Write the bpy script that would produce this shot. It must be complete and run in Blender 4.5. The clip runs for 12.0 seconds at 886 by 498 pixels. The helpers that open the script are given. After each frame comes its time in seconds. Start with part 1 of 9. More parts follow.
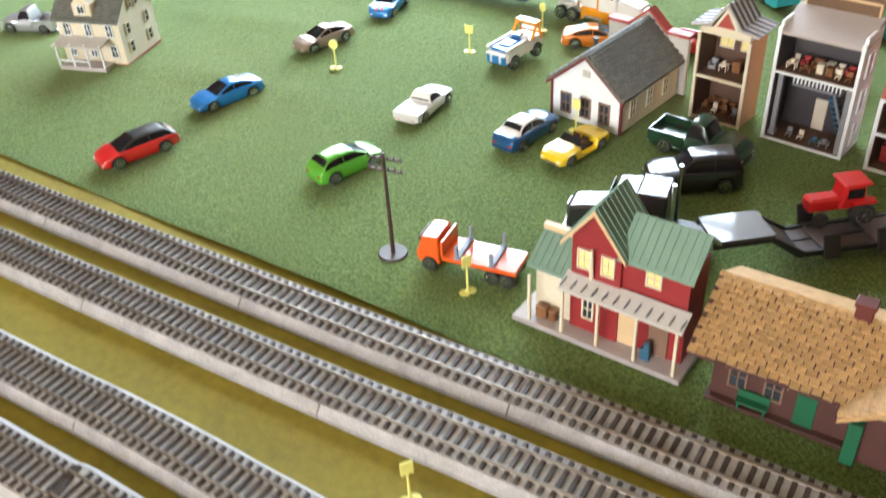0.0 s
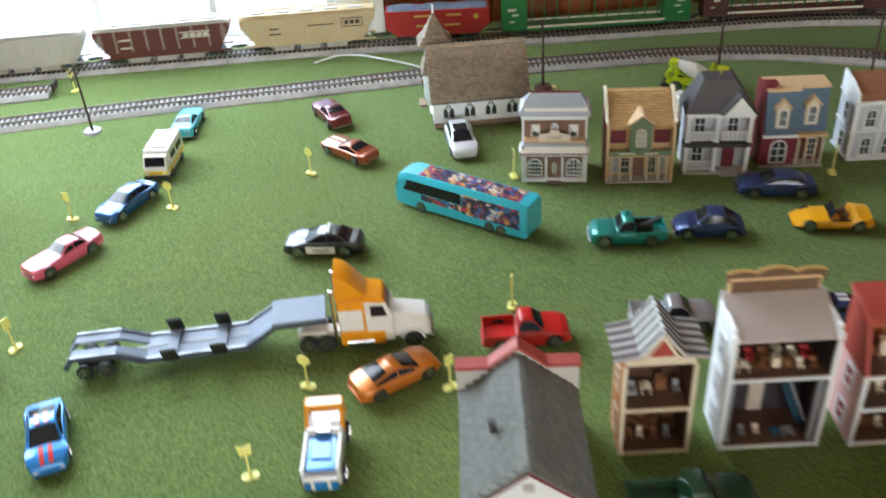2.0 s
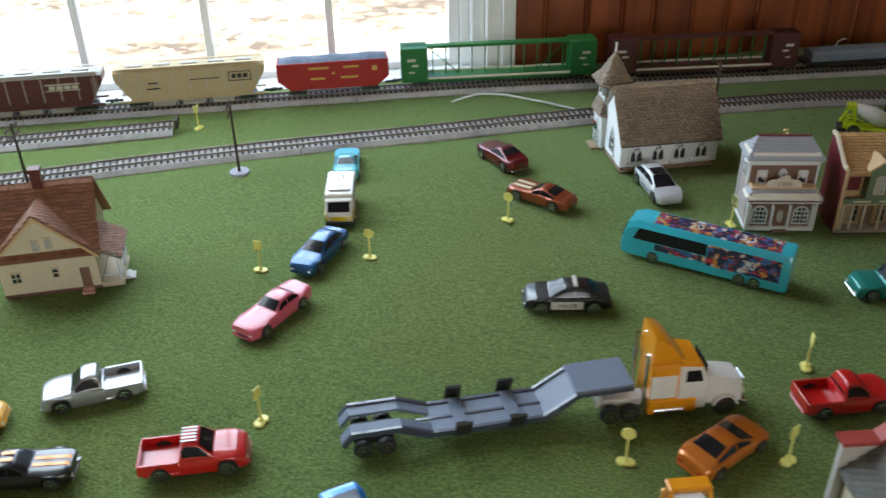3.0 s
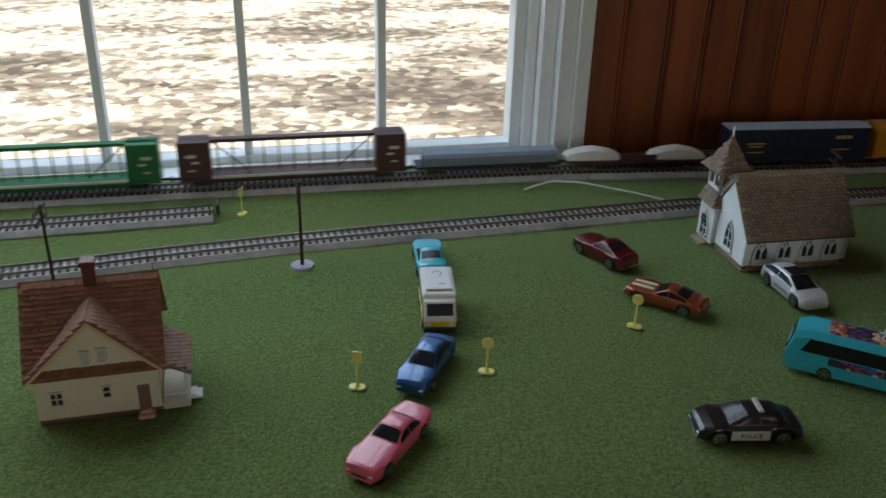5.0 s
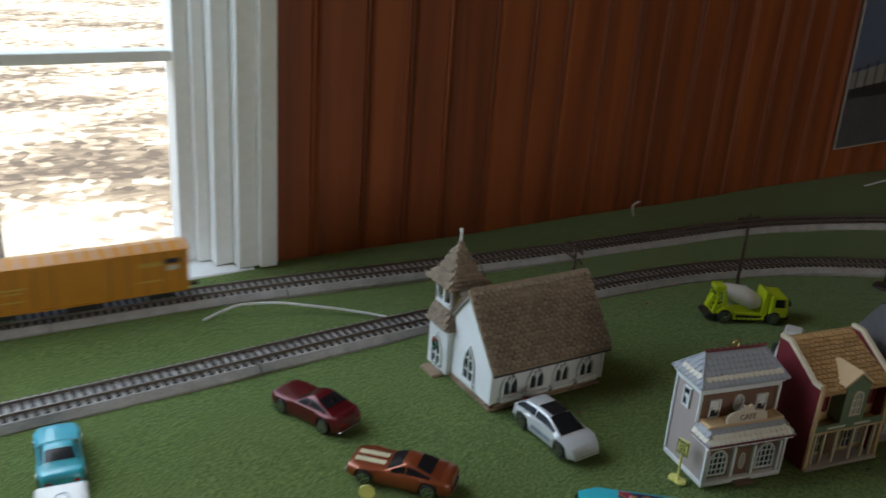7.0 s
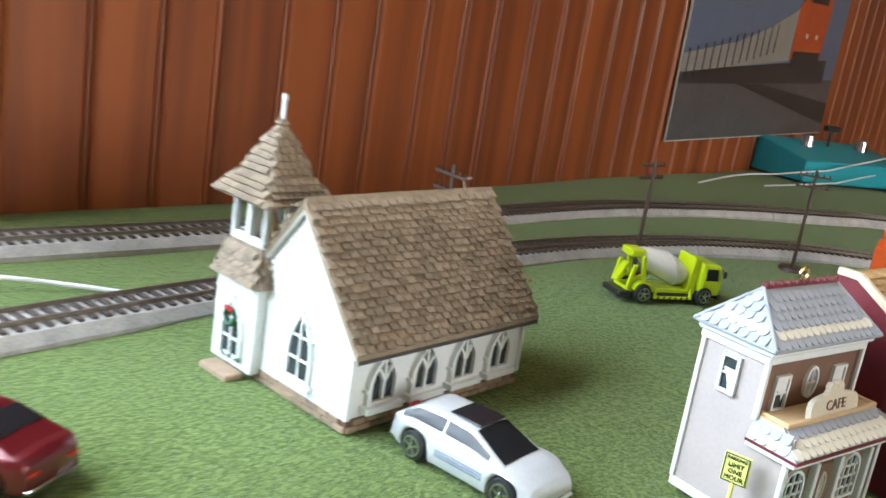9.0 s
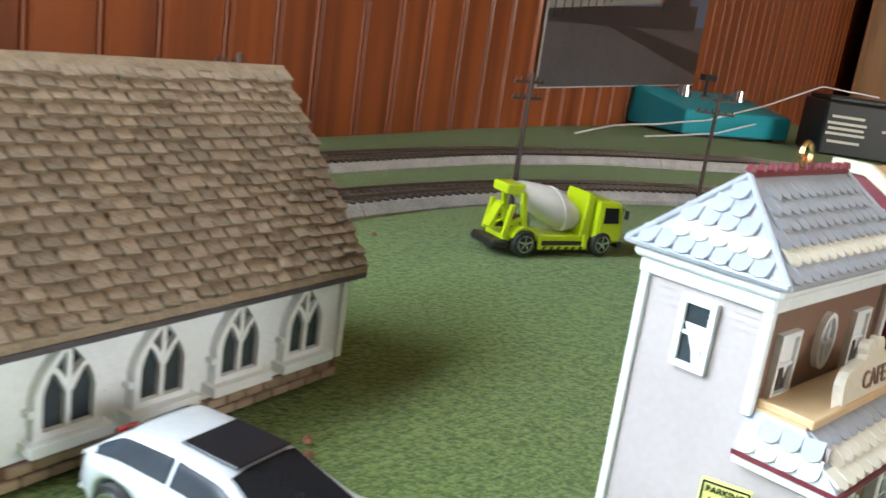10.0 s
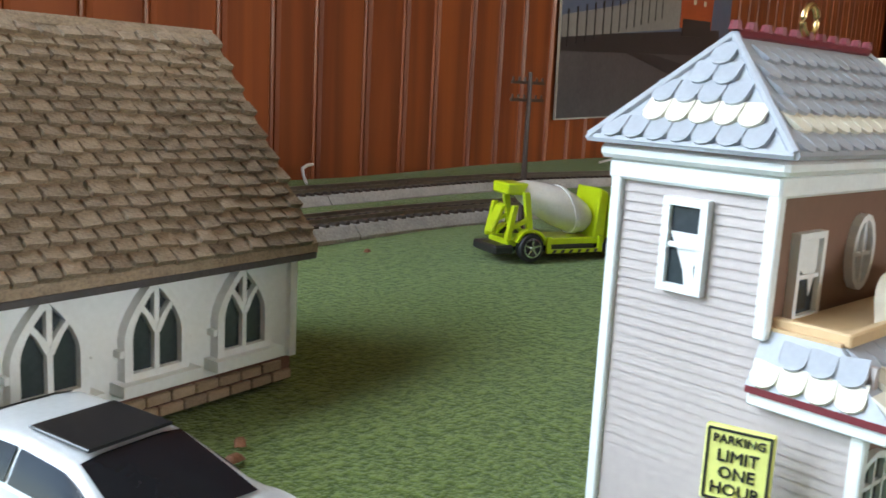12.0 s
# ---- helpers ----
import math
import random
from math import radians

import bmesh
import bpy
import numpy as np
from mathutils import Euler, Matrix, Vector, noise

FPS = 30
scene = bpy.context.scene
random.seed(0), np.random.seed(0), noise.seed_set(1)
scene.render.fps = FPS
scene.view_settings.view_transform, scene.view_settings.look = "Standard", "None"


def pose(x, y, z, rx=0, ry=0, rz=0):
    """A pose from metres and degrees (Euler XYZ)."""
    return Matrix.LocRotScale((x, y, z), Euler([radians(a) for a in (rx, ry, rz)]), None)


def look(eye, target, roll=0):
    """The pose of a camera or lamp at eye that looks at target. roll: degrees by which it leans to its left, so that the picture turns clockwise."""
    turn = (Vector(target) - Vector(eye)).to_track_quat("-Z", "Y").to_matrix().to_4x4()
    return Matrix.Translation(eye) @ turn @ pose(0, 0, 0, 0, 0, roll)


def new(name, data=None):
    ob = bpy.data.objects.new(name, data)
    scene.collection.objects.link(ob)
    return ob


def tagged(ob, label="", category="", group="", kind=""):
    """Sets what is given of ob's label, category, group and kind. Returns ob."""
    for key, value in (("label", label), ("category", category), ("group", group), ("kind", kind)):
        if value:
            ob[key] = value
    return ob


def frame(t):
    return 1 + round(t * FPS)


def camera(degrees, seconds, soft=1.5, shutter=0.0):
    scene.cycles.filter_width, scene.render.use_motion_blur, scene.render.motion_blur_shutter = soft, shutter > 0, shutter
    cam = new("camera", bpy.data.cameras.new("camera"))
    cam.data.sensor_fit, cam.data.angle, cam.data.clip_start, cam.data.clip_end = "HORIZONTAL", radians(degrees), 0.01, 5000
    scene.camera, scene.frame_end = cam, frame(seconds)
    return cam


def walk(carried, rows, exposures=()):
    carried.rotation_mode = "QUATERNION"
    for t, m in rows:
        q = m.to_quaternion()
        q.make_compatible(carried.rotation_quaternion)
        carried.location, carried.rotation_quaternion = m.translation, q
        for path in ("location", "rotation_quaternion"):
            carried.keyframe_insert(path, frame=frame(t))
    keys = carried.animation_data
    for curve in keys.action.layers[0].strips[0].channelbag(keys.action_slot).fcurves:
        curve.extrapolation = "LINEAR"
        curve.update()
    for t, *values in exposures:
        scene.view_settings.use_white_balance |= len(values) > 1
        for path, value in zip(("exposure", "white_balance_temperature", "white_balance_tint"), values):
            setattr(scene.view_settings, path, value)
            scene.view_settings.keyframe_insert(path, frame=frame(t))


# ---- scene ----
cam = camera(52.6, 12.0, 1.5, 0.4)
PATH = [
    (0, (0.034, -0.044, 0.426), (-0.958, 1.232, -0.752), -3.8),
    (0.5, (-0.035, -0.045, 0.507), (-0.831, 1.313, -0.727), -4.9),
    (1, (-0.173, 0.005, 0.511), (-0.492, 1.567, -0.697), -4.0),
    (1.5, (-0.282, 0.098, 0.505), (-0.287, 1.723, -0.662), -3.2),
    (2, (-0.395, 0.268, 0.512), (-0.294, 1.921, -0.609), -4.1),
    (2.5, (-0.508, 0.353, 0.511), (-0.337, 2.009, -0.598), -3.0),
    (3, (-0.688, 0.381, 0.49), (-0.428, 2.063, -0.561), -1.2),
    (5, (-0.828, 0.549, 0.426), (-0.418, 2.301, -0.448), 1.5),
    (5.5, (-0.81, 0.584, 0.422), (-0.24, 2.3, -0.434), 2.7),
    (6, (-0.792, 0.632, 0.419), (-0.101, 2.324, -0.391), 3.5),
    (6.5, (-0.769, 0.698, 0.417), (0.036, 2.356, -0.36), 3.4),
    (7, (-0.72, 0.781, 0.394), (0.29, 2.345, -0.335), 4.1),
    (9, (-0.581, 1.047, 0.181), (0.9, 2.291, -0.326), 9.0),
    (9.5, (-0.486, 1.095, 0.143), (1.092, 2.222, -0.345), 8.5),
    (10, (-0.433, 1.123, 0.118), (1.216, 2.143, -0.374), 8.3),
    (10.5, (-0.388, 1.12, 0.106), (1.283, 2.115, -0.361), 7.6),
    (11, (-0.372, 1.118, 0.089), (1.306, 2.114, -0.349), 6.6),
    (11.5, (-0.38, 1.116, 0.086), (1.264, 2.188, -0.299), 4.1),
    (12, (-0.388, 1.12, 0.083), (1.219, 2.255, -0.272), 3.0),
]
EXPOSE = [(0.0, 3.25), (1.5, 2.85), (2.0, 2.6), (2.5, 2.35), (3.0, 1.65), (3.2, 1.35), (4.8, 0.32), (6.5, 0.38), (7.0, 0.8), (7.4, 1.2), (8.6, 2.85), (10.0, 2.88), (11.0, 2.25), (12.0, 2.52)]
walk(cam, [(t, look(eye, target, roll)) for t, eye, target, roll in PATH], EXPOSE)

# ---- world, sun, daylight ----
world = bpy.data.worlds.new("world")
scene.world = world
world.use_nodes = True
sky = world.node_tree.nodes.new("ShaderNodeTexSky")
sky.sky_type, sky.sun_disc = "NISHITA", False
sky.sun_elevation, sky.sun_rotation = radians(52), radians(200)
world.node_tree.links.new(sky.outputs[0], world.node_tree.nodes["Background"].inputs[0])
world.node_tree.nodes["Background"].inputs[1].default_value = 0.12

sun = new("sun", bpy.data.lights.new("sun", "SUN"))
sun.data.energy, sun.data.angle, sun.data.color = 5.0, radians(0.5), (1.0, 0.95, 0.86)
sun.matrix_world = look((-1.5, -4.0, 5.6), (0, 0, 0))


def window_lamp(name, place, target, width, height, watts, tint):
    lamp = new(name, bpy.data.lights.new(name, "AREA"))
    lamp.data.shape, lamp.data.size, lamp.data.size_y = "RECTANGLE", width, height
    lamp.data.energy, lamp.data.color = watts, tint
    lamp.matrix_world = look(place, target)


window_lamp("sky_light_north", (-1.2, 1.74, 0.72), (-0.9, 0.7, 0.1), 1.4, 0.8, 9.2, (0.76, 0.89, 1.0))
# Fill through the unseen south window; warm tint adds light bounced off wood.
window_lamp("sky_light_south", (-0.3, -2.36, 0.75), (-0.2, 0.6, 0.0), 1.6, 1.1, 8.0, (1.0, 0.91, 0.75))


# ---- materials ----
def mat(name, col, rough=0.5, metal=0.0, var=0.15, scale=60.0, bump=0.0, bscale=900.0, coat=0.0, rnd=0.0, spec=0.5):
    m = bpy.data.materials.new(name)
    m.use_nodes = True
    nt = m.node_tree
    b = nt.nodes["Principled BSDF"]
    b.inputs["Roughness"].default_value, b.inputs["Metallic"].default_value = rough, metal
    b.inputs["Coat Weight"].default_value, b.inputs["Coat Roughness"].default_value = coat, 0.12
    b.inputs["Specular IOR Level"].default_value = spec
    tc = nt.nodes.new("ShaderNodeTexCoord")

    def noise_at(sc, detail):
        n = nt.nodes.new("ShaderNodeTexNoise")
        n.inputs["Scale"].default_value, n.inputs["Detail"].default_value = sc, detail
        nt.links.new(tc.outputs["Object"], n.inputs["Vector"])
        return n
    big, small = noise_at(scale, 3), noise_at(scale * 9, 2)
    add = nt.nodes.new("ShaderNodeMath")
    add.operation = "ADD"
    nt.links.new(big.outputs["Fac"], add.inputs[0])
    nt.links.new(small.outputs["Fac"], add.inputs[1])
    last = add
    if rnd:
        info = nt.nodes.new("ShaderNodeObjectInfo")
        mul = nt.nodes.new("ShaderNodeMath")
        mul.operation, mul.inputs[1].default_value, mul.inputs[2].default_value = "MULTIPLY_ADD", rnd, -rnd / 2
        nt.links.new(info.outputs["Random"], mul.inputs[0])
        last = nt.nodes.new("ShaderNodeMath")
        nt.links.new(add.outputs[0], last.inputs[0])
        nt.links.new(mul.outputs[0], last.inputs[1])
    ramp = nt.nodes.new("ShaderNodeMapRange")
    ramp.inputs["From Min"].default_value, ramp.inputs["From Max"].default_value = 0.6, 1.4
    nt.links.new(last.outputs[0], ramp.inputs["Value"])
    mix = nt.nodes.new("ShaderNodeMix")
    mix.data_type = "RGBA"
    mix.inputs[6].default_value = [c * (1 - var) for c in col] + [1]
    mix.inputs[7].default_value = [min(1, c * (1 + var)) for c in col] + [1]
    nt.links.new(ramp.outputs[0], mix.inputs[0])
    nt.links.new(mix.outputs[2], b.inputs["Base Color"])
    if bump:
        bn = noise_at(bscale, 3)
        bu = nt.nodes.new("ShaderNodeBump")
        bu.inputs["Strength"].default_value, bu.inputs["Distance"].default_value = bump, 0.001
        nt.links.new(bn.outputs["Fac"], bu.inputs["Height"])
        nt.links.new(bu.outputs[0], b.inputs["Normal"])
    return m


def wood_mat(name, dark, light, sx, sz, rough=0.35):
    """Wood with grain along z."""
    m = mat(name, light, rough, 0, 0.2, 4, 0, 300, 0.1, 0.5)
    nt = m.node_tree
    b = nt.nodes["Principled BSDF"]
    tc = nt.nodes.new("ShaderNodeTexCoord")
    mp = nt.nodes.new("ShaderNodeMapping")
    mp.inputs["Scale"].default_value = (sx, sx, sz)
    info = nt.nodes.new("ShaderNodeObjectInfo")
    shift = nt.nodes.new("ShaderNodeVectorMath")
    shift.operation = "MULTIPLY_ADD"
    shift.inputs[1].default_value, shift.inputs[2].default_value = (3, 5, 7), (0, 0, 0)
    nt.links.new(info.outputs["Random"], shift.inputs[0])
    nt.links.new(tc.outputs["Object"], mp.inputs[0])
    nt.links.new(shift.outputs[0], mp.inputs[1])
    n = nt.nodes.new("ShaderNodeTexNoise")
    n.inputs["Scale"].default_value, n.inputs["Detail"].default_value, n.inputs["Distortion"].default_value = 1.0, 6, 1.2
    nt.links.new(mp.outputs[0], n.inputs["Vector"])
    ramp = nt.nodes.new("ShaderNodeValToRGB")
    ramp.color_ramp.elements[0].position, ramp.color_ramp.elements[0].color = 0.35, (*dark, 1)
    ramp.color_ramp.elements[1].position, ramp.color_ramp.elements[1].color = 0.62, (*light, 1)
    nt.links.new(n.outputs["Fac"], ramp.inputs[0])
    mix = [x for x in nt.nodes if x.bl_idname == "ShaderNodeMix"][0]
    new_mix = nt.nodes.new("ShaderNodeMix")
    new_mix.data_type, new_mix.blend_type = "RGBA", "MULTIPLY"
    new_mix.inputs[0].default_value = 0.35
    nt.links.new(ramp.outputs[0], new_mix.inputs[6])
    hsv = nt.nodes.new("ShaderNodeHueSaturation")
    val = nt.nodes.new("ShaderNodeMapRange")
    val.inputs["To Min"].default_value, val.inputs["To Max"].default_value = 0.9, 1.1
    nt.links.new(info.outputs["Random"], val.inputs["Value"])
    nt.links.new(val.outputs[0], hsv.inputs["Value"])
    nt.links.new(ramp.outputs[0], hsv.inputs["Color"])
    nt.links.new(hsv.outputs[0], b.inputs["Base Color"])
    bu = nt.nodes.new("ShaderNodeBump")
    bu.inputs["Strength"].default_value, bu.inputs["Distance"].default_value = 0.15, 0.002
    nt.links.new(n.outputs["Fac"], bu.inputs["Height"])
    nt.links.new(bu.outputs[0], b.inputs["Normal"])
    nt.nodes.remove(new_mix)
    nt.nodes.remove(mix)
    return m


def glass_mat():
    m = mat("pane_glass", (0.95, 0.97, 0.97), 0.0, 0, 0.01)
    m.node_tree.nodes["Principled BSDF"].inputs["Transmission Weight"].default_value = 1.0
    m.node_tree.nodes["Principled BSDF"].inputs["IOR"].default_value = 1.05
    return m


def felt_mat():
    """Grass felt: matted fibre tufts at two sizes, slow painted shade tint, rough relief."""
    m = bpy.data.materials.new("green_felt")
    m.use_nodes = True
    nt = m.node_tree
    b = nt.nodes["Principled BSDF"]
    b.inputs["Roughness"].default_value, b.inputs["Specular IOR Level"].default_value = 0.95, 0.2
    b.inputs["Sheen Weight"].default_value, b.inputs["Sheen Roughness"].default_value = 0.25, 0.4
    b.inputs["Sheen Tint"].default_value = (0.8, 0.95, 0.7, 1)
    tc = nt.nodes.new("ShaderNodeTexCoord")

    def noise_at(sc, detail, rough=0.5):
        n = nt.nodes.new("ShaderNodeTexNoise")
        n.inputs["Scale"].default_value, n.inputs["Detail"].default_value, n.inputs["Roughness"].default_value = sc, detail, rough
        nt.links.new(tc.outputs["Object"], n.inputs["Vector"])
        return n.outputs["Fac"]

    def level(src, a, c, lo, hi):
        r = nt.nodes.new("ShaderNodeMapRange")
        for key, v in (("From Min", a), ("From Max", c), ("To Min", lo), ("To Max", hi)):
            r.inputs[key].default_value = v
        nt.links.new(src, r.inputs["Value"])
        return r.outputs[0]

    def math_of(op, p, q):
        n = nt.nodes.new("ShaderNodeMath")
        n.operation = op
        for k, v in enumerate((p, q)):
            if isinstance(v, float):
                n.inputs[k].default_value = v
            else:
                nt.links.new(v, n.inputs[k])
        return n.outputs[0]

    def mix(fac, p, q):
        n = nt.nodes.new("ShaderNodeMix")
        n.data_type = "RGBA"
        nt.links.new(fac, n.inputs[0])
        for k, v in ((6, p), (7, q)):
            if isinstance(v, tuple):
                n.inputs[k].default_value = (*v, 1)
            else:
                nt.links.new(v, n.inputs[k])
        return n.outputs[2]
    tuft, fibre = noise_at(390.0, 2), noise_at(820.0, 2)
    grain = math_of("ADD", math_of("MULTIPLY", tuft, 0.6), math_of("MULTIPLY", fibre, 0.5))
    base = mix(level(grain, 0.43, 0.68, 0.0, 1.0), (0.058, 0.098, 0.023), (0.180, 0.255, 0.070))
    # Olive drifts put shadow and bounced-light tints into the felt's colour.
    shade_tint = level(noise_at(3.2, 3), 0.45, 0.72, 0.0, 0.55)
    base = mix(shade_tint, base, mix(level(grain, 0.43, 0.68, 0.0, 1.0), (0.075, 0.092, 0.016), (0.2, 0.225, 0.055)))
    nt.links.new(base, b.inputs["Base Color"])
    bu = nt.nodes.new("ShaderNodeBump")
    bu.inputs["Strength"].default_value, bu.inputs["Distance"].default_value = 1.0, 0.0024
    nt.links.new(grain, bu.inputs["Height"])
    nt.links.new(bu.outputs[0], b.inputs["Normal"])
    return m


def dappled_litter_mat():
    """Yard: bleached grass with drifts of dry leaves, tree shade painted into the dark streaks."""
    m = mat("dappled_leaf_litter", (0.5, 0.45, 0.36), 0.9, 0, 0.3, 6, 0, 60)
    nt = m.node_tree
    b = nt.nodes["Principled BSDF"]
    tc = nt.nodes.new("ShaderNodeTexCoord")
    mp = nt.nodes.new("ShaderNodeMapping")
    mp.inputs["Rotation"].default_value, mp.inputs["Scale"].default_value = (0, 0, 0.5), (0.45, 1.3, 1)
    nt.links.new(tc.outputs["Object"], mp.inputs[0])
    # Stretched noise paints dappled tree shade into the ground colour.
    big = nt.nodes.new("ShaderNodeTexNoise")
    big.inputs["Scale"].default_value, big.inputs["Detail"].default_value, big.inputs["Roughness"].default_value = 1.1, 7, 0.68
    nt.links.new(mp.outputs[0], big.inputs["Vector"])
    leaf = nt.nodes.new("ShaderNodeTexVoronoi")
    leaf.inputs["Scale"].default_value = 16
    nt.links.new(tc.outputs["Object"], leaf.inputs["Vector"])
    add = nt.nodes.new("ShaderNodeMath")
    add.operation, add.inputs[1].default_value = "MULTIPLY_ADD", 0.22
    nt.links.new(leaf.outputs["Color"], add.inputs[0])
    nt.links.new(big.outputs["Fac"], add.inputs[2])
    ramp = nt.nodes.new("ShaderNodeValToRGB")
    e = ramp.color_ramp.elements
    e[0].position, e[0].color = 0.47, (0.13, 0.105, 0.08, 1)
    e[1].position, e[1].color = 0.66, (0.72, 0.66, 0.52, 1)
    mid = e.new(0.57)
    mid.color = (0.34, 0.28, 0.2, 1)
    nt.links.new(add.outputs[0], ramp.inputs[0])
    nt.links.new(ramp.outputs[0], b.inputs["Base Color"])
    return m


def paint(name, col, metal=0.0, rough=0.3):
    m = mat(name, col, rough, metal, 0.08, 90, 0, 900, 0.75)
    m.node_tree.nodes["Principled BSDF"].inputs["Coat Roughness"].default_value = 0.05
    return m


FELT, DAPPLED_LITTER, GLASS = felt_mat(), dappled_litter_mat(), glass_mat()
OLIVE = mat("olive_board", (0.27, 0.215, 0.022), 0.8, 0, 0.22, 18, 0.25, 700)
PANEL = wood_mat("varnished_panelling", (0.165, 0.035, 0.008), (0.290, 0.070, 0.014), 22, 1.2, 0.5)
SHELF = wood_mat("pale_shelf_wood", (0.3, 0.16, 0.07), (0.42, 0.25, 0.12), 20, 2)
WHITE_TRIM = mat("white_trim_paint", (0.84, 0.86, 0.86), 0.45, 0, 0.06, 12, 0.1, 300)
PLASTER = mat("cream_plaster", (0.62, 0.57, 0.48), 0.85, 0, 0.08, 8, 0.2, 200)
FLOORING = wood_mat("floor_boards", (0.2, 0.12, 0.06), (0.32, 0.2, 0.1), 14, 3)
ROADBED = mat("grey_roadbed_plastic", (0.4, 0.385, 0.375), 0.7, 0, 0.3, 70, 0.5, 800)
TIE = mat("brown_tie_plastic", (0.055, 0.04, 0.033), 0.6, 0, 0.25, 60, 0.2, 900, 0, 0.6)
RAIL = mat("nickel_rail", (0.3, 0.26, 0.22), 0.38, 0.9, 0.2, 40)
TYRE = mat("black_plastic_tyre", (0.018, 0.018, 0.019), 0.55, 0, 0.2, 90)
CHROME = mat("chrome_plate", (0.62, 0.63, 0.65), 0.2, 1.0, 0.1, 80)
TINT = mat("tinted_window_plastic", (0.012, 0.013, 0.016), 0.14, 0, 0.1, 50, 0, 900, 0.0, 0, 0.35)
BLACK = mat("black_plastic", (0.02, 0.02, 0.021), 0.4, 0, 0.15, 60)
LAMP_WHITE = mat("clear_lamp_plastic", (0.75, 0.75, 0.7), 0.15, 0, 0.05, 80, 0, 900, 0.5)
LAMP_RED = mat("red_lamp_plastic", (0.45, 0.015, 0.012), 0.2, 0, 0.05, 80, 0, 900, 0.5)
YELLOW_SIGN = mat("yellow_sign_plastic", (0.80, 0.76, 0.22), 0.45, 0, 0.08, 90)
POLE_BROWN = mat("brown_pole_plastic", (0.05, 0.028, 0.02), 0.5, 0, 0.2, 90)
WIRE_WHITE = mat("white_wire", (0.7, 0.7, 0.7), 0.4, 0, 0.06, 80)


# ---- mesh building ----
class Build:
    """Collects solids; finished by part()."""

    def __init__(self):
        self.v, self.f = [], []

    def add(self, verts, faces, m=None):
        n = len(self.v)
        self.v += [tuple(m @ Vector(p)) if m else tuple(p) for p in verts]
        self.f += [tuple(n + i for i in face) for face in faces]
        return self

    def box(self, cx, cy, cz, sx, sy, sz, m=None, top=(1, 1)):
        a, b, c = sx / 2, sy / 2, sz / 2
        v = [(cx + i * a * (top[0] if k > 0 else 1), cy + j * b * (top[1] if k > 0 else 1), cz + k * c) for k in (-1, 1) for j in (-1, 1) for i in (-1, 1)]
        return self.add(v, [(0, 2, 3, 1), (4, 5, 7, 6), (0, 1, 5, 4), (2, 6, 7, 3), (0, 4, 6, 2), (1, 3, 7, 5)], m)

    def span(self, x0, x1, y0, y1, z0, z1, m=None):
        return self.box((x0 + x1) / 2, (y0 + y1) / 2, (z0 + z1) / 2, x1 - x0, y1 - y0, z1 - z0, m)

    def prism(self, profile, a, b, axis="y", m=None):
        """A polygon, given as (u, z), drawn out from a to b along the axis; u runs along the other level axis."""
        n = len(profile)
        put = (lambda u, z, d: (u, d, z)) if axis == "y" else (lambda u, z, d: (d, u, z)) if axis == "x" else (lambda u, z, d: (u, z, d))
        v = [put(u, z, a) for u, z in profile] + [put(u, z, b) for u, z in profile]
        return self.add(v, [tuple(range(n))[::-1], tuple(range(n, 2 * n))] + [(i, (i + 1) % n, n + (i + 1) % n, n + i) for i in range(n)], m)

    def rings(self, rows, caps=True, m=None):
        n = len(rows[0])
        v = [p for row in rows for p in row]
        f = [(r * n + i, r * n + (i + 1) % n, (r + 1) * n + (i + 1) % n, (r + 1) * n + i) for r in range(len(rows) - 1) for i in range(n)]
        if caps:
            f += [tuple(range(n))[::-1], tuple(range((len(rows) - 1) * n, len(rows) * n))]
        return self.add(v, f, m)

    def tube(self, p0, p1, r0, r1=None, n=10, m=None):
        p0, p1 = Vector(p0), Vector(p1)
        q = (p1 - p0).to_track_quat("Z", "Y").to_matrix()
        row = lambda p, r: [p + q @ Vector((r * math.cos(6.28319 * i / n), r * math.sin(6.28319 * i / n), 0)) for i in range(n)]
        return self.rings([row(p0, r0), row(p1, r0 if r1 is None else r1)], True, m)

    def wire(self, pts, r, n=6):
        rows = []
        for i, p in enumerate(pts):
            d = (Vector(pts[min(i + 1, len(pts) - 1)]) - Vector(pts[max(i - 1, 0)])).normalized()
            q = d.to_track_quat("Z", "Y").to_matrix()
            rows.append([Vector(p) + q @ Vector((r * math.cos(6.28319 * k / n), r * math.sin(6.28319 * k / n), 0)) for k in range(n)])
        return self.rings(rows)

    def mesh(self, name, bevel=0.0, smooth=0):
        me = bpy.data.meshes.new(name)
        me.from_pydata(self.v, [], self.f)
        bm = bmesh.new()
        bm.from_mesh(me)
        bmesh.ops.recalc_face_normals(bm, faces=bm.faces[:])
        if bevel:
            bmesh.ops.bevel(bm, geom=bm.edges[:], offset=bevel, segments=1, affect="EDGES", clamp_overlap=True)
        bm.to_mesh(me)
        bm.free()
        if smooth:
            me.shade_smooth()
            me.set_sharp_from_angle(angle=radians(smooth))
        return me


def part(name, b, material, parent=None, label="", bevel=0.0, smooth=0, at=None):
    me = b if isinstance(b, bpy.types.Mesh) else b.mesh(name, bevel, smooth)
    if not me.materials:
        me.materials.append(material)
    ob = new(name, me)
    if parent:
        ob.parent = parent
    if at:
        ob.matrix_basis = at
    return tagged(ob, label)


def thing(name, m, label, category, group="", kind=""):
    ob = new(name)
    ob.empty_display_size = 0.01
    ob.matrix_basis = m
    return tagged(ob, label, category, group, kind)


SHARED = {}


def shared(key, make, bevel=0.0, smooth=0):
    if key not in SHARED:
        SHARED[key] = make().mesh(str(key[0]) if isinstance(key, tuple) else key, bevel, smooth)
    return SHARED[key]


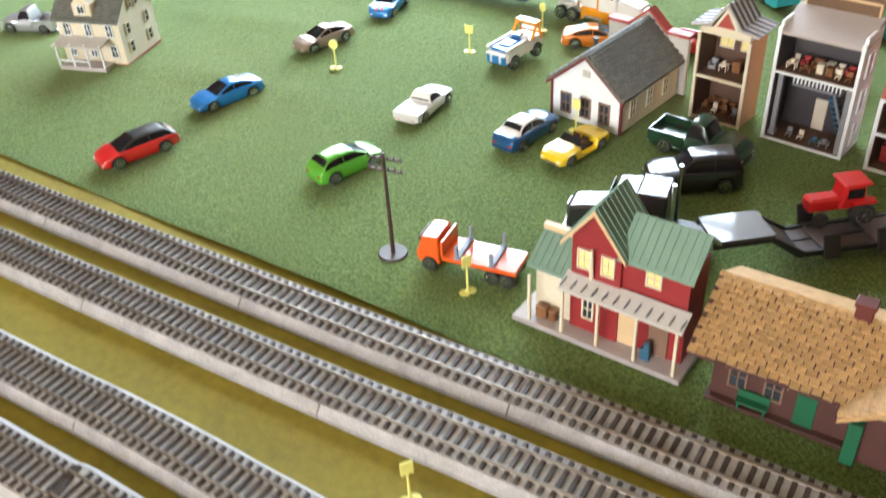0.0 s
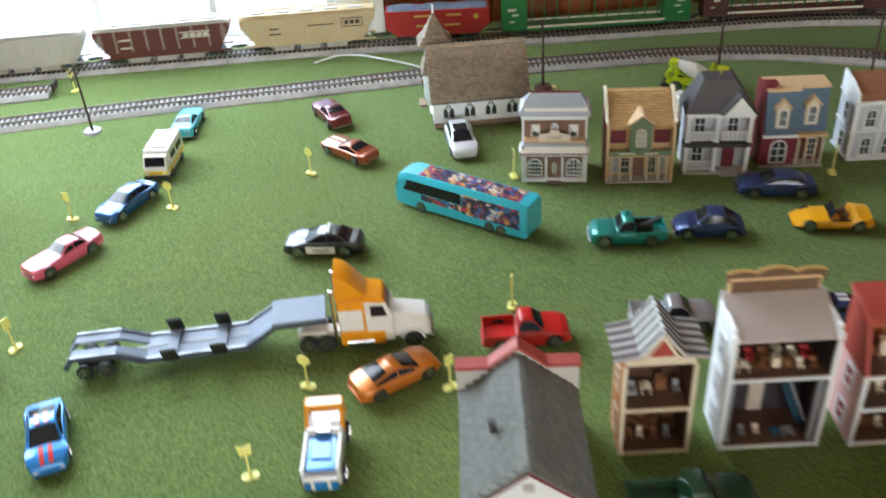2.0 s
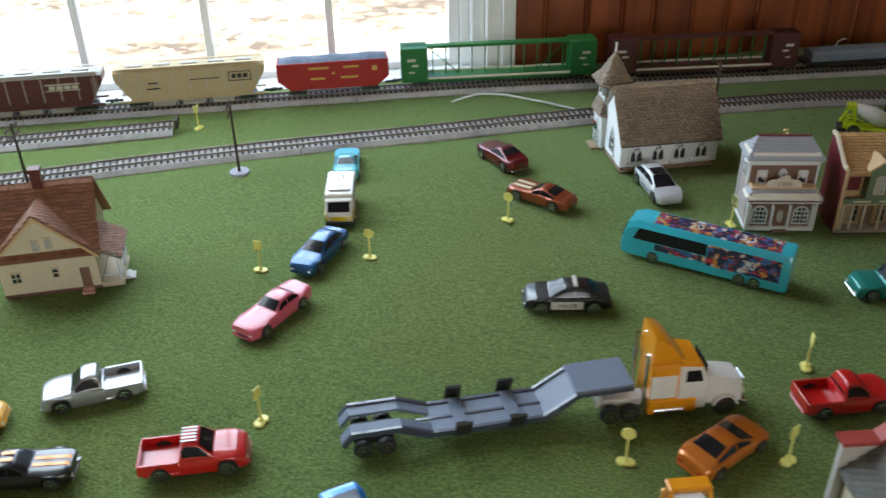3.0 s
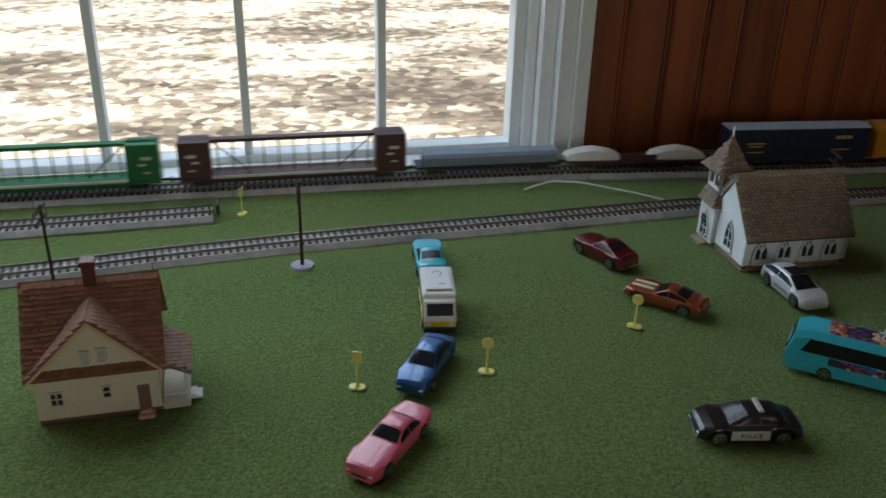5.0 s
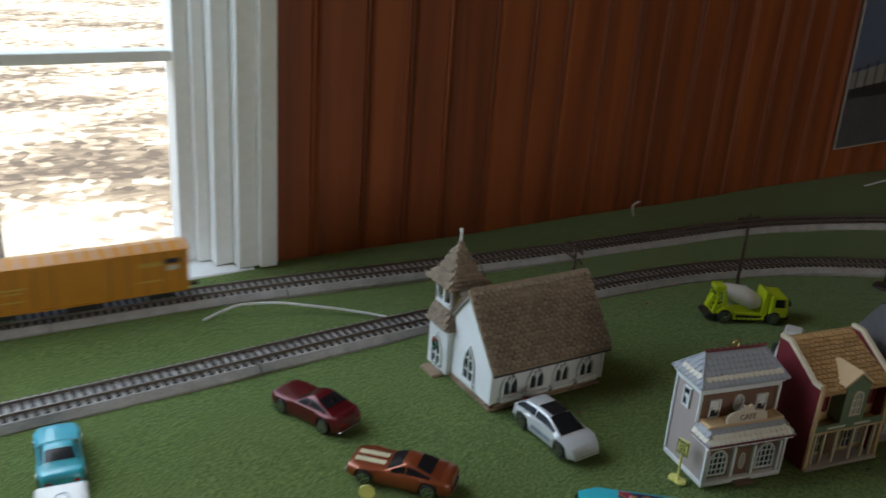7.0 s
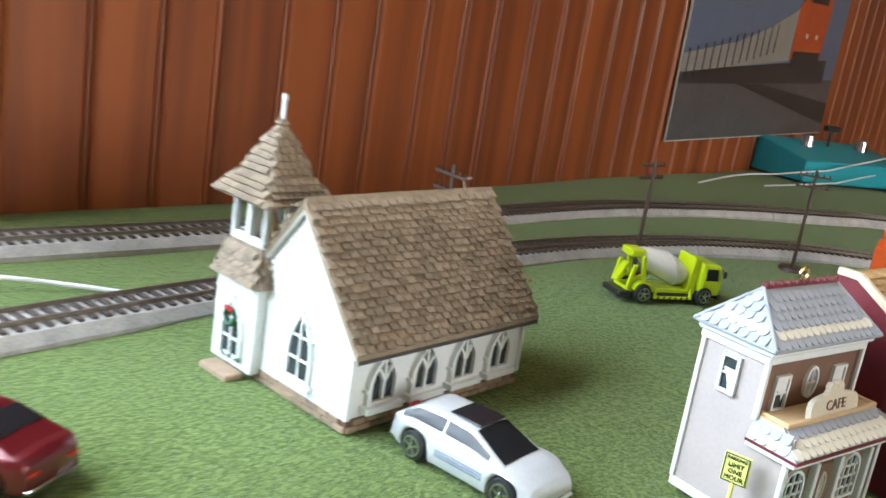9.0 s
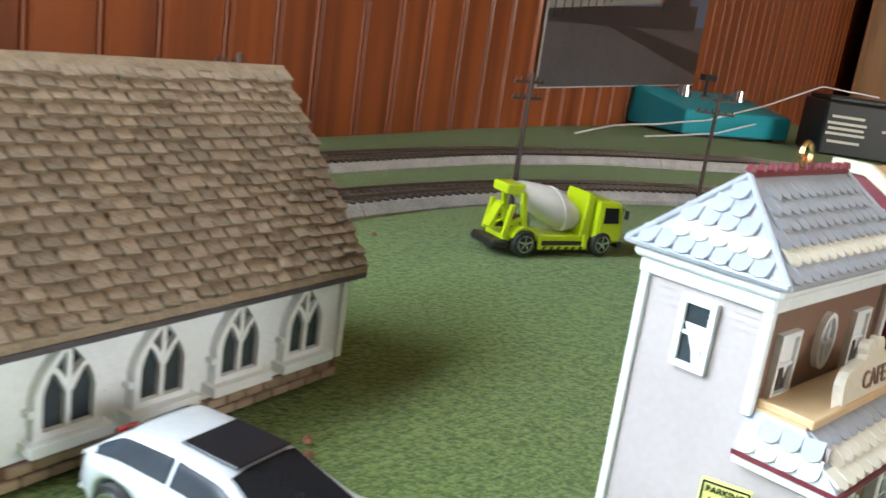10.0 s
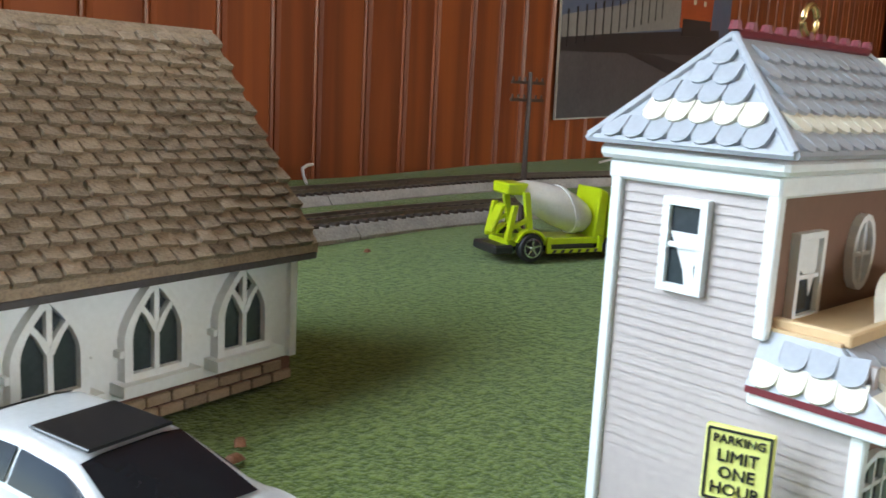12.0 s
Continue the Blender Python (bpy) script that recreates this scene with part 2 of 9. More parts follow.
def lettering(words, size, depth=0.0002):
    key = ("lettering", words, size)
    if key not in SHARED:
        cu = bpy.data.curves.new("lettering", "FONT")
        cu.body, cu.size, cu.extrude, cu.align_x, cu.align_y, cu.resolution_u = words, size, depth, "CENTER", "CENTER", 2
        ob = bpy.data.objects.new("lettering", cu)
        SHARED[key] = bpy.data.meshes.new_from_object(ob)
        bpy.data.objects.remove(ob)
    return SHARED[key]


def writing(words, size, material, parent, m, label=""):
    me = lettering(words, size).copy()
    return part("lettering", me, material, parent, label, at=m)


def curve_points(pts, step):
    """Points evenly along a smooth line through pts: (x, y, angle)."""
    p = [Vector((*q, 0)) for q in pts]
    p = [2 * p[0] - p[1]] + p + [2 * p[-1] - p[-2]]
    fine = []
    for i in range(1, len(p) - 2):
        for k in range(24):
            t = k / 24
            fine.append(0.5 * (2 * p[i] + (p[i + 1] - p[i - 1]) * t + (2 * p[i - 1] - 5 * p[i] + 4 * p[i + 1] - p[i + 2]) * t * t + (3 * p[i] - p[i - 1] - 3 * p[i + 1] + p[i + 2]) * t ** 3))
    fine.append(p[-2])
    cum = [0.0]
    for a, b in zip(fine, fine[1:]):
        cum.append(cum[-1] + (b - a).length)
    n = max(2, int(cum[-1] / step))
    ss = np.linspace(0, cum[-1], n + 1)
    xs, ys = np.interp(ss, cum, [q.x for q in fine]), np.interp(ss, cum, [q.y for q in fine])
    ang = np.unwrap(np.arctan2(np.gradient(ys), np.gradient(xs)))
    return ss, xs, ys, ang


# ---- room ----
Y_WALL, X_WIN0, X_WIN1, Z_WIN = 1.665, -1.92, -0.415, 1.25
wall_n = tagged(part("wall_north", Build().span(-3.0, X_WIN0, 1.677, 1.80, -0.8, 1.7).span(X_WIN1, 3.3, 1.677, 1.80, -0.8, 1.7).span(X_WIN0, X_WIN1, 1.677, 1.80, -0.8, -0.012).span(X_WIN0, X_WIN1, 1.677, 1.80, Z_WIN, 1.7), PANEL), "red-brown varnished wood panelled wall", "wall", kind="structure")
# Unseen walls: wood colour assumed for warm bounce, south window inferred from lit fronts.
tagged(part("wall_south", Build().span(-3.0, -1.2, -2.5, -2.4, -0.8, 1.7).span(0.6, 3.3, -2.5, -2.4, -0.8, 1.7).span(-1.2, 0.6, -2.5, -2.4, -0.8, 0.15).span(-1.2, 0.6, -2.5, -2.4, 1.35, 1.7), PANEL), "red-brown varnished wood wall with a window", "wall", kind="structure")
tagged(part("wall_west", Build().span(-3.1, -3.0, -2.5, 1.8, -0.8, 1.7), PANEL), "red-brown varnished wood wall", "wall", kind="structure")
tagged(part("wall_east", Build().span(3.3, 3.4, -2.5, 1.8, -0.8, 1.7), PANEL), "red-brown varnished wood wall", "wall", kind="structure")
tagged(part("floor", Build().span(-3.1, 3.4, -2.5, 1.8, -0.9, -0.8), FLOORING), "brown wooden board floor", "floor", kind="structure")
tagged(part("ceiling", Build().span(-3.1, 3.4, -2.5, 1.8, 1.7, 1.8), PLASTER), "plain cream ceiling", "ceiling", kind="structure")
# unseen ceiling and house walls keep the sun off the near yard
yard = tagged(part("ground", Build().span(-30, 30, 1.8, 60, -1.2, -1.1), DAPPLED_LITTER), "sunlit yard with dry leaves, bleached grass and painted tree shade", "ground", kind="structure")

# window: sash, mullions, jamb, casing
win = thing("window_1", pose(0, 0, 0), "white painted wooden window with small panes", "window", kind="structure")
for x0, x1, y0, y1 in ((-0.452, -0.438, 1.69, 1.73), (-0.438, -0.418, 1.672, 1.75), (-0.418, -0.396, 1.655, 1.677), (-0.396, -0.376, 1.648, 1.677)):
    part("casing", Build().span(x0, x1, y0, y1, 0.002, Z_WIN), WHITE_TRIM, win, bevel=0.0012)
part("casing", Build().span(-1.97, -1.90, 1.65, 1.74, 0.002, Z_WIN), WHITE_TRIM, win, bevel=0.0012)
part("sash", Build().span(-0.468, -0.452, 1.70, 1.73, 0.0, Z_WIN).span(-1.90, -0.468, 1.70, 1.73, 0.0, 0.012).span(-1.90, -0.468, 1.70, 1.73, Z_WIN - 0.03, Z_WIN), WHITE_TRIM, win, bevel=0.001)
part("window_sill", Build().span(-1.95, -0.40, 1.652, 1.76, -0.012, 0.001), WHITE_TRIM, win, bevel=0.0015)
cols = [-0.468 - 0.179 * i for i in range(9)]
for x in cols[1:-1]:
    part("mullion", Build().span(x - 0.0055, x + 0.0055, 1.702, 1.728, 0.012, Z_WIN - 0.03), WHITE_TRIM, win, bevel=0.001)
for z in (0.226, 0.44, 0.66, 0.88, 1.1):
    part("muntin", Build().span(-1.90, -0.468, 1.704, 1.726, z - 0.0055, z + 0.0055), WHITE_TRIM, win, bevel=0.001)

# ---- layout table, boards and felt ----
tagged(part("tabletop", Build().span(-2.75, 1.75, -0.75, 1.676, -0.03, -0.004), OLIVE), "olive yellow painted plywood table top", "table", kind="structure")
for x, y in ((-2.6, -0.6), (1.6, -0.6), (-2.6, 1.5), (1.6, 1.5), (-0.5, -0.6), (-0.5, 1.5)):
    part("table_leg", Build().span(x - 0.03, x + 0.03, y - 0.03, y + 0.03, -0.8, -0.03), SHELF, bpy.data.objects["tabletop"])


def felt():
    b = Build()
    nx, ny = 330, 112
    for j in range(ny + 1):
        for i in range(nx + 1):
            x = -2.75 + 4.5 * i / nx
            y0 = 0.336 + 0.028 * (x + 0.2)
            y = y0 + (1.664 - y0) * j / ny
            z = 0.0030 * noise.noise(Vector((x * 4.0, y * 9.0, 0.3))) + 0.0009 * noise.noise(Vector((x * 16, y * 16, 1.7)))
            z += 0.003 * math.exp(-((y - 0.86 - 0.30 * (x + 0.62)) / 0.02) ** 2) * math.exp(-((x + 0.62) / 0.2) ** 2)
            z += 0.003 * math.exp(-((y - 0.52 - 0.16 * (x + 0.9)) / 0.025) ** 2) * math.exp(-((x + 0.75) / 0.22) ** 2)
            z += 0.0035 * math.exp(-((y - 0.575 + 0.22 * (x + 0.8)) / 0.03) ** 2) * math.exp(-((x + 0.83) / 0.16) ** 2)
            z += 0.003 * math.exp(-((y - 0.70 - 0.25 * (x + 0.8)) / 0.022) ** 2) * math.exp(-((x + 0.82) / 0.13) ** 2)
            b.v.append((x, y, max(z - 0.0012, -0.0035)))
    b.f = [(j * (nx + 1) + i, j * (nx + 1) + i + 1, (j + 1) * (nx + 1) + i + 1, (j + 1) * (nx + 1) + i) for j in range(ny) for i in range(nx)]
    return b


tagged(part("ground_felt", felt(), FELT, smooth=60), "rumpled green felt sheet laid as grass", "felt", kind="structure")


# ---- tracks ----
TRACK_A = [(-2.3, 1.318), (-1.6, 1.363), (-1.066, 1.412), (-0.91, 1.429), (-0.736, 1.443), (-0.544, 1.451), (-0.329, 1.461), (-0.125, 1.459), (0.04, 1.449), (0.18, 1.418), (0.28, 1.376), (0.36, 1.323), (0.46, 1.2), (0.55, 1.0), (0.62, 0.7)]
TRACK_B = [(1.0, 0.3), (1.0, 0.7), (0.95, 1.0), (0.84, 1.21), (0.68, 1.37), (0.59, 1.42), (0.44, 1.486), (0.27, 1.533), (0.09, 1.549), (-0.05, 1.559), (-0.239, 1.577), (-0.424, 1.596), (-0.638, 1.605),
           (-0.872, 1.609), (-1.104, 1.613), (-1.4, 1.613), (-1.65, 1.613), (-1.9, 1.556), (-2.11, 1.416), (-2.25, 1.19), (-2.3, 0.932), (-2.25, 0.68), (-2.11, 0.47), (-1.9, 0.325), (-1.65, 0.272), (-1.4, 0.262), (-1.1, 0.262)]
YARD = [[(-1.1, 0.262), (-0.737, 0.278), (-0.512, 0.291), (-0.332, 0.302), (-0.151, 0.315), (0.0, 0.324), (0.4, 0.35)],
        [(-1.2, 0.185), (-0.648, 0.221), (-0.444, 0.235), (-0.284, 0.247), (-0.119, 0.261), (0.4, 0.30)],
        [(-1.1, 0.105), (-0.521, 0.141), (-0.402, 0.150), (-0.297, 0.155), (-0.15, 0.155), (0.3, 0.13)],
        [(-1.1, 0.05), (-0.438, 0.089), (-0.358, 0.096), (-0.1, 0.10), (0.3, 0.06)]]
TRACK_C = [(-1.5, 1.515), (-1.09, 1.528), (-0.975, 1.532), (-0.872, 1.536)]
TIE_STEP, Z_TIE = 0.0076, 0.0075


def ribbon(b, xs, ys, ang, profile):
    rows = []
    for x, y, a in zip(xs, ys, ang):
        nx, ny = -math.sin(a), math.cos(a)
        rows.append([(x + nx * u, y + ny * u, z) for u, z in profile])
    return b.rings(rows)


def track(pts, label, part_ties):
    t = thing("railway_track", pose(0, 0, 0), label, "model track", "tracks of the layout", "structure")
    ss, xs, ys, ang = curve_points(pts, TIE_STEP)
    n = len(ss)
    sect = 30
    for s in range(0, n - 1, sect):
        e = min(s + sect, n - 1)
        cut = [0.06] + [0.0] * (e - s - 1) + [-0.06]
        x = [xs[k] + math.cos(ang[k]) * TIE_STEP * c for k, c in zip(range(s, e + 1), cut)]
        y = [ys[k] + math.sin(ang[k]) * TIE_STEP * c for k, c in zip(range(s, e + 1), cut)]
        part("roadbed", ribbon(Build(), x, y, ang[s:e + 1], [(-0.0215, -0.003), (0.0215, -0.003), (0.0215, 0.001), (0.0168, 0.0066), (-0.0168, 0.0066), (-0.0215, 0.001)]), ROADBED, t)
    for side in (-1, 1):
        u = side * 0.0088
        part("rail", ribbon(Build(), xs, ys, ang, [(u - 0.0011, 0.0078), (u + 0.0011, 0.0078), (u + 0.0005, 0.0084), (u + 0.0006, 0.0104), (u - 0.0006, 0.0104), (u - 0.0005, 0.0084)]), RAIL, t)
    me = shared("tie", lambda: Build().box(0, 0, 0, 0.0032, 0.0305, 0.0018), 0.0003)
    rest = Build()
    for k in range(n - 1):
        m = pose((xs[k] + xs[k + 1]) / 2, (ys[k] + ys[k + 1]) / 2, Z_TIE - 0.0002, 0, 0, math.degrees(ang[k]))
        if part_ties(xs[k], ys[k]):
            part("tie", me, TIE, t, at=m)
        else:
            rest.box(0, 0, 0, 0.0032, 0.0305, 0.0018, m)
    if rest.v:
        tagged(part("ties", rest, TIE, t), kind="stuff")
    return t


TRACKS = [track(TRACK_A, "curved model railway track on grey roadbed over green felt", lambda x, y: -1.1 < x < 0.45 and y > 1.25),
          track(TRACK_B, "outer model railway track on grey roadbed along the wall", lambda x, y: -1.15 < x < 0.75 and y > 1.3),
          track(TRACK_C, "short dead-end model track on grey roadbed", lambda x, y: True)]
for pts in YARD:
    TRACKS.append(track(pts, "straight yard track on grey roadbed over olive board", lambda x, y: -0.85 < x < 0.1))
part("bumper", Build().box(-0.866, 1.536, 0.011, 0.004, 0.022, 0.012), TIE, TRACKS[2], "black end stop", 0.0006)

# ---- train ----
def stock(name, label, L):
    t = thing(name, pose(0, 0, 0), label, "train car", "cars of the passing train")
    me = shared("wheelset", lambda: Build().tube((0, -0.0095, 0), (0, -0.0068, 0), 0.0052, n=14).tube((0, 0.0068, 0), (0, 0.0095, 0), 0.0052, n=14).tube((0, -0.0095, 0), (0, 0.0095, 0), 0.0012, n=6), 0, 40)
    for s in (-1, 1):
        x = s * (L / 2 - 0.027)
        k = part("truck", shared("truck", lambda: Build().box(0, -0.0115, 0.0155, 0.024, 0.002, 0.004).box(0, 0.0115, 0.0155, 0.024, 0.002, 0.004).box(0, 0, 0.017, 0.006, 0.024, 0.004).box(0, -0.012, 0.0165, 0.007, 0.003, 0.006).box(0, 0.012, 0.0165, 0.007, 0.003, 0.006), 0.0004), BLACK, t, at=pose(x, 0, 0))
        for d in (-0.008, 0.008):
            part("wheelset", me, CHROME, k, at=pose(d, 0, 0.0156))
        part("coupler", shared("coupler", lambda: Build().box(0, 0, 0.019, 0.016, 0.003, 0.003).box(0.007, 0.001, 0.019, 0.004, 0.005, 0.004), 0.0004), BLACK, t, at=pose(s * (L / 2 + 0.003), 0, 0, 0, 0, 0 if s > 0 else 180))
    return t


SIDE = lambda x, z, y=0.0162: pose(x, y, z, 90, 0, 180)


def bars(parent, material, rows, y=0.0162):
    """Unreadable markings as plain bars on the camera's side."""
    for x, z, w, h in rows:
        part("marking", shared(("marking", w, h), lambda: Build().box(0, 0, 0, w, 0.0003, h)), material, parent, at=pose(x, y, z))


def hopper(name, label, col, L, H, roof_col, mark):
    t = stock(name, label, L)
    z0, z1, w = 0.021, H, 0.0158
    e = L / 2
    part("body", Build().prism([(-e, z1 - 0.004), (-e, z1 - 0.013), (-e * 0.80, z0), (e * 0.80, z0), (e, z1 - 0.013), (e, z1 - 0.004)], -w, w), col, t, bevel=0.0008)
    ribs = 9
    for i in range(ribs):
        x = -e * 0.9 + 1.8 * e * i / (ribs - 1)
        part("rib", shared(("rib", H), lambda: Build().box(0, w + 0.0003, (z0 + z1) / 2 + 0.002, 0.0012, 0.0008, z1 - z0 - 0.012)), col, t, at=pose(x, 0, 0))
    part("roof", Build().prism([(-w - 0.0004, z1 - 0.004), (w + 0.0004, z1 - 0.004), (w * 0.75, z1), (-w * 0.75, z1)], -e, e, "x"), roof_col, t, bevel=0.0004)
    for i in range(5):
        part("hatch", shared("hatch", lambda: Build().box(0, 0, 0, 0.022, 0.009, 0.0018), 0.0005), roof_col, t, at=pose(-e * 0.72 + 1.44 * e * i / 4, 0, z1 + 0.0009))
    part("walkway", Build().box(0, 0.0135, z1 + 0.0012, L * 0.94, 0.004, 0.0008).box(0, -0.0135, z1 + 0.0012, L * 0.94, 0.004, 0.0008), roof_col, t)
    part("sill", Build().box(0, 0.0145, z0 - 0.0005, L * 0.98, 0.0025, 0.0025).box(0, -0.0145, z0 - 0.0005, L * 0.98, 0.0025, 0.0025), col, t, bevel=0.0003)
    for i in range(3):
        part("discharge_bay", shared("bay", lambda: Build().box(0, 0, 0.0155, 0.03, 0.024, 0.011, None, (1, 1)).box(0, 0.013, 0.0145, 0.022, 0.003, 0.003), 0.001), mark, t, at=pose((i - 1) * L * 0.2, 0, 0))
    for lx in (e * 0.93, e * 0.87, -e * 0.93, -e * 0.87):
        part("ladder_rail", shared("ladder_rail", lambda: Build().box(0, w + 0.0008, 0.043, 0.0006, 0.0006, 0.03)), col, t, at=pose(lx, 0, 0))
    return t


def open_hopper(label, col, load_col, L, H):
    t = stock("open_hopper_car", label, L)
    e, w = L / 2, 0.0158
    part("body", Build().prism([(-e, H), (-e, 0.034), (-e * 0.78, 0.02), (e * 0.78, 0.02), (e, 0.034), (e, H)], -w, w), col, t, bevel=0.0006)
    part("top_rail", Build().box(0, w, H, L, 0.002, 0.0022).box(0, -w, H, L, 0.002, 0.0022).box(e - 0.001, 0, H, 0.002, 2 * w, 0.0022).box(1e-3 - e, 0, H, 0.002, 2 * w, 0.0022), col, t, bevel=0.0003)
    rows = []
    for i in range(25):
        x = -e * 0.96 + 1.92 * e * i / 24
        h = 0.0035 + 0.003 * abs(math.sin(i * 0.39)) * (1 if 0 < i < 24 else 0)
        rows.append([(x, -w * 0.92, H - 0.001), (x, -w * 0.5, H + h * 0.8), (x, 0, H + h), (x, w * 0.5, H + h * 0.8), (x, w * 0.92, H - 0.001)])
    part("load", Build().rings(rows), load_col, t, "blue-grey heaped load", smooth=50)
    for i in range(8):
        part("rib", shared(("rib", "open"), lambda: Build().box(0, w + 0.0004, 0.043, 0.0014, 0.001, 0.034)), col, t, at=pose(-e * 0.88 + 1.76 * e * i / 7, 0, 0))
    bars(t, GOLD, [(0.02, 0.051, 0.028, 0.003), (-0.025, 0.051, 0.022, 0.003), (0.0, 0.043, 0.004, 0.003), (0.022, 0.036, 0.02, 0.0028), (-0.022, 0.036, 0.024, 0.0028), (-0.058, 0.047, 0.007, 0.007)], w + 0.0012)
    return t


def centerbeam(label, col, L, H):
    t = stock("centerbeam_flat_car", label, L)
    e, w = L / 2, 0.0155
    part("deck", Build().box(0, 0, 0.0215, L, 2 * w, 0.004).box(0, 0, 0.017, L * 0.72, 0.012, 0.006), col, t, bevel=0.0006)
    for s in (-1, 1):
        part("bulkhead", Build().box(s * (e - 0.019), 0, (0.0235 + H) / 2, 0.038, 2 * w, H - 0.0235), col, t, bevel=0.0008)
        bars(t, CREAM, [(s * (e - 0.015), 0.052, 0.012, 0.004), (s * (e - 0.02), 0.044, 0.009, 0.003), (s * (e - 0.015), 0.034, 0.008, 0.002)], w + 0.0002)
    part("top_beam", Build().box(0, 0, H - 0.0015, L, 0.012, 0.003).box(0, 0, H - 0.004, L - 0.07, 0.004, 0.003), col, t, bevel=0.0004)
    n = 11
    for i in range(n):
        x = -e + 0.046 + (L - 0.092) * i / (n - 1)
        part("post", shared(("post", H), lambda: Build().box(0, 0, (0.0235 + H) / 2, 0.0016, 0.003, H - 0.026)), col, t, at=pose(x, 0, 0))
    for s in (-1, 1):
        part("brace", Build().tube((s * (e - 0.04), 0, H - 0.004), (s * (e - 0.085), 0, 0.024), 0.0008, n=6), col, t)
        part("deck_edge", Build().box(0, s * w, 0.0245, L - 0.076, 0.0015, 0.003), CREAM, t, "pale cream deck edge")
    return t


def boxcar(label, col, roof_col, L, H, mark):
    t = stock("boxcar", label, L)
    e, w = L / 2, 0.0158
    part("body", Build().span(-e, e, -w, w, 0.0195, H - 0.003), col, t, bevel=0.0005)
    part("roof", Build().prism([(-w - 0.0005, H - 0.003), (w + 0.0005, H - 0.003), (0, H + 0.0005)], -e - 0.0005, e + 0.0005, "x"), roof_col, t)
    for i in range(15):
        part("roof_rib", shared("roof_rib", lambda: Build().prism([(-0.0163, 0), (0.0163, 0), (0, 0.0038)], -0.0005, 0.0005, "x")), roof_col, t, at=pose(-e * 0.93 + 1.86 * e * i / 14, 0, H - 0.0026))
    for s in (-1, 1):
        part("door", Build().box(0, s * (w + 0.0006), 0.0425, 0.034, 0.0012, 0.042).box(-0.012, s * (w + 0.0014), 0.0425, 0.001, 0.0008, 0.04).box(0.012, s * (w + 0.0014), 0.0425, 0.001, 0.0008, 0.04), col, t, bevel=0.0003)
        part("door_track", Build().box(0.012, s * (w + 0.0008), 0.0205, 0.075, 0.0014, 0.0014).box(0.012, s * (w + 0.0008), H - 0.0045, 0.075, 0.0014, 0.0014), col, t)
        part("ladder", Build().box(e - 0.003, s * (w + 0.0006), 0.043, 0.0005, 0.0006, 0.042).box(e - 0.008, s * (w + 0.0006), 0.043, 0.0005, 0.0006, 0.042), col, t)
    for i in range(12):
        x = -e + L * (i + 0.5) / 12
        if abs(x) > 0.022:
            part("panel_seam", shared(("seam", H), lambda: Build().box(0, w + 0.0002, 0.042, 0.0007, 0.0006, H - 0.026)), col, t, at=pose(x, 0, 0))
    part("underframe", Build().box(0, 0, 0.017, L * 0.85, 0.01, 0.004).box(0, 0.004, 0.013, 0.03, 0.01, 0.006), BLACK, t, bevel=0.0004)
    bars(t, mark, [(-0.062, 0.051, 0.006, 0.0045), (-0.070, 0.051, 0.006, 0.0045), (-0.054, 0.051, 0.006, 0.0045), (0.06, 0.044, 0.026, 0.0018), (0.06, 0.040, 0.018, 0.0016), (0.06, 0.032, 0.022, 0.0014), (-0.06, 0.034, 0.024, 0.0014)], w + 0.0004)
    return t


BNSF_BROWN = mat("boxcar_red_plastic", (0.11, 0.022, 0.018), 0.45, 0, 0.2, 40)
TAN = mat("tan_plastic", (0.55, 0.43, 0.25), 0.45, 0, 0.1, 40)
PALE_GREY = mat("pale_grey_plastic", (0.5, 0.48, 0.44), 0.5, 0, 0.1, 40)
TRAIN_RED = mat("bright_red_plastic", (0.42, 0.014, 0.012), 0.4, 0, 0.1, 40)
LOAD_BLUE = mat("blue_grey_load", (0.12, 0.16, 0.23), 0.6, 0, 0.4, 160, 0.4, 700)
TRAIN_GREEN = mat("green_plastic", (0.012, 0.16, 0.035), 0.4, 0, 0.12, 40)
CB_BROWN = mat("dark_brown_plastic", (0.075, 0.02, 0.016), 0.45, 0, 0.2, 40)
CREAM = mat("cream_marking", (0.65, 0.62, 0.52), 0.5, 0, 0.1, 90)
GOLD = mat("gold_marking", (0.62, 0.4, 0.08), 0.45, 0, 0.1, 90)
NAVY = mat("navy_plastic", (0.012, 0.016, 0.04), 0.4, 0, 0.15, 40)
ROOF_STEEL = mat("bluish_roof_paint", (0.42, 0.5, 0.6), 0.45, 0, 0.1, 40)
ORANGE_BOX = mat("orange_yellow_plastic", (0.62, 0.25, 0.012), 0.4, 0, 0.08, 40)
RUSTY = mat("rusty_marking", (0.45, 0.09, 0.02), 0.5, 0, 0.1, 90)
SLATE = mat("slate_blue_load", (0.2, 0.24, 0.3), 0.5, 0, 0.15, 50)
WRAP = mat("white_wrapped_load", (0.7, 0.68, 0.64), 0.6, 0, 0.15, 120, 0.4, 500)

TRAIN = []
gh = hopper("covered_hopper_car", "pale grey covered hopper car on the outer track", PALE_GREY, 0.198, 0.066, PALE_GREY, PALE_GREY)
TRAIN.append((gh, -1.10))
bh = hopper("covered_hopper_car", "brown-red covered hopper car with white markings", BNSF_BROWN, 0.204, 0.066, PALE_GREY, BNSF_BROWN)
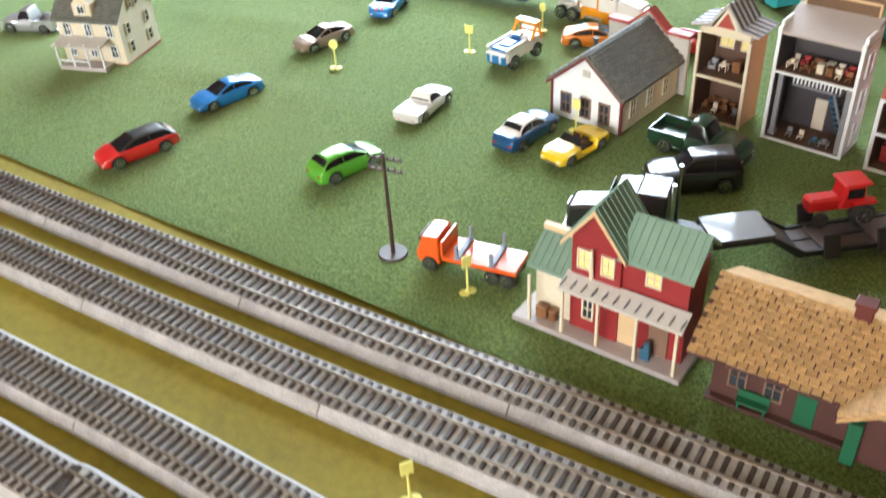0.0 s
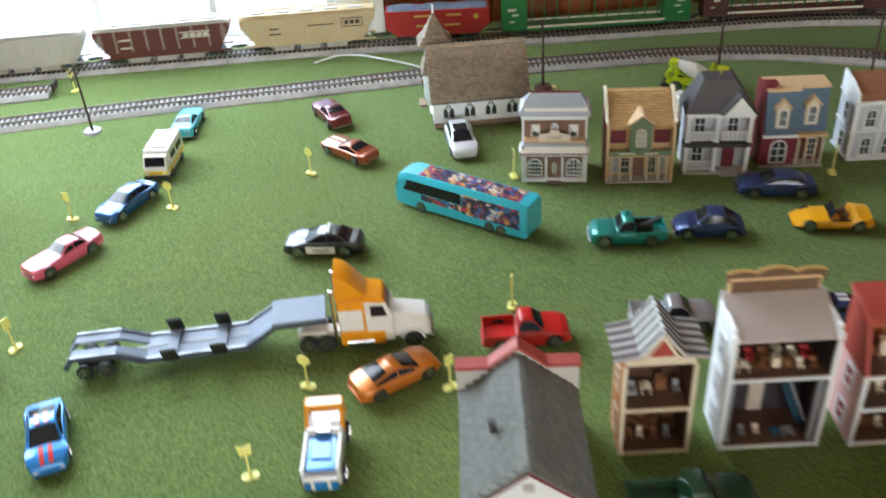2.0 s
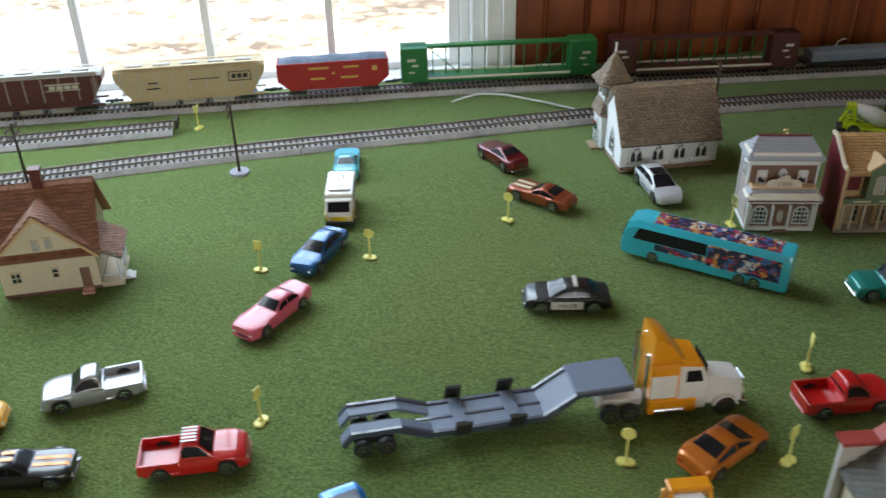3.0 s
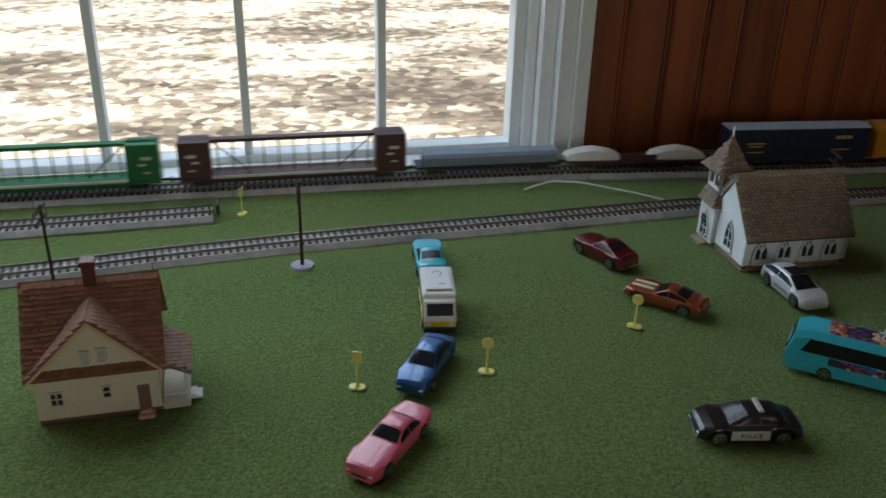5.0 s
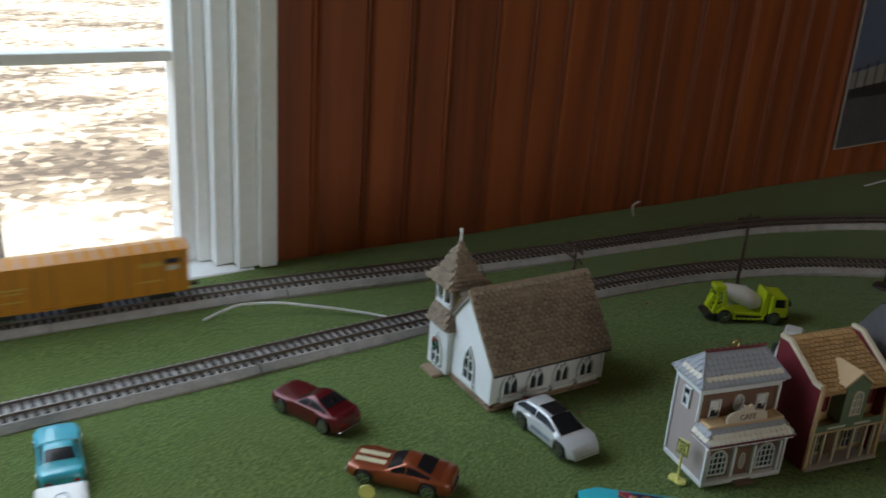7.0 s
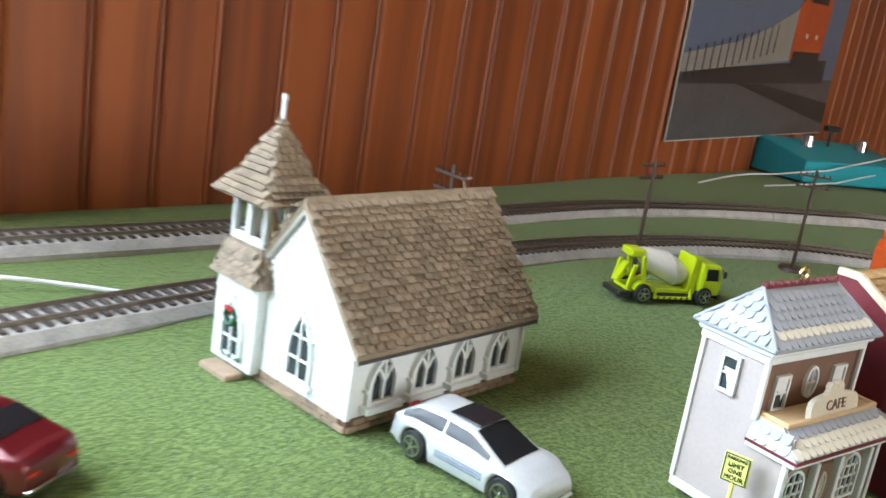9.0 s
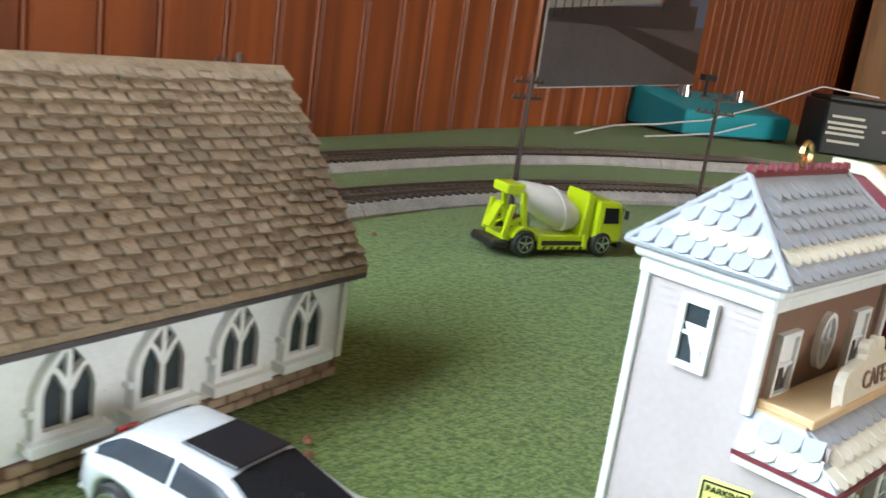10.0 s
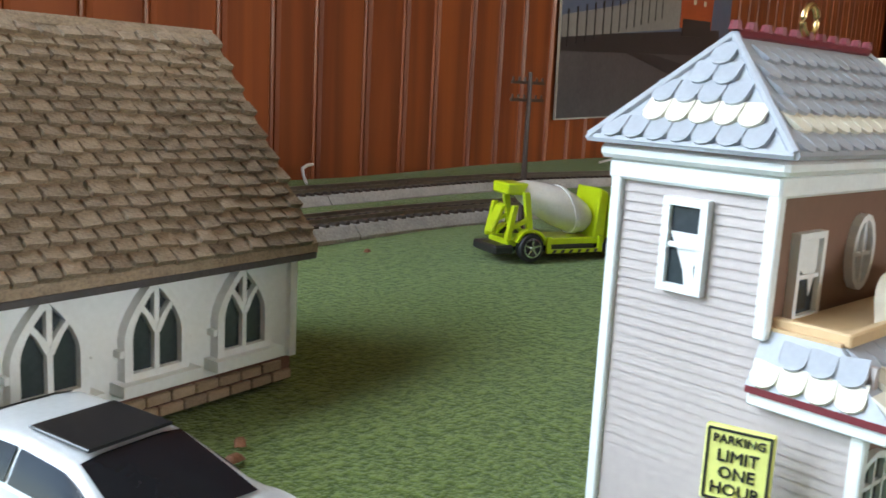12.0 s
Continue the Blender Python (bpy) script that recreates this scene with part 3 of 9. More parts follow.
bars(bh, CREAM, [(-0.05, 0.053, 0.045, 0.0016), (-0.036, 0.0485, 0.008, 0.005), (-0.046, 0.0485, 0.008, 0.005), (-0.056, 0.0485, 0.008, 0.005), (-0.066, 0.0485, 0.008, 0.005), (-0.05, 0.0445, 0.045, 0.0012), (0.055, 0.048, 0.016, 0.003), (0.055, 0.036, 0.016, 0.0025)], 0.0172)
TRAIN.append((bh, -0.886))
th = hopper("covered_hopper_car", "tan covered hopper car with black markings", TAN, 0.203, 0.066, TAN, PALE_GREY)
bars(th, BLACK, [(-0.052, 0.049, 0.0012, 0.012), (-0.082, 0.049, 0.0012, 0.012), (-0.067, 0.055, 0.031, 0.0012), (-0.067, 0.0425, 0.031, 0.0012), (-0.059, 0.049, 0.006, 0.006), (-0.067, 0.049, 0.006, 0.006), (-0.075, 0.049, 0.006, 0.006), (-0.02, 0.048, 0.04, 0.0014), (0.05, 0.046, 0.014, 0.002), (0.05, 0.038, 0.018, 0.002)], 0.0172)
TRAIN.append((th, -0.668))
TRAIN.append((open_hopper("bright red open hopper car with blue-grey load", TRAIN_RED, LOAD_BLUE, 0.156, 0.058), -0.472))
TRAIN.append((centerbeam("green centerbeam flat car, empty", TRAIN_GREEN, 0.281, 0.069), -0.235))
TRAIN.append((centerbeam("dark brown centerbeam flat car, empty", CB_BROWN, 0.275, 0.069), 0.064))
fc = stock("flat_car", "low flat car with slate blue sheet load", 0.19)
part("deck", Build().box(0, 0, 0.0215, 0.19, 0.031, 0.004).box(0, 0, 0.0175, 0.13, 0.012, 0.005), BLACK, fc, bevel=0.0006)
part("load", Build().prism([(-0.0145, 0.0235), (0.0145, 0.0235), (0.0145, 0.034), (0.010, 0.038), (-0.010, 0.038), (-0.0145, 0.034)], -0.09, 0.085, "x"), SLATE, fc, "slate blue flat load", 0.0006)
TRAIN.append((fc, 0.310))
lc = stock("flat_car", "brown flat car with two white wrapped loads", 0.2)
part("deck", Build().box(0, 0, 0.0215, 0.2, 0.031, 0.004).box(0, 0, 0.0175, 0.13, 0.012, 0.005), CB_BROWN, lc, bevel=0.0006)
for x in (-0.052, 0.062):
    rows = [[(x + d, -0.0135 * k, 0.0235), (x + d, -0.011 * k, 0.0235 + h * 0.8), (x + d, 0, 0.0235 + h), (x + d, 0.011 * k, 0.0235 + h * 0.8), (x + d, 0.0135 * k, 0.0235)] for d, h, k in ((-0.035, 0.004, 0.9), (-0.022, 0.011, 1), (0.0, 0.016, 1), (0.02, 0.013, 1), (0.034, 0.008, 0.95), (0.038, 0.003, 0.9))]
    part("load", Build().rings(rows), WRAP, lc, "white wrapped load", smooth=30)
part("stake", Build().box(0.005, 0.0145, 0.027, 0.05, 0.0015, 0.008), CB_BROWN, lc)
TRAIN.append((lc, 0.514))
TRAIN.append((boxcar("navy boxcar with pale blue roof", NAVY, ROOF_STEEL, 0.196, 0.0665, GOLD), 0.727))
ob_ = boxcar("orange-yellow boxcar with red-brown lettering bars", ORANGE_BOX, ORANGE_BOX, 0.196, 0.0665, RUSTY)
bars(ob_, NAVY, [(-0.082, 0.053, 0.013, 0.005)], 0.0166)
bars(ob_, CREAM, [(-0.082, 0.046, 0.010, 0.005)], 0.0166)
TRAIN.append((ob_, 0.935))
SHIFT = [(0.0, -0.885), (2.0, -0.177), (2.5, 0.0), (3.0, 0.177), (5.0, 0.834), (5.5, 1.002), (6.0, 1.177), (6.5, 1.349), (7.0, 1.523), (12.0, 3.27)]


def train_rows(c):
    ss, xs, ys, ang = curve_points(TRACK_B + YARD[0][1:], 0.01)
    ref = float(np.interp(0.772, [-x for x in xs[:int(len(xs) * 0.5)]], ss[:int(len(xs) * 0.5)]))
    rows = []
    for k in range(49):
        t = k * 0.25
        s = ref - (c - 0.064) + float(np.interp(t, *zip(*SHIFT))) - 0.834
        s = min(max(s, 0.05), ss[-1] - 0.05)
        rows.append((t, pose(float(np.interp(s, ss, xs)), float(np.interp(s, ss, ys)), 0, 0, 0, math.degrees(float(np.interp(s, ss, ang))))))
    return rows


# ---- toy cars ----
KINDS = {
    # body top line (u, height), cabin: rear foot, roof rear, roof front, screen foot
    "sedan": ([(-0.5, 0.42), (-0.485, 0.58), (-0.45, 0.65), (-0.25, 0.67), (0.2, 0.66), (0.36, 0.62), (0.46, 0.54), (0.495, 0.44), (0.5, 0.36)], (-0.37, -0.23, 0.04, 0.22)),
    "coupe": ([(-0.5, 0.45), (-0.485, 0.60), (-0.45, 0.68), (-0.3, 0.70), (0.16, 0.66), (0.34, 0.60), (0.45, 0.51), (0.495, 0.40), (0.5, 0.32)], (-0.45, -0.15, 0.02, 0.24)),
    "hatch": ([(-0.5, 0.45), (-0.485, 0.60), (-0.45, 0.68), (0.2, 0.66), (0.36, 0.60), (0.46, 0.50), (0.495, 0.40), (0.5, 0.32)], (-0.475, -0.34, 0.04, 0.28)),
    "muscle": ([(-0.5, 0.48), (-0.49, 0.62), (-0.46, 0.67), (-0.25, 0.69), (0.12, 0.66), (0.44, 0.62), (0.485, 0.57), (0.5, 0.40)], (-0.41, -0.16, -0.03, 0.12)),
    "lowrider": ([(-0.5, 0.58), (-0.49, 0.70), (-0.44, 0.70), (-0.2, 0.68), (0.12, 0.66), (0.46, 0.64), (0.49, 0.60), (0.5, 0.42)], (-0.30, -0.20, -0.02, 0.11)),
    "suv": ([(-0.5, 0.45), (-0.485, 0.60), (0.2, 0.62), (0.40, 0.58), (0.47, 0.52), (0.5, 0.40)], (-0.49, -0.44, 0.04, 0.18)),
    "pickup": ([(-0.5, 0.28), (-0.12, 0.28), (-0.115, 0.58), (0.2, 0.60), (0.40, 0.57), (0.47, 0.50), (0.5, 0.38)], (-0.12, -0.09, 0.07, 0.20)),
    "conv": ([(-0.5, 0.46), (-0.47, 0.60), (-0.36, 0.66), (-0.2, 0.66), (-0.17, 0.35), (0.1, 0.35), (0.13, 0.66), (0.38, 0.60), (0.47, 0.52), (0.5, 0.40)], None),
    "beetle": ([(-0.5, 0.32), (-0.46, 0.46), (-0.38, 0.57), (-0.28, 0.62), (0.2, 0.62), (0.32, 0.57), (0.42, 0.46), (0.48, 0.34), (0.5, 0.28)], (-0.46, -0.18, 0.04, 0.20)),
    "oldpickup": ([(-0.5, 0.30), (-0.10, 0.30), (-0.095, 0.52), (0.16, 0.54), (0.22, 0.58), (0.40, 0.56), (0.47, 0.48), (0.5, 0.3)], (-0.10, -0.08, 0.07, 0.16)),
    "racer": ([(-0.5, 0.45), (-0.46, 0.72), (-0.3, 0.70), (-0.22, 0.45), (0.02, 0.45), (0.06, 0.62), (0.3, 0.52), (0.5, 0.24)], None),
}


def wheels(t, xs_, half, r, w=0.0046, rim=None):
    tyre = shared(("tyre", r, w), lambda: Build().tube((0, -w / 2, 0), (0, -w * 0.3, 0), r * 0.93, r, 16).tube((0, -w * 0.3, 0), (0, w * 0.3, 0), r, r, 16).tube((0, w * 0.3, 0), (0, w / 2, 0), r, r * 0.93, 16), 0, 40)

    def rim_mesh():
        ring = lambda q, rad, y: (rad * math.cos(q), y, rad * math.sin(q))
        turns = [6.28319 * i / 18 for i in range(19)]
        b = Build().rings([[ring(q, r * 0.70, -0.0002), ring(q, r * 0.70, 0.0005), ring(q, r * 0.58, 0.0006), ring(q, r * 0.56, -0.0002)] for q in turns], False)
        b.tube((0, -0.0001, 0), (0, 0.0008, 0), r * 0.20, r * 0.15, 10)
        for i in range(5):
            b.box(0, 0.00025, r * 0.36, r * 0.17, 0.0006, r * 0.52, pose(0, 0, 0, 0, 72 * i, 0), (0.7, 1))
        return b
    rm = shared(("rim", r), rim_mesh)
    for x in xs_:
        for s in (-1, 1):
            k = part("wheel", tyre, TYRE, t, at=pose(x, s * half, r))
            rr = part("rim", rm.copy() if rim else rm, rim or CHROME, k, at=pose(0, s * w / 2, 0, 0, 0, 0 if s > 0 else 180))


def car(name, x, y, heading, col, label, kind="sedan", L=0.074, W=0.030, H=0.022, roof=None, glass=None, stripe=None, wheel=0.0060, rim=None, lights=True, z=0.0):
    t = thing(name, pose(x, y, z, 0, 0, heading), label, "toy car", "toy cars on the felt")
    line, cab = KINDS[kind]
    roof = roof or col
    H *= 1.12
    half, zb = W / 2, 0.0026
    axles = (-0.30 * L, 0.31 * L)
    us = sorted(set([round(-0.5 + i / 56, 4) for i in range(57)] + [u for u, _ in line]))
    rows = []
    for u in us:
        xx = u * L
        top = float(np.interp(u, *zip(*line))) * H
        end = max(0.0, (abs(u) - 0.34) / 0.16)
        w = half * (1 - 0.20 * end ** 2.4)
        bot = zb + 0.0014 * end
        for a in axles:
            w += half * 0.035 * math.exp(-((xx - a) / (wheel * 1.3)) ** 2)
            d = (wheel * 1.14) ** 2 - (xx - a) ** 2
            if d > 0:
                bot = max(bot, wheel + math.sqrt(d) * 0.90)
        bot = min(bot, top - 0.0006)
        mid = bot + (top - bot) * 0.55
        ring = [(xx, 0, bot), (xx, w * 0.90, bot), (xx, w * 0.97, bot + (mid - bot) * 0.4), (xx, w, mid), (xx, w * 0.985, mid + (top - mid) * 0.45), (xx, w * 0.94, top - 0.0006), (xx, w * 0.86, top), (xx, w * 0.45, top + 0.0005), (xx, 0, top + 0.0007)]
        rows.append(ring + [(a, -b, c) for a, b, c in ring[-2:0:-1]])
    part("body", Build().rings(rows), col, t, smooth=50)
    part("underbody", Build().box(0, 0, 0.0042, L * 0.90, W * 0.66, 0.0034), BLACK, t, bevel=0.0004)
    wheels(t, axles, half - 0.0016, wheel, 0.0046, rim)
    belt = lambda u: float(np.interp(u, *zip(*line))) * H
    if cab:
        r0, r1, f1, f0 = cab
        wb, wt = half * 0.88, half * 0.68
        peak = H - 0.0002
        crest = lambda u: float(np.interp(u, [r0, r1, (r1 + f1) / 2, f1, f0], [belt(r0), peak - 0.0009, peak, peak - 0.0008, belt(f0)]))
        fine = [r0 + (f0 - r0) * i / 30 for i in range(31)]
        spread = 0.022
        roofline = lambda u: max(belt(min(max(u, r0), f0)) - 0.0004, sum(crest(min(max(u + spread * d, r0), f0)) for d in (-1, -0.5, 0, 0.5, 1)) / 5)

        def flank(u, k):
            """A point up the cabin's side: k from 0 at the belt to 1 under the roof."""
            low, high = belt(u) - 0.0006, roofline(u)
            lift = max(0.0, min(1.0, (high - low) / (peak - low)))
            return wb + (wt - wb) * k * lift - 0.0006 * k ** 3, low + (high - 0.0009 * lift - low) * k
        shell = []
        for u in fine:
            side = [(u * L, *flank(u, k)) for k in (0.0, 0.5, 0.85, 1.0)]
            top_w, top_z = side[-1][1], roofline(u)
            side += [(u * L, top_w * 0.86, side[-1][2] * 0.25 + top_z * 0.75), (u * L, top_w * 0.5, top_z + 0.0003), (u * L, 0, top_z + 0.0004)]
            shell.append(side + [(p, -q, r) for p, q, r in side[-2::-1]])
        part("cabin", Build().rings(shell), roof, t, smooth=55)
        tint = glass or TINT

        def pane(name, strip):
            n = len(strip[0])
            b = Build()
            b.v = [p for row in strip for p in row]
            b.f = [(r * n + i, r * n + i + 1, (r + 1) * n + i + 1, (r + 1) * n + i) for r in range(len(strip) - 1) for i in range(n - 1)]
            part(name, b, tint, t, smooth=60)

        def across(u, lift):
            w1, z1 = flank(u, 1.0)
            z2 = roofline(u)
            return [(u * L, w1 * 0.90 * q, (z1 * 0.25 + z2 * 0.75 if abs(q) > 0.9 else z2 + 0.0004 - 0.0001 * abs(q)) + lift) for q in (-1, -0.6, -0.2, 0.2, 0.6, 1)]
        steep = 0.40
        pane("windscreen", [across(f1 + 0.012 + (f0 - f1 - 0.022) * (i / 6), 0.00035) for i in range(7)])
        pane("rear_window", [across(r0 + 0.012 + (r1 - r0 - 0.020) * (steep + (1 - steep) * i / 6), 0.00035) for i in range(7)])
        um = (r1 + f1) / 2 + 0.02 if kind not in ("pickup", "oldpickup") else r1
        for s in (-1, 1):
            for a, b_ in ((r0 + (r1 - r0) * 0.42, um - 0.007), (um + 0.007, f1 + (f0 - f1) * 0.62)):
                if b_ - a < 0.03:
                    continue
                strip = []
                for i in range(9):
                    u = a + (b_ - a) * i / 8
                    strip.append([(u * L, s * (flank(u, k)[0] + 0.00035), flank(u, k)[1]) for k in (0.20, 0.45, 0.70, 0.90)])
                pane("side_window", strip)
    else:
        a, b_ = (-0.18, 0.11) if kind == "conv" else (-0.22, 0.04)
        part("cockpit", Build().span(a * L, b_ * L, -half * 0.74, half * 0.74, 0.34 * H, 0.47 * H), BLACK, t, "dark open cockpit", 0.0005)
        for s in (-1, 1):
            part("seat", shared(("seat", kind), lambda: Build().box(0, 0, 0.0105, 0.006, 0.008, 0.004).box(-0.003, 0, 0.0135, 0.0022, 0.008, 0.006), 0.0008), LEATHER, t, at=pose((a + b_) / 2 * L - 0.002, s * half * 0.36, 0))
        part("windscreen", Build().rings([[((b_ + 0.02) * L, -half * 0.78, 0.62 * H), ((b_ + 0.02) * L, half * 0.78, 0.62 * H), ((b_ - 0.05) * L, half * 0.66, 0.94 * H), ((b_ - 0.05) * L, -half * 0.66, 0.94 * H)], [((b_ + 0.035) * L, -half * 0.78, 0.62 * H), ((b_ + 0.035) * L, half * 0.78, 0.62 * H), ((b_ - 0.035) * L, half * 0.66, 0.94 * H), ((b_ - 0.035) * L, -half * 0.66, 0.94 * H)]]), TINT, t)
        if kind == "racer":
            part("roll_hoop", Build().wire([(-0.21 * L, half * 0.75 * math.cos(q), 0.62 * H + 0.4 * H * math.sin(q)) for q in np.linspace(0, math.pi, 9)], 0.0011), col, t)
    if kind in ("pickup", "oldpickup"):
        e = -0.12 if kind == "pickup" else -0.10
        zt = 0.56 * H
        part("bed_side", Build().span(-0.495 * L, e * L, half * 0.86, half * 0.99, 0.24 * H, zt), col, t, bevel=0.0004)
        part("bed_side", Build().span(-0.495 * L, e * L, -half * 0.99, -half * 0.86, 0.24 * H, zt), col, t, bevel=0.0004)
        part("tailgate", Build().span(-0.5 * L, -0.478 * L, -half * 0.86, half * 0.86, 0.2 * H, zt - 0.0002), col, t, bevel=0.0004)
        part("bed_floor", Build().span(-0.478 * L, e * L, -half * 0.86, half * 0.86, 0.28 * H, 0.33 * H), roof, t)
    if lights:
        nz, bz = line[-1][1] * H, line[0][1] * H
        for s in (-1, 1):
            part("headlight", shared(("headlight", kind), lambda: Build().box(0, 0, 0, 0.0016, 0.0052, 0.0019), 0.0005), LAMP_WHITE, t, at=pose(0.4935 * L, s * half * 0.58, nz - 0.0007, 0, -15, -s * 12))
            part("tail_light", shared(("tail", kind), lambda: Build().box(0, 0, 0, 0.0012, 0.0048, 0.0017), 0.0003), LAMP_RED, t, at=pose(-0.499 * L, s * half * 0.6, bz - 0.0010))
        part("grille", Build().box(0.4985 * L, 0, nz - 0.0032, 0.0012, W * 0.42, 0.0022), BLACK, t, bevel=0.0003)
        part("bumper", Build().box(0.497 * L, 0, 0.0048, 0.003, W * 0.76, 0.0017), CHROME if kind in ("muscle", "conv", "oldpickup", "beetle") else col, t, bevel=0.0005)
        part("bumper", Build().box(-0.497 * L, 0, 0.0050, 0.003, W * 0.78, 0.0017), CHROME if kind in ("muscle", "conv", "oldpickup", "beetle") else col, t, bevel=0.0005)
    if stripe:
        r0, r1, f1, f0 = cab
        for s in (-1, 1):
            for a, b_ in ((f0 + 0.01, 0.47), (-0.47, r0 - 0.01)):
                n = 8
                rows = []
                for i in range(n + 1):
                    u = a + (b_ - a) * i / n
                    z_ = belt(u) + 0.0008
                    yc = s * W * 0.11
                    rows.append([(u * L, yc - W * 0.055, z_), (u * L, yc + W * 0.055, z_), (u * L, yc + W * 0.055, z_ + 0.0002), (u * L, yc - W * 0.055, z_ + 0.0002)])
                part("stripe", Build().rings(rows), stripe, t)
            zt = H + 0.0007
            part("stripe", Build().box((r1 + f1) / 2 * L, s * W * 0.11, zt, (f1 - r1) * L * 0.95, W * 0.11, 0.0003), stripe, t)
    return t


LEATHER = mat("brown_seat_plastic", (0.11, 0.045, 0.02), 0.5)
P_RED, P_AZURE = paint("red_car_paint", (0.52, 0.012, 0.012)), paint("azure_car_paint", (0.015, 0.2, 0.55), 0.3)
P_GREEN, P_WHITE = paint("lime_green_car_paint", (0.11, 0.42, 0.035), 0.3), paint("white_car_paint", (0.72, 0.7, 0.66))
P_BLUE, P_YELLOW = paint("deep_blue_car_paint", (0.012, 0.085, 0.24), 0.4), paint("yellow_car_paint", (0.8, 0.55, 0.01))
P_DKGREEN, P_BLACK = paint("dark_green_car_paint", (0.01, 0.045, 0.02)), paint("black_car_paint", (0.012, 0.012, 0.014))
P_ORANGE, P_SILVER = paint("orange_car_paint", (0.55, 0.16, 0.018), 0.35), paint("silver_car_paint", (0.45, 0.46, 0.48), 0.6)
P_PINK, P_TURQ = paint("pink_car_paint", (0.62, 0.1, 0.16)), paint("turquoise_car_paint", (0.03, 0.42, 0.52))
P_MAROON, P_BRONZE = paint("dark_red_car_paint", (0.13, 0.008, 0.014), 0.4), paint("bronze_car_paint", (0.3, 0.07, 0.025), 0.5)
P_TEAL, P_NAVY = paint("teal_truck_paint", (0.01, 0.24, 0.21), 0.3), paint("navy_car_paint", (0.02, 0.045, 0.15), 0.4)
P_TAUPE, P_GOLD = paint("taupe_car_paint", (0.33, 0.25, 0.2), 0.5), paint("golden_yellow_car_paint", (0.8, 0.38, 0.01))
P_ORED = paint("orange_red_truck_paint", (0.72, 0.1, 0.012))
P_LIME = paint("yellow_lime_truck_paint", (0.52, 0.66, 0.01))
P_GREYBLUE = mat("grey_blue_trailer_paint", (0.155, 0.19, 0.26), 0.5, 0, 0.12, 70)
P_STRIPE_RED = paint("red_stripe_paint", (0.6, 0.03, 0.02))
P_ORANGE_Y = paint("orange_yellow_truck_paint", (0.78, 0.3, 0.01))
P_NAVYGREY = paint("navy_grey_trailer_paint", (0.05, 0.06, 0.09))
P_DARKGREY = paint("brown_grey_trailer_paint", (0.075, 0.06, 0.058), 0, 0.5)
P_PEARL = paint("pearl_silver_car_paint", (0.66, 0.68, 0.7), 0.25)
P_CREAM = paint("cream_car_paint", (0.75, 0.68, 0.45))

car("sports_car", -0.672, 0.390, -106, P_RED, "shiny red toy sports car with black glass roof", "hatch", 0.078, 0.032, 0.021, roof=BLACK)
car("coupe", -0.681, 0.518, -104, P_AZURE, "azure blue toy coupe", "coupe", 0.078, 0.031, 0.020)
car("hatchback", -0.474, 0.472, 75, P_GREEN, "lime green toy hatchback with black wheels", "hatch", 0.070, 0.031, 0.022, rim=BLACK)
wp = car("pickup_car", -0.482, 0.605, 95, P_WHITE, "white toy pickup with a round mark on its bed", "pickup", 0.074, 0.030, 0.020, roof=P_WHITE)
part("bed_cover", Build().span(-0.0355, -0.009, -0.0128, 0.0128, 0.0112, 0.0132), P_WHITE, wp, "white bed cover", 0.0004)
part("round_mark", Build().tube((-0.021, 0, 0.0131), (-0.021, 0, 0.0136), 0.0058, n=20), PALE_GREY, wp, "pale round mark")
car("sedan", -0.362, 0.607, 83, P_BLUE, "deep blue toy sedan with a white roof", "sedan", 0.073, 0.030, 0.022, roof=P_WHITE)
car("convertible", -0.308, 0.606, -102, P_YELLOW, "yellow toy convertible with open top", "conv", 0.070, 0.030, 0.019)
car("vintage_pickup", -0.211, 0.663, -3, P_DKGREEN, "dark green vintage toy pickup truck", "oldpickup", 0.090, 0.036, 0.032, wheel=0.0075)
car("suv", -0.195, 0.607, -143, P_BLACK, "black toy off-road wagon", "suv", 0.080, 0.034, 0.030, wheel=0.0068)
car("sedan", -0.689, 0.682, -104, P_TAUPE, "taupe metallic toy sedan", "coupe", 0.074, 0.030, 0.020)
car("race_coupe", -0.687, 0.806, -74, P_AZURE, "blue toy coupe with red and white stripes", "coupe", 0.074, 0.031, 0.021, stripe=P_STRIPE_RED)
car("sports_coupe", -0.408, 0.835, 27, P_ORANGE, "metallic orange toy sports coupe", "coupe", 0.076, 0.032, 0.020)
car("pickup_truck", -0.291, 0.870, -3, P_RED, "red toy crew-cab pickup truck", "pickup", 0.076, 0.031, 0.026, wheel=0.0064)
car("pickup_truck", -0.160, 0.868, -8, P_SILVER, "silver toy pickup truck behind the small shop", "pickup", 0.074, 0.030, 0.025, wheel=0.0062)
car("muscle_car", -0.010, 0.850, -8, P_NAVY, "navy toy car with white stripes", "muscle", 0.074, 0.030, 0.020, stripe=P_WHITE)
car("muscle_car", -0.741, 1.076, -131, P_PINK, "pink toy sedan with pale roof", "lowrider", 0.084, 0.030, 0.020)
car("sedan", -0.693, 1.174, -122, P_BLUE, "metallic blue toy sedan", "sedan", 0.080, 0.030, 0.021)
car("coupe", -0.651, 1.368, 84, P_TURQ, "turquoise vintage toy coupe", "muscle", 0.070, 0.030, 0.021)
car("muscle_car", -0.462, 1.352, 113, P_MAROON, "dark red toy muscle car with black rear window", "muscle", 0.074, 0.031, 0.022, wheel=0.0062)
car("muscle_car", -0.440, 1.247, 133, P_BRONZE, "bronze toy muscle car with cream hood stripes", "muscle", 0.078, 0.031, 0.019, stripe=None)
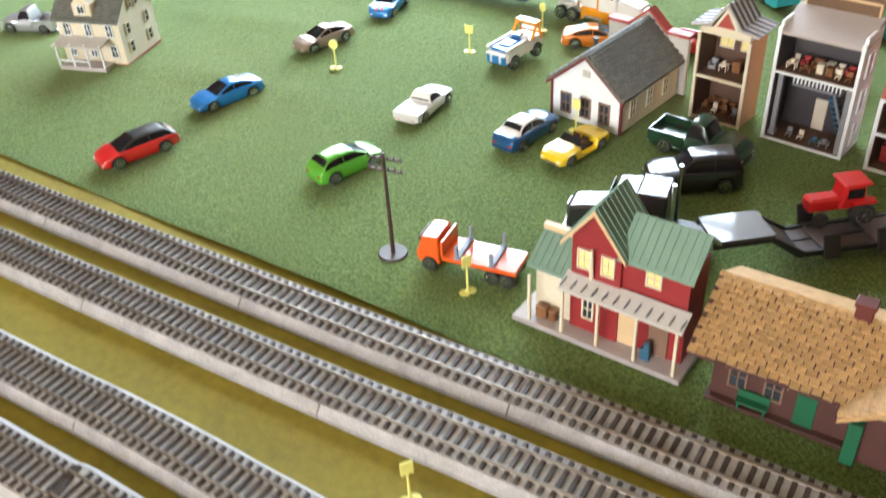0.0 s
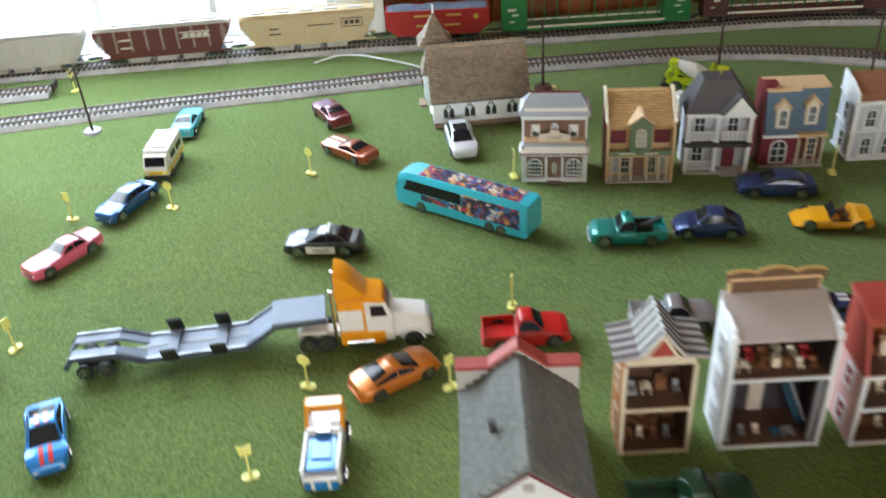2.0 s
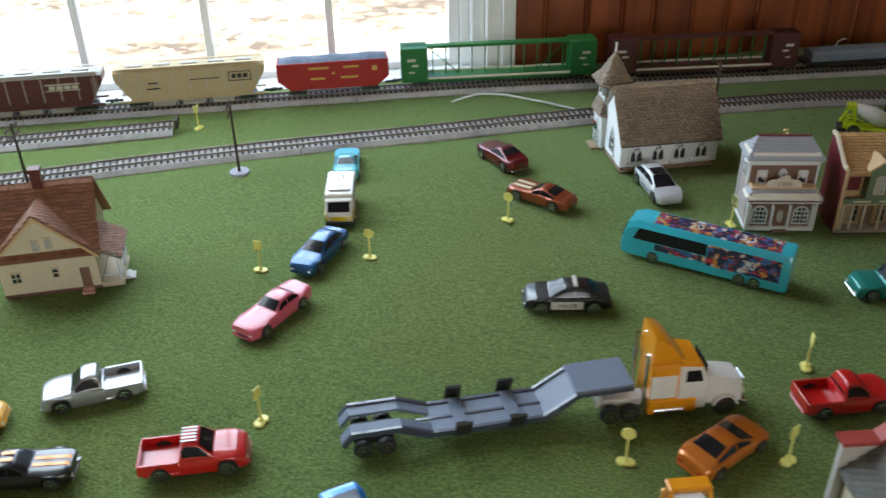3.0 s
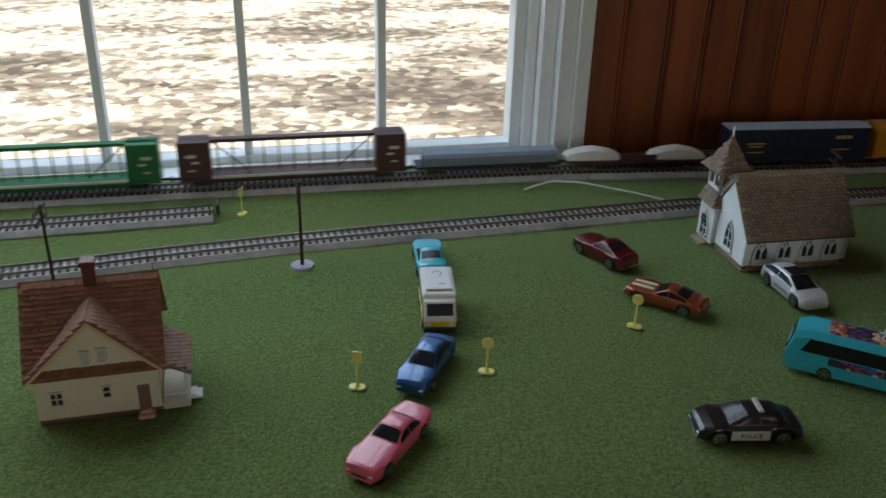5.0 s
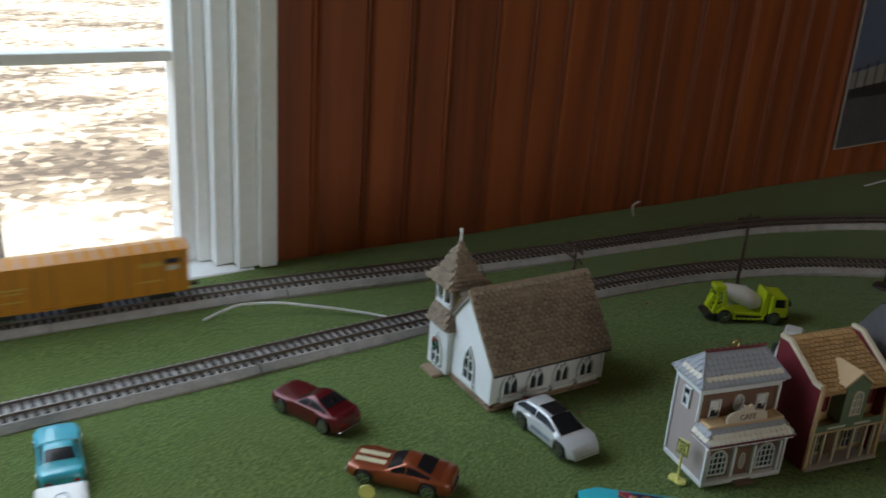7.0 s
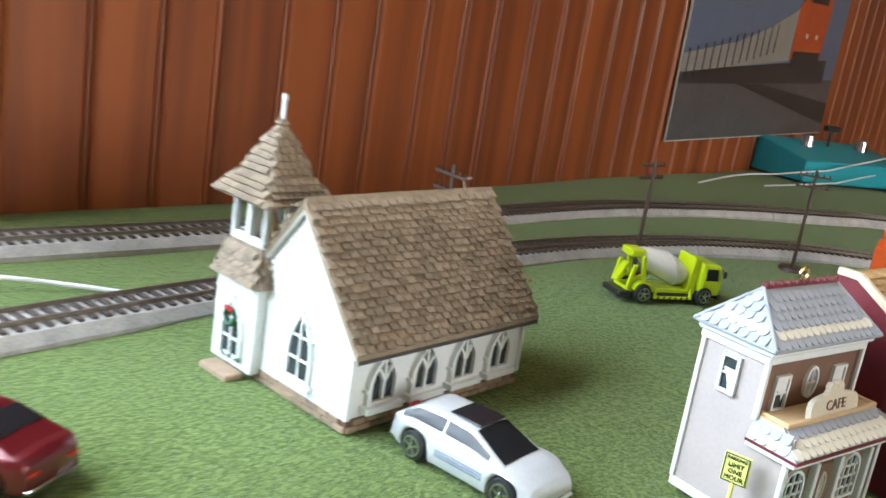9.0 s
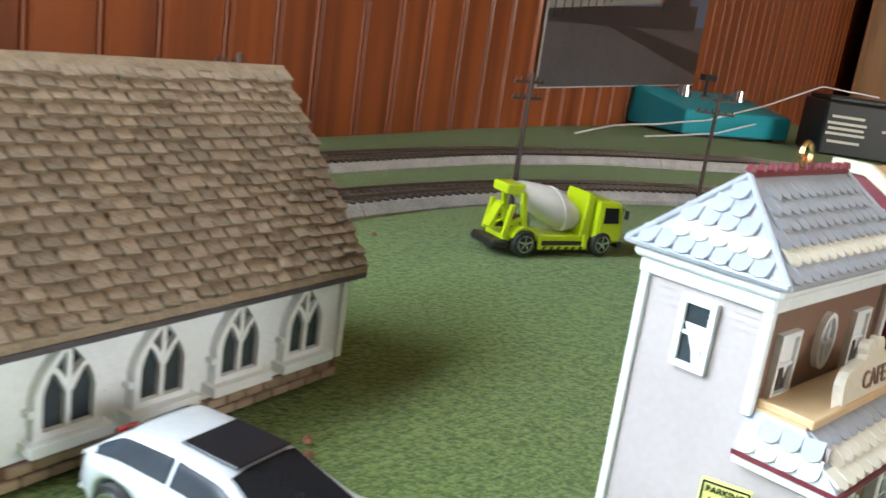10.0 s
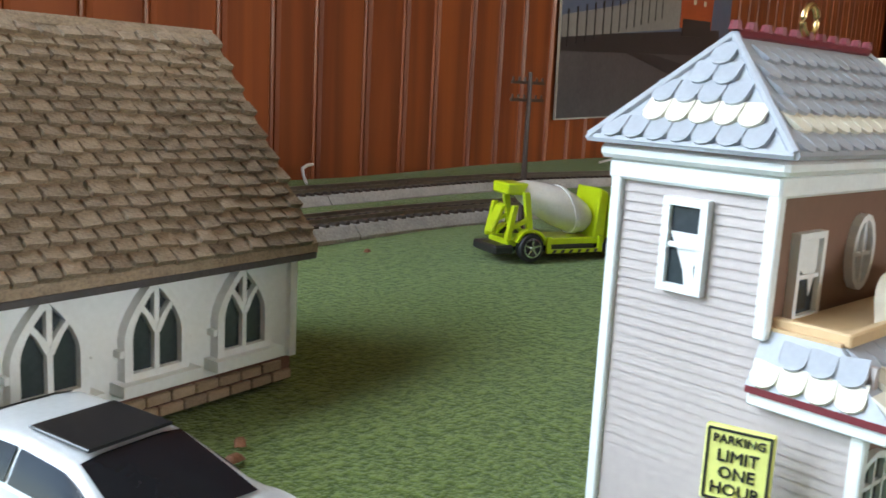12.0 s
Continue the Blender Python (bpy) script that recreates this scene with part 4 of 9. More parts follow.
wc = car("sports_sedan", -0.304, 1.243, -88, P_PEARL, "silver-white toy sports sedan with black roof panel", "hatch", 0.076, 0.032, 0.0218, wheel=0.0066)
part("sunroof", Build().box(-0.004, 0, 0.02455, 0.016, 0.0165, 0.0006), TINT, wc, "black roof panel", 0.0002)
for s in (-1, 1):
    for z in (0.0078, 0.0090, 0.0102):
        part("side_stripe", Build().box(0.001, s * 0.01625, z, 0.024, 0.0006, 0.0004), SLATE, wc)
part("rear_badge", Build().box(-0.0375, 0, 0.0158, 0.002, 0.006, 0.0012), LAMP_RED, wc, "red centre tail light", 0.0004)
car("beetle_car", -0.080, 1.003, 168, P_NAVY, "navy rounded toy car on a tow hook", "beetle", 0.070, 0.030, 0.025, z=0.0)
car("sedan", 0.016, 1.066, 168, P_NAVY, "dark grey-blue toy sedan", "sedan", 0.080, 0.031, 0.022)
car("open_racer", 0.044, 0.995, 168, P_GOLD, "golden yellow open toy racing car", "racer", 0.076, 0.032, 0.019, wheel=0.0062)
car("sedan", 0.157, 0.986, 170, P_MAROON, "dark red toy sedan", "sedan", 0.080, 0.031, 0.022)
car("pickup_truck", -0.888, 0.992, -172, P_SILVER, "silver toy pickup truck", "pickup", 0.080, 0.031, 0.025, wheel=0.0064)
rp = car("pickup_truck", -0.800, 0.898, -1, P_RED, "red toy pickup truck with striped roof", "pickup", 0.080, 0.032, 0.026, wheel=0.0066)
for y in (-0.0072, -0.0036, 0.0, 0.0036, 0.0072):
    part("roof_stripe", shared("roof_stripe", lambda: Build().box(0, 0, 0, 0.0115, 0.0014, 0.0003)), P_WHITE, rp, "white roof stripe", at=pose(-0.0008, y, 0.02935))
car("muscle_car", -0.925, 0.905, -3, P_BLACK, "black toy car with orange and blue stripes", "muscle", 0.076, 0.031, 0.020, stripe=P_ORANGE)
car("coupe", -0.99, 0.972, 0, P_GOLD, "golden yellow toy car", "coupe", 0.074, 0.03, 0.020)
car("sedan", 0.07, 0.845, 165, P_RED, "red toy car behind the shops", "sedan", 0.074, 0.03, 0.021)


# ---- signs and poles ----
def sign(x, y, shape, turn, label="small yellow plastic road sign on a round base"):
    t = thing("road_sign", pose(x, y, 0, 0, 0, turn), label, "sign", "yellow road signs")
    part("base", shared("sign_base", lambda: Build().tube((-0.0028, 0, -0.0014), (-0.0028, 0, 0.0005), 0.0046, 0.0041, 14).tube((0.0028, 0, -0.0014), (0.0028, 0, 0.0004), 0.0046, 0.0041, 14).tube((0, 0, 0.0008), (0, 0, 0.0022), 0.0026, 0.0014, 10), 0, 40), YELLOW_SIGN, t)
    part("post", shared("sign_post", lambda: Build().tube((0, 0, 0.0008), (0, 0, 0.024), 0.0010, 0.0009, 8), 0, 40), YELLOW_SIGN, t)
    if shape == "round":
        b = lambda: Build().tube((0, -0.0006, 0.0275), (0, 0.0006, 0.0275), 0.0055, n=18)
    elif shape == "octagon":
        b = lambda: Build().tube((0, -0.0006, 0.0275), (0, 0.0006, 0.0275), 0.0056, n=8)
    elif shape == "arch":
        b = lambda: Build().prism([(-0.0045, 0.022), (0.0045, 0.022), (0.0055, 0.033), (0.002, 0.031), (-0.002, 0.031), (-0.0055, 0.033)], -0.0006, 0.0006)
    else:
        b = lambda: Build().box(0, 0, 0.0285, 0.008, 0.0012, 0.0105)
    part("panel", shared(("panel", shape), b, 0.0002), YELLOW_SIGN, t)
    return t


for x, y, sh, a in ((-0.487, 1.213, "round", -38), (-0.482, 0.841, "round", -20), (-0.643, 1.165, "octagon", -22), (-0.632, 0.638, "round", 20), (-0.523, 0.747, "arch", 10), (-0.754, 1.162, "plate", -20),
                    (-0.839, 1.536, "arch", 60), (0.093, 1.094, "plate", 70), (-0.295, 0.919, "plate", 72), (-0.363, 0.820, "plate", 25), (-0.752, 0.936, "plate", 55), (-0.277, 0.383, "plate", 68), (-0.328, 0.643, "plate", 5), (-0.196, 0.205, "plate", 60)):
    sign(x, y, sh, a)


def pole(x, y, turn, base_col):
    t = thing("utility_pole", pose(x, y, 0, 0, 0, turn), "brown plastic model utility pole with two crossarms", "utility pole", "utility poles along the track")
    part("base", shared(("pole_base", base_col.name), lambda: Build().tube((0, 0, -0.001), (0, 0, 0.0022), 0.0125, 0.0115, 18), 0, 40), base_col, t)
    part("shaft", shared("pole_shaft", lambda: Build().tube((0, 0, 0.001), (0, 0, 0.094), 0.0019, 0.0013, 8), 0, 40), POLE_BROWN, t)
    for z in (0.078, 0.088):
        arm = part("crossarm", shared("crossarm", lambda: Build().box(0, 0.0014, 0, 0.030, 0.0016, 0.0018), 0.0002), POLE_BROWN, t, at=pose(0, 0, z))
        for i in range(6):
            part("insulator", shared("insulator", lambda: Build().tube((0, 0.0014, 0.0008), (0, 0.0014, 0.0032), 0.0008, 0.0006, 6)), POLE_BROWN, arm, at=pose(-0.0135 + 0.0054 * i, 0, 0))
    return t


BASE_GREY = mat("grey_pole_base", (0.3, 0.29, 0.34), 0.5)
pole(-0.355, 0.391, 12, POLE_BROWN)
pole(-0.781, 1.388, 85, BASE_GREY)
pole(-1.018, 1.368, 80, PALE_GREY)
pole(-0.174, 1.390, 80, POLE_BROWN)
pole(0.070, 1.388, -8, POLE_BROWN)
pole(0.255, 1.325, -50, POLE_BROWN)

# ---- building pieces ----
CHURCH_WHITE = mat("white_molded_resin", (0.76, 0.79, 0.80), 0.55, 0, 0.06, 60, 0.15, 900)
SHINGLE_BROWN = mat("weathered_brown_shingle", (0.27, 0.205, 0.145), 0.7, 0, 0.45, 160, 0.8, 900, 0, 0.36)
SHINGLE_GREY = mat("grey_shingle", (0.155, 0.158, 0.14), 0.75, 0, 0.3, 150, 0.6, 800, 0, 0.4)
SHINGLE_TAN = mat("tan_shingle", (0.46, 0.28, 0.12), 0.7, 0, 0.4, 150, 0.6, 800, 0, 0.3)
SHINGLE_RUST = mat("rust_brown_shingle", (0.24, 0.10, 0.05), 0.65, 0, 0.3, 150, 0.5, 800, 0, 0.5)
# SCALLOP's blue share is window sky light put into the grey.
SCALLOP = mat("grey_scallop_shingle", (0.345, 0.365, 0.405), 0.45, 0, 0.08, 120, 0, 900, 0, 0.15)
SCALLOP_CREAM = mat("cream_scallop_shingle", (0.72, 0.68, 0.57), 0.45, 0, 0.06, 120, 0, 900, 0, 0.15)
BRICK_TAN = mat("tan_foundation_brick", (0.36, 0.26, 0.18), 0.8, 0, 0.25, 150, 0.4, 900, 0, 0.6)
MORTAR = mat("dark_mortar", (0.16, 0.08, 0.06), 0.9, 0, 0.2, 90)
TAUPE = mat("taupe_siding_paint", (0.40, 0.345, 0.325), 0.5, 0, 0.06, 60)
BROWN_WALL = mat("brown_wall_paint", (0.2, 0.115, 0.08), 0.5, 0, 0.08, 60)
DARK_PANE = mat("dark_window_pane", (0.035, 0.045, 0.055), 0.12, 0, 0.2, 70, 0, 900, 0.4)
PALE_PANE = mat("milky_window_pane", (0.42, 0.44, 0.45), 0.2, 0, 0.15, 70, 0, 900, 0.3)
MAROON = mat("maroon_trim_paint", (0.16, 0.02, 0.03), 0.45)
BRASS = mat("brass_ring", (0.75, 0.55, 0.25), 0.25, 1.0, 0.1, 90)
TAN_TRIM = mat("tan_trim_paint", (0.62, 0.43, 0.24), 0.5, 0, 0.06, 60)
CREAM_WALL = mat("cream_house_paint", (0.66, 0.58, 0.43), 0.55, 0, 0.07, 40, 0.1, 700)
SAND_WALL = mat("sand_yellow_house_paint", (0.58, 0.42, 0.2), 0.55, 0, 0.08, 50)
SAGE = mat("sage_green_paint", (0.14, 0.2, 0.12), 0.55, 0, 0.08, 50)
BRICK_RED = mat("dark_red_brick_paint", (0.17, 0.02, 0.03), 0.5, 0, 0.15, 90)
SLATE_BLUE = mat("slate_blue_mansard", (0.07, 0.13, 0.19), 0.55, 0, 0.2, 120, 0.3, 800, 0, 0.3)
CHARCOAL = mat("charcoal_roof", (0.06, 0.055, 0.058), 0.6, 0, 0.2, 120, 0.4, 700)
GREY_WALL = mat("pale_blue_grey_paint", (0.5, 0.53, 0.58), 0.5, 0, 0.06, 60)
ROSE = mat("rose_pink_paint", (0.62, 0.36, 0.33), 0.5, 0, 0.08, 60)
ROOF_RED = mat("brick_red_roof_paint", (0.36, 0.055, 0.04), 0.55, 0, 0.12, 90, 0.15, 700)
BARN_RED = mat("barn_red_paint", (0.26, 0.018, 0.02), 0.5, 0, 0.12, 70, 0.1, 700)
MINT = mat("mint_green_roof", (0.17, 0.27, 0.21), 0.5, 0, 0.12, 70)
PLATFORM = mat("grey_platform_plastic", (0.42, 0.38, 0.36), 0.6, 0, 0.12, 60, 0.2, 700)
DARK_BROWN = mat("dark_brown_station_wall", (0.075, 0.028, 0.022), 0.55, 0, 0.15, 60)
DOOR_GREEN = mat("green_door_paint", (0.012, 0.10, 0.045), 0.45)
# Room brown and grey are darkened to carry the open rooms' shade.
ROOM_BROWN = mat("dark_brown_room", (0.11, 0.055, 0.035), 0.6, 0, 0.15, 60)
ROOM_GREY = mat("dark_grey_room", (0.055, 0.045, 0.05), 0.55, 0, 0.15, 60)
ROOM_ORANGE = mat("orange_room_paint", (0.46, 0.17, 0.06), 0.55, 0, 0.1, 60)
ROOM_GREEN = mat("green_room_paint", (0.06, 0.09, 0.075), 0.55, 0, 0.1, 60)
FURN_WOOD = mat("toy_furniture_wood", (0.2, 0.085, 0.035), 0.45, 0, 0.2, 90)
FURN_RED = mat("toy_furniture_red", (0.35, 0.03, 0.035), 0.5, 0, 0.1, 90)
FURN_CREAM = mat("toy_furniture_cream", (0.68, 0.6, 0.48), 0.5, 0, 0.1, 90)
FURN_BLUE = mat("toy_furniture_blue", (0.03, 0.1, 0.17), 0.5, 0, 0.1, 90)
FURN_GREY = mat("toy_furniture_grey", (0.25, 0.25, 0.27), 0.5, 0, 0.1, 90)
HOT_WINDOW = mat("yellow_window_film", (0.8, 0.66, 0.25), 0.4, 0, 0.05, 90)

rng = random.Random(7)


def building(name, x, y, turn, label, category="toy house"):
    return thing(name, pose(x, y, 0, 0, 0, turn), label, category, "buildings of the layout")


def siding(x0, x1, z0, z1, y, step, depth=0.0006):
    """Lapped boards facing -y, one moulded sheet."""
    n = max(1, round((z1 - z0) / step))
    prof = []
    for i in range(n):
        prof += [(y - depth, z0 + (z1 - z0) * i / n), (y - 0.0001, z0 + (z1 - z0) * (i + 0.98) / n)]
    return Build().prism(prof + [(y + 0.001, z1), (y + 0.001, z0)], x0, x1, "x")


def arch(w, h, kind, n=7):
    """Outline of an opening in (x, z), standing on z = 0."""
    if kind == "square":
        return [(-w / 2, 0), (w / 2, 0), (w / 2, h), (-w / 2, h)]
    if kind == "oval":
        return [(w / 2 * math.cos(6.28319 * i / 16), h / 2 + h / 2 * math.sin(6.28319 * i / 16)) for i in range(16)]
    if kind == "round":
        s = h - w / 2
        return [(-w / 2, 0), (w / 2, 0)] + [(w / 2 * math.cos(math.pi * i / 8), s + w / 2 * math.sin(math.pi * i / 8)) for i in range(9)]
    s = h * 0.42
    pts = [(-w / 2, 0), (w / 2, 0)]
    for i in range(n + 1):
        q = i / n
        pts.append((w / 2 * (1 - q ** 1.7), s + (h - s) * q))
    for i in range(n - 1, -1, -1):
        q = i / n
        pts.append((-w / 2 * (1 - q ** 1.7), s + (h - s) * q))
    return pts


def window(parent, m, w, h, frame_mat, pane_mat=None, kind="square", bar=0.0011, cross=(1, 1), deep=0.0014, sill=False, tracery=False):
    key = ("window", w, h, kind, bar, cross, sill, tracery)

    def make():
        b = Build()
        o = arch(w, h, kind)
        cx, cz = 0, h / 2
        inner = [(u * (1 - 2 * bar / w), cz + (z - cz) * (1 - 2 * bar / h)) for u, z in o]
        n = len(o)
        v = [(u, -deep, z) for u, z in o] + [(u, -deep, z) for u, z in inner] + [(u, 0.0004, z) for u, z in o] + [(u, 0.0004, z) for u, z in inner]
        f = []
        for i in range(n):
            j = (i + 1) % n
            f += [(i, j, n + j, n + i), (2 * n + j, 2 * n + i, 3 * n + i, 3 * n + j), (j, i, 2 * n + i, 2 * n + j), (n + i, n + j, 3 * n + j, 3 * n + i)]
        b.add(v, f)
        t = bar * 0.62
        for i in range(cross[0]):
            b.box(-w / 2 + w * (i + 1) / (cross[0] + 1), -deep * 0.45, h * 0.49, t, deep * 0.8, h * 0.92)
        for i in range(cross[1]):
            b.box(0, -deep * 0.4, h * (i + 1) / (cross[1] + 1) * (0.95 if kind != "square" else 1), w * 0.94, deep * 0.7, t)
        if tracery:
            for s in (-1, 1):
                leg = [(-t * 0.6, h * 0.45), (t * 0.6, h * 0.45), (t * 0.6 + s * w * 0.12, h * 0.62), (t * 0.6 + s * w * 0.24, h * 0.73), (-t * 0.6 + s * w * 0.24, h * 0.73), (-t * 0.6 + s * w * 0.12, h * 0.62)]
                b.prism(leg, -deep * (0.92 + 0.02 * s), -deep * 0.1)
        if sill:
            b.box(0, -deep * 0.8, -bar * 0.4, w * 1.22, deep * 2.4, bar * 1.3)
            if tracery:
                b.box(-w * 0.51, -deep * 0.3, h * 0.30, w * 0.10, deep * 1.2, bar * 0.8).box(w * 0.51, -deep * 0.3, h * 0.30, w * 0.10, deep * 1.2, bar * 0.8)
        return b
    ob = part("window", shared(key, make).copy(), frame_mat, parent, at=m)

    def pane():
        return Build().prism(arch(w * 0.94, h * 0.96, kind), -deep * 0.28, 0.0002)
    part("pane", shared(("pane", w, h, kind, deep), pane).copy(), pane_mat or DARK_PANE, ob, at=pose(0, 0, h * 0.02))
    return ob


def shingle_mesh(w, h, style="flat"):
    def make():
        b = Build()
        if style == "flat":
            b.add([(-w * 0.48, 0, 0.0001), (w * 0.48, 0, 0.0001), (w * 0.48, h * 1.3, 0.0001), (-w * 0.48, h * 1.3, 0.0001), (-w * 0.45, 0.0003, 0.0021), (w * 0.45, 0.0002, 0.0018), (w * 0.47, h * 1.3, 0.0003), (-w * 0.47, h * 1.3, 0.0003)],
                  [(3, 2, 1, 0), (4, 5, 6, 7), (0, 1, 5, 4), (2, 3, 7, 6), (1, 2, 6, 5), (3, 0, 4, 7)])
        else:
            n = 6
            edge = [(w * 0.48 * math.cos(math.pi + math.pi * i / n), h * 0.45 + h * 0.45 * math.sin(math.pi + math.pi * i / n)) for i in range(n + 1)] + [(w * 0.48, h * 1.25), (-w * 0.48, h * 1.25)]
            b.add([(u, v, 0.0001) for u, v in edge] + [(u, v, 0.0010 if k < n + 1 else 0.0003) for k, (u, v) in enumerate(edge)],
                  [tuple(range(len(edge)))[::-1], tuple(range(len(edge), 2 * len(edge)))] + [(i, (i + 1) % len(edge), len(edge) + (i + 1) % len(edge), len(edge) + i) for i in range(len(edge))])
        return b
    return shared(("shingle", w, h, style), make)


def shingle_slope(roof, m, width, length, sw, sh, material, limit=300, taper=0.0, style="flat", alt=None, alt_rows=(), jitter=1.0, gap=1.0):
    """Shingles in rows on a slope: m puts x along the eave and y up the slope. taper: by how much the slope narrows to its top, on each side."""
    me = shingle_mesh(sw * gap, sh * (1 + gap) / 2, style)
    base = [v.co.copy() for v in me.vertices]
    faces = [tuple(p.vertices) for p in me.polygons]
    rest = Build()
    rows, made = max(1, int(length / sh)), 0
    for r in range(rows):
        half = width / 2 - taper * (r + 0.4) / rows
        n = int(2 * half / sw)
        for i in range(n):
            u = -n * sw / 2 + (i + 0.5 + (0.25 if r % 2 else -0.25) * (1 if n > 2 else 0)) * sw
            u = max(-half + sw * 0.4, min(half - sw * 0.4, u))
            k = m @ pose(u, r * sh + rng.uniform(-0.08, 0.08) * sh * jitter, rng.uniform(0, 0.0003) * jitter, rng.uniform(-2, 2) * jitter, rng.uniform(-2, 2) * jitter, rng.uniform(-2.5, 2.5) * jitter)
            mt = alt if alt and r in alt_rows else material
            if made < limit:
                data = me if mt is material else SHARED.setdefault((me.name, mt.name), me.copy())
                if data is not me and data.materials[:] != [mt]:
                    data.materials.clear()
                    data.materials.append(mt)
                part("shingle", data, mt, roof, at=k)
                made += 1
            else:
                rest.add(base, faces, k)
    if rest.v:
        tagged(part("shingles", rest, material, roof), kind="stuff")


def slope_pose(p0, p1, x_axis):
    """x along the eave, y from p0 up to p1."""
    y = (Vector(p1) - Vector(p0)).normalized()
    x = Vector(x_axis).normalized()
    z = x.cross(y)
    m = Matrix((x, y, z)).transposed().to_4x4()
    return Matrix.Translation(p0) @ m


# ---- church ----
def church():
    t = building("church", -0.2715, 1.3345, -1, "white model church with brown shingle roof and belfry tower", "toy church")
    a, d, ze, zr = 0.0585, 0.0395, 0.0415, 0.0935
    part("foundation", Build().span(-a, a, -d, d, 0, 0.0068), MORTAR, t)
    brick = shared("brick", lambda: Build().box(0, 0, 0, 0.0068, 0.0016, 0.0026), 0.0003)
    for r in range(2):
        for i in range(16):
            x = -a + 0.0037 + 0.0073 * i + (0.0036 if r else 0)
            if x < a - 0.002:
                part("brick", brick, BRICK_TAN, t, at=pose(x, -d - 0.0004, 0.0018 + r * 0.0032))
        for i in range(11):
            y = -d + 0.0037 + 0.0073 * i + (0.0036 if r else 0)
            if y < d - 0.003:
                part("brick", brick, BRICK_TAN, t, at=pose(-a - 0.0004, y, 0.0018 + r * 0.0032, 0, 0, 90))
    walls = part("wall", siding(-a, a, 0.0068, ze, -d + 0.0006, 0.0032, 0.0004), CHURCH_WHITE, t)
    part("wall", Build().span(-a + 0.0012, a - 0.0012, -d + 0.0012, d, 0.0068, ze - 0.0005), CHURCH_WHITE, t)
    for s in (-1, 1):
        x = s * (a - 0.0006)
        part("gable", Build().prism([(-d, 0.0068), (d, 0.0068), (d, ze), (0, zr - 0.002), (-d, ze)], x - 0.0008, x + 0.0008, "x"), CHURCH_WHITE, t)
        part("corner_board", Build().box(s * a, -d, (0.0068 + ze) / 2, 0.0024, 0.0022, ze - 0.0068), CHURCH_WHITE, t)
    west = Build()
    for i in range(24):
        z = 0.0085 + 0.0033 * i
        half = d if z < ze else d * (zr - 0.003 - z) / (zr - 0.003 - ze)
        if half > 0.002:
            west.prism([(-a - 0.0012, z - 0.0016), (-a, z - 0.0016), (-a, z + 0.0016)], -half, half, "y")
    tagged(part("clapboard", west, CHURCH_WHITE, t), kind="stuff")
    for i in range(4):
        window(t, pose(-0.0405 + 0.0268 * i, -d, 0.0115), 0.0180, 0.0245, CHURCH_WHITE, DARK_PANE, "gothic", 0.0022, (1, 0), 0.0026, True, True)
    window(t, pose(-a - 0.0008, -0.006, 0.012, 0, 0, -90), 0.0175, 0.0335, CHURCH_WHITE, DARK_PANE, "gothic", 0.0016, (1, 2), 0.0016, True)
    # roof
    ov, ridge = 0.0055, 0.0945
    e_y, e_z = -d - ov, ze - 0.0025
    slope = math.hypot(ridge - e_z, e_y)
    for s in (-1, 1):
        roof = part("roof", Build().prism([(s * 0.0, ridge), (s * -e_y, e_z), (s * -e_y, e_z - 0.0028), (s * 0.0, ridge - 0.0034)], -a - 0.0035, a + 0.0045, "x"), SHINGLE_BROWN, t)
        m = slope_pose((0, s * -e_y, e_z), (0, 0, ridge), (-s, 0, 0))
        shingle_slope(roof, m, 2 * a + 0.008, slope, 0.0056, 0.00385, SHINGLE_BROWN, 300 if s < 0 else 0, jitter=1.9, gap=0.95)
        part("bargeboard", Build().prism([(0, ridge - 0.003), (s * -e_y, e_z - 0.0026), (s * -e_y, e_z - 0.0046), (0, ridge - 0.006)], -a - 0.003, -a - 0.0012, "x"), PALE_GREY, t)
        part("gutter", Build().box(0.0005, s * -e_y, e_z - 0.0032, 2 * a + 0.006, 0.0012, 0.0016), CHARCOAL, t)
    part("ridge_cap", Build().prism([(-0.002, ridge - 0.0012), (0.002, ridge - 0.0012), (0, ridge + 0.0014)], -a - 0.003, a + 0.004, "x"), SHINGLE_BROWN, t)
    # tower
    cx, cy, h = -0.0485, 0.0385, 0.0160
    tw = part("tower", Build().span(cx - h, cx + h, cy - h, cy + h, 0.004, 0.05), CHURCH_WHITE, t, "white bell tower with shingled sides")
    part("step", Build().span(cx - h - 0.010, cx - h, cy - 0.011, cy + 0.011, 0, 0.0035), BRICK_TAN, t, "tan stone doorstep", 0.0006)
    window(tw, pose(cx - h - 0.0002, cy, 0.008, 0, 0, -90), 0.017, 0.031, CHURCH_WHITE, DARK_PANE, "gothic", 0.0016, (1, 2), 0.0018)
    wreath = [(cx - h - 0.0028, cy + 0.0038 * math.cos(q), 0.0285 + 0.0038 * math.sin(q)) for q in np.linspace(0, 6.2832, 15)]
    part("wreath", Build().wire(wreath, 0.0012), DOOR_GREEN, tw, "green wreath with a red bow")
    part("bow", Build().prism([(-0.0025, -0.0012), (0.0, 0.0003), (0.0025, -0.0012), (0.0025, 0.0016), (0, 0.0006), (-0.0025, 0.0016)], -0.0006, 0.0006, "y"), P_RED, tw, at=pose(cx - h - 0.004, cy, 0.0325, 0, 0, -90))
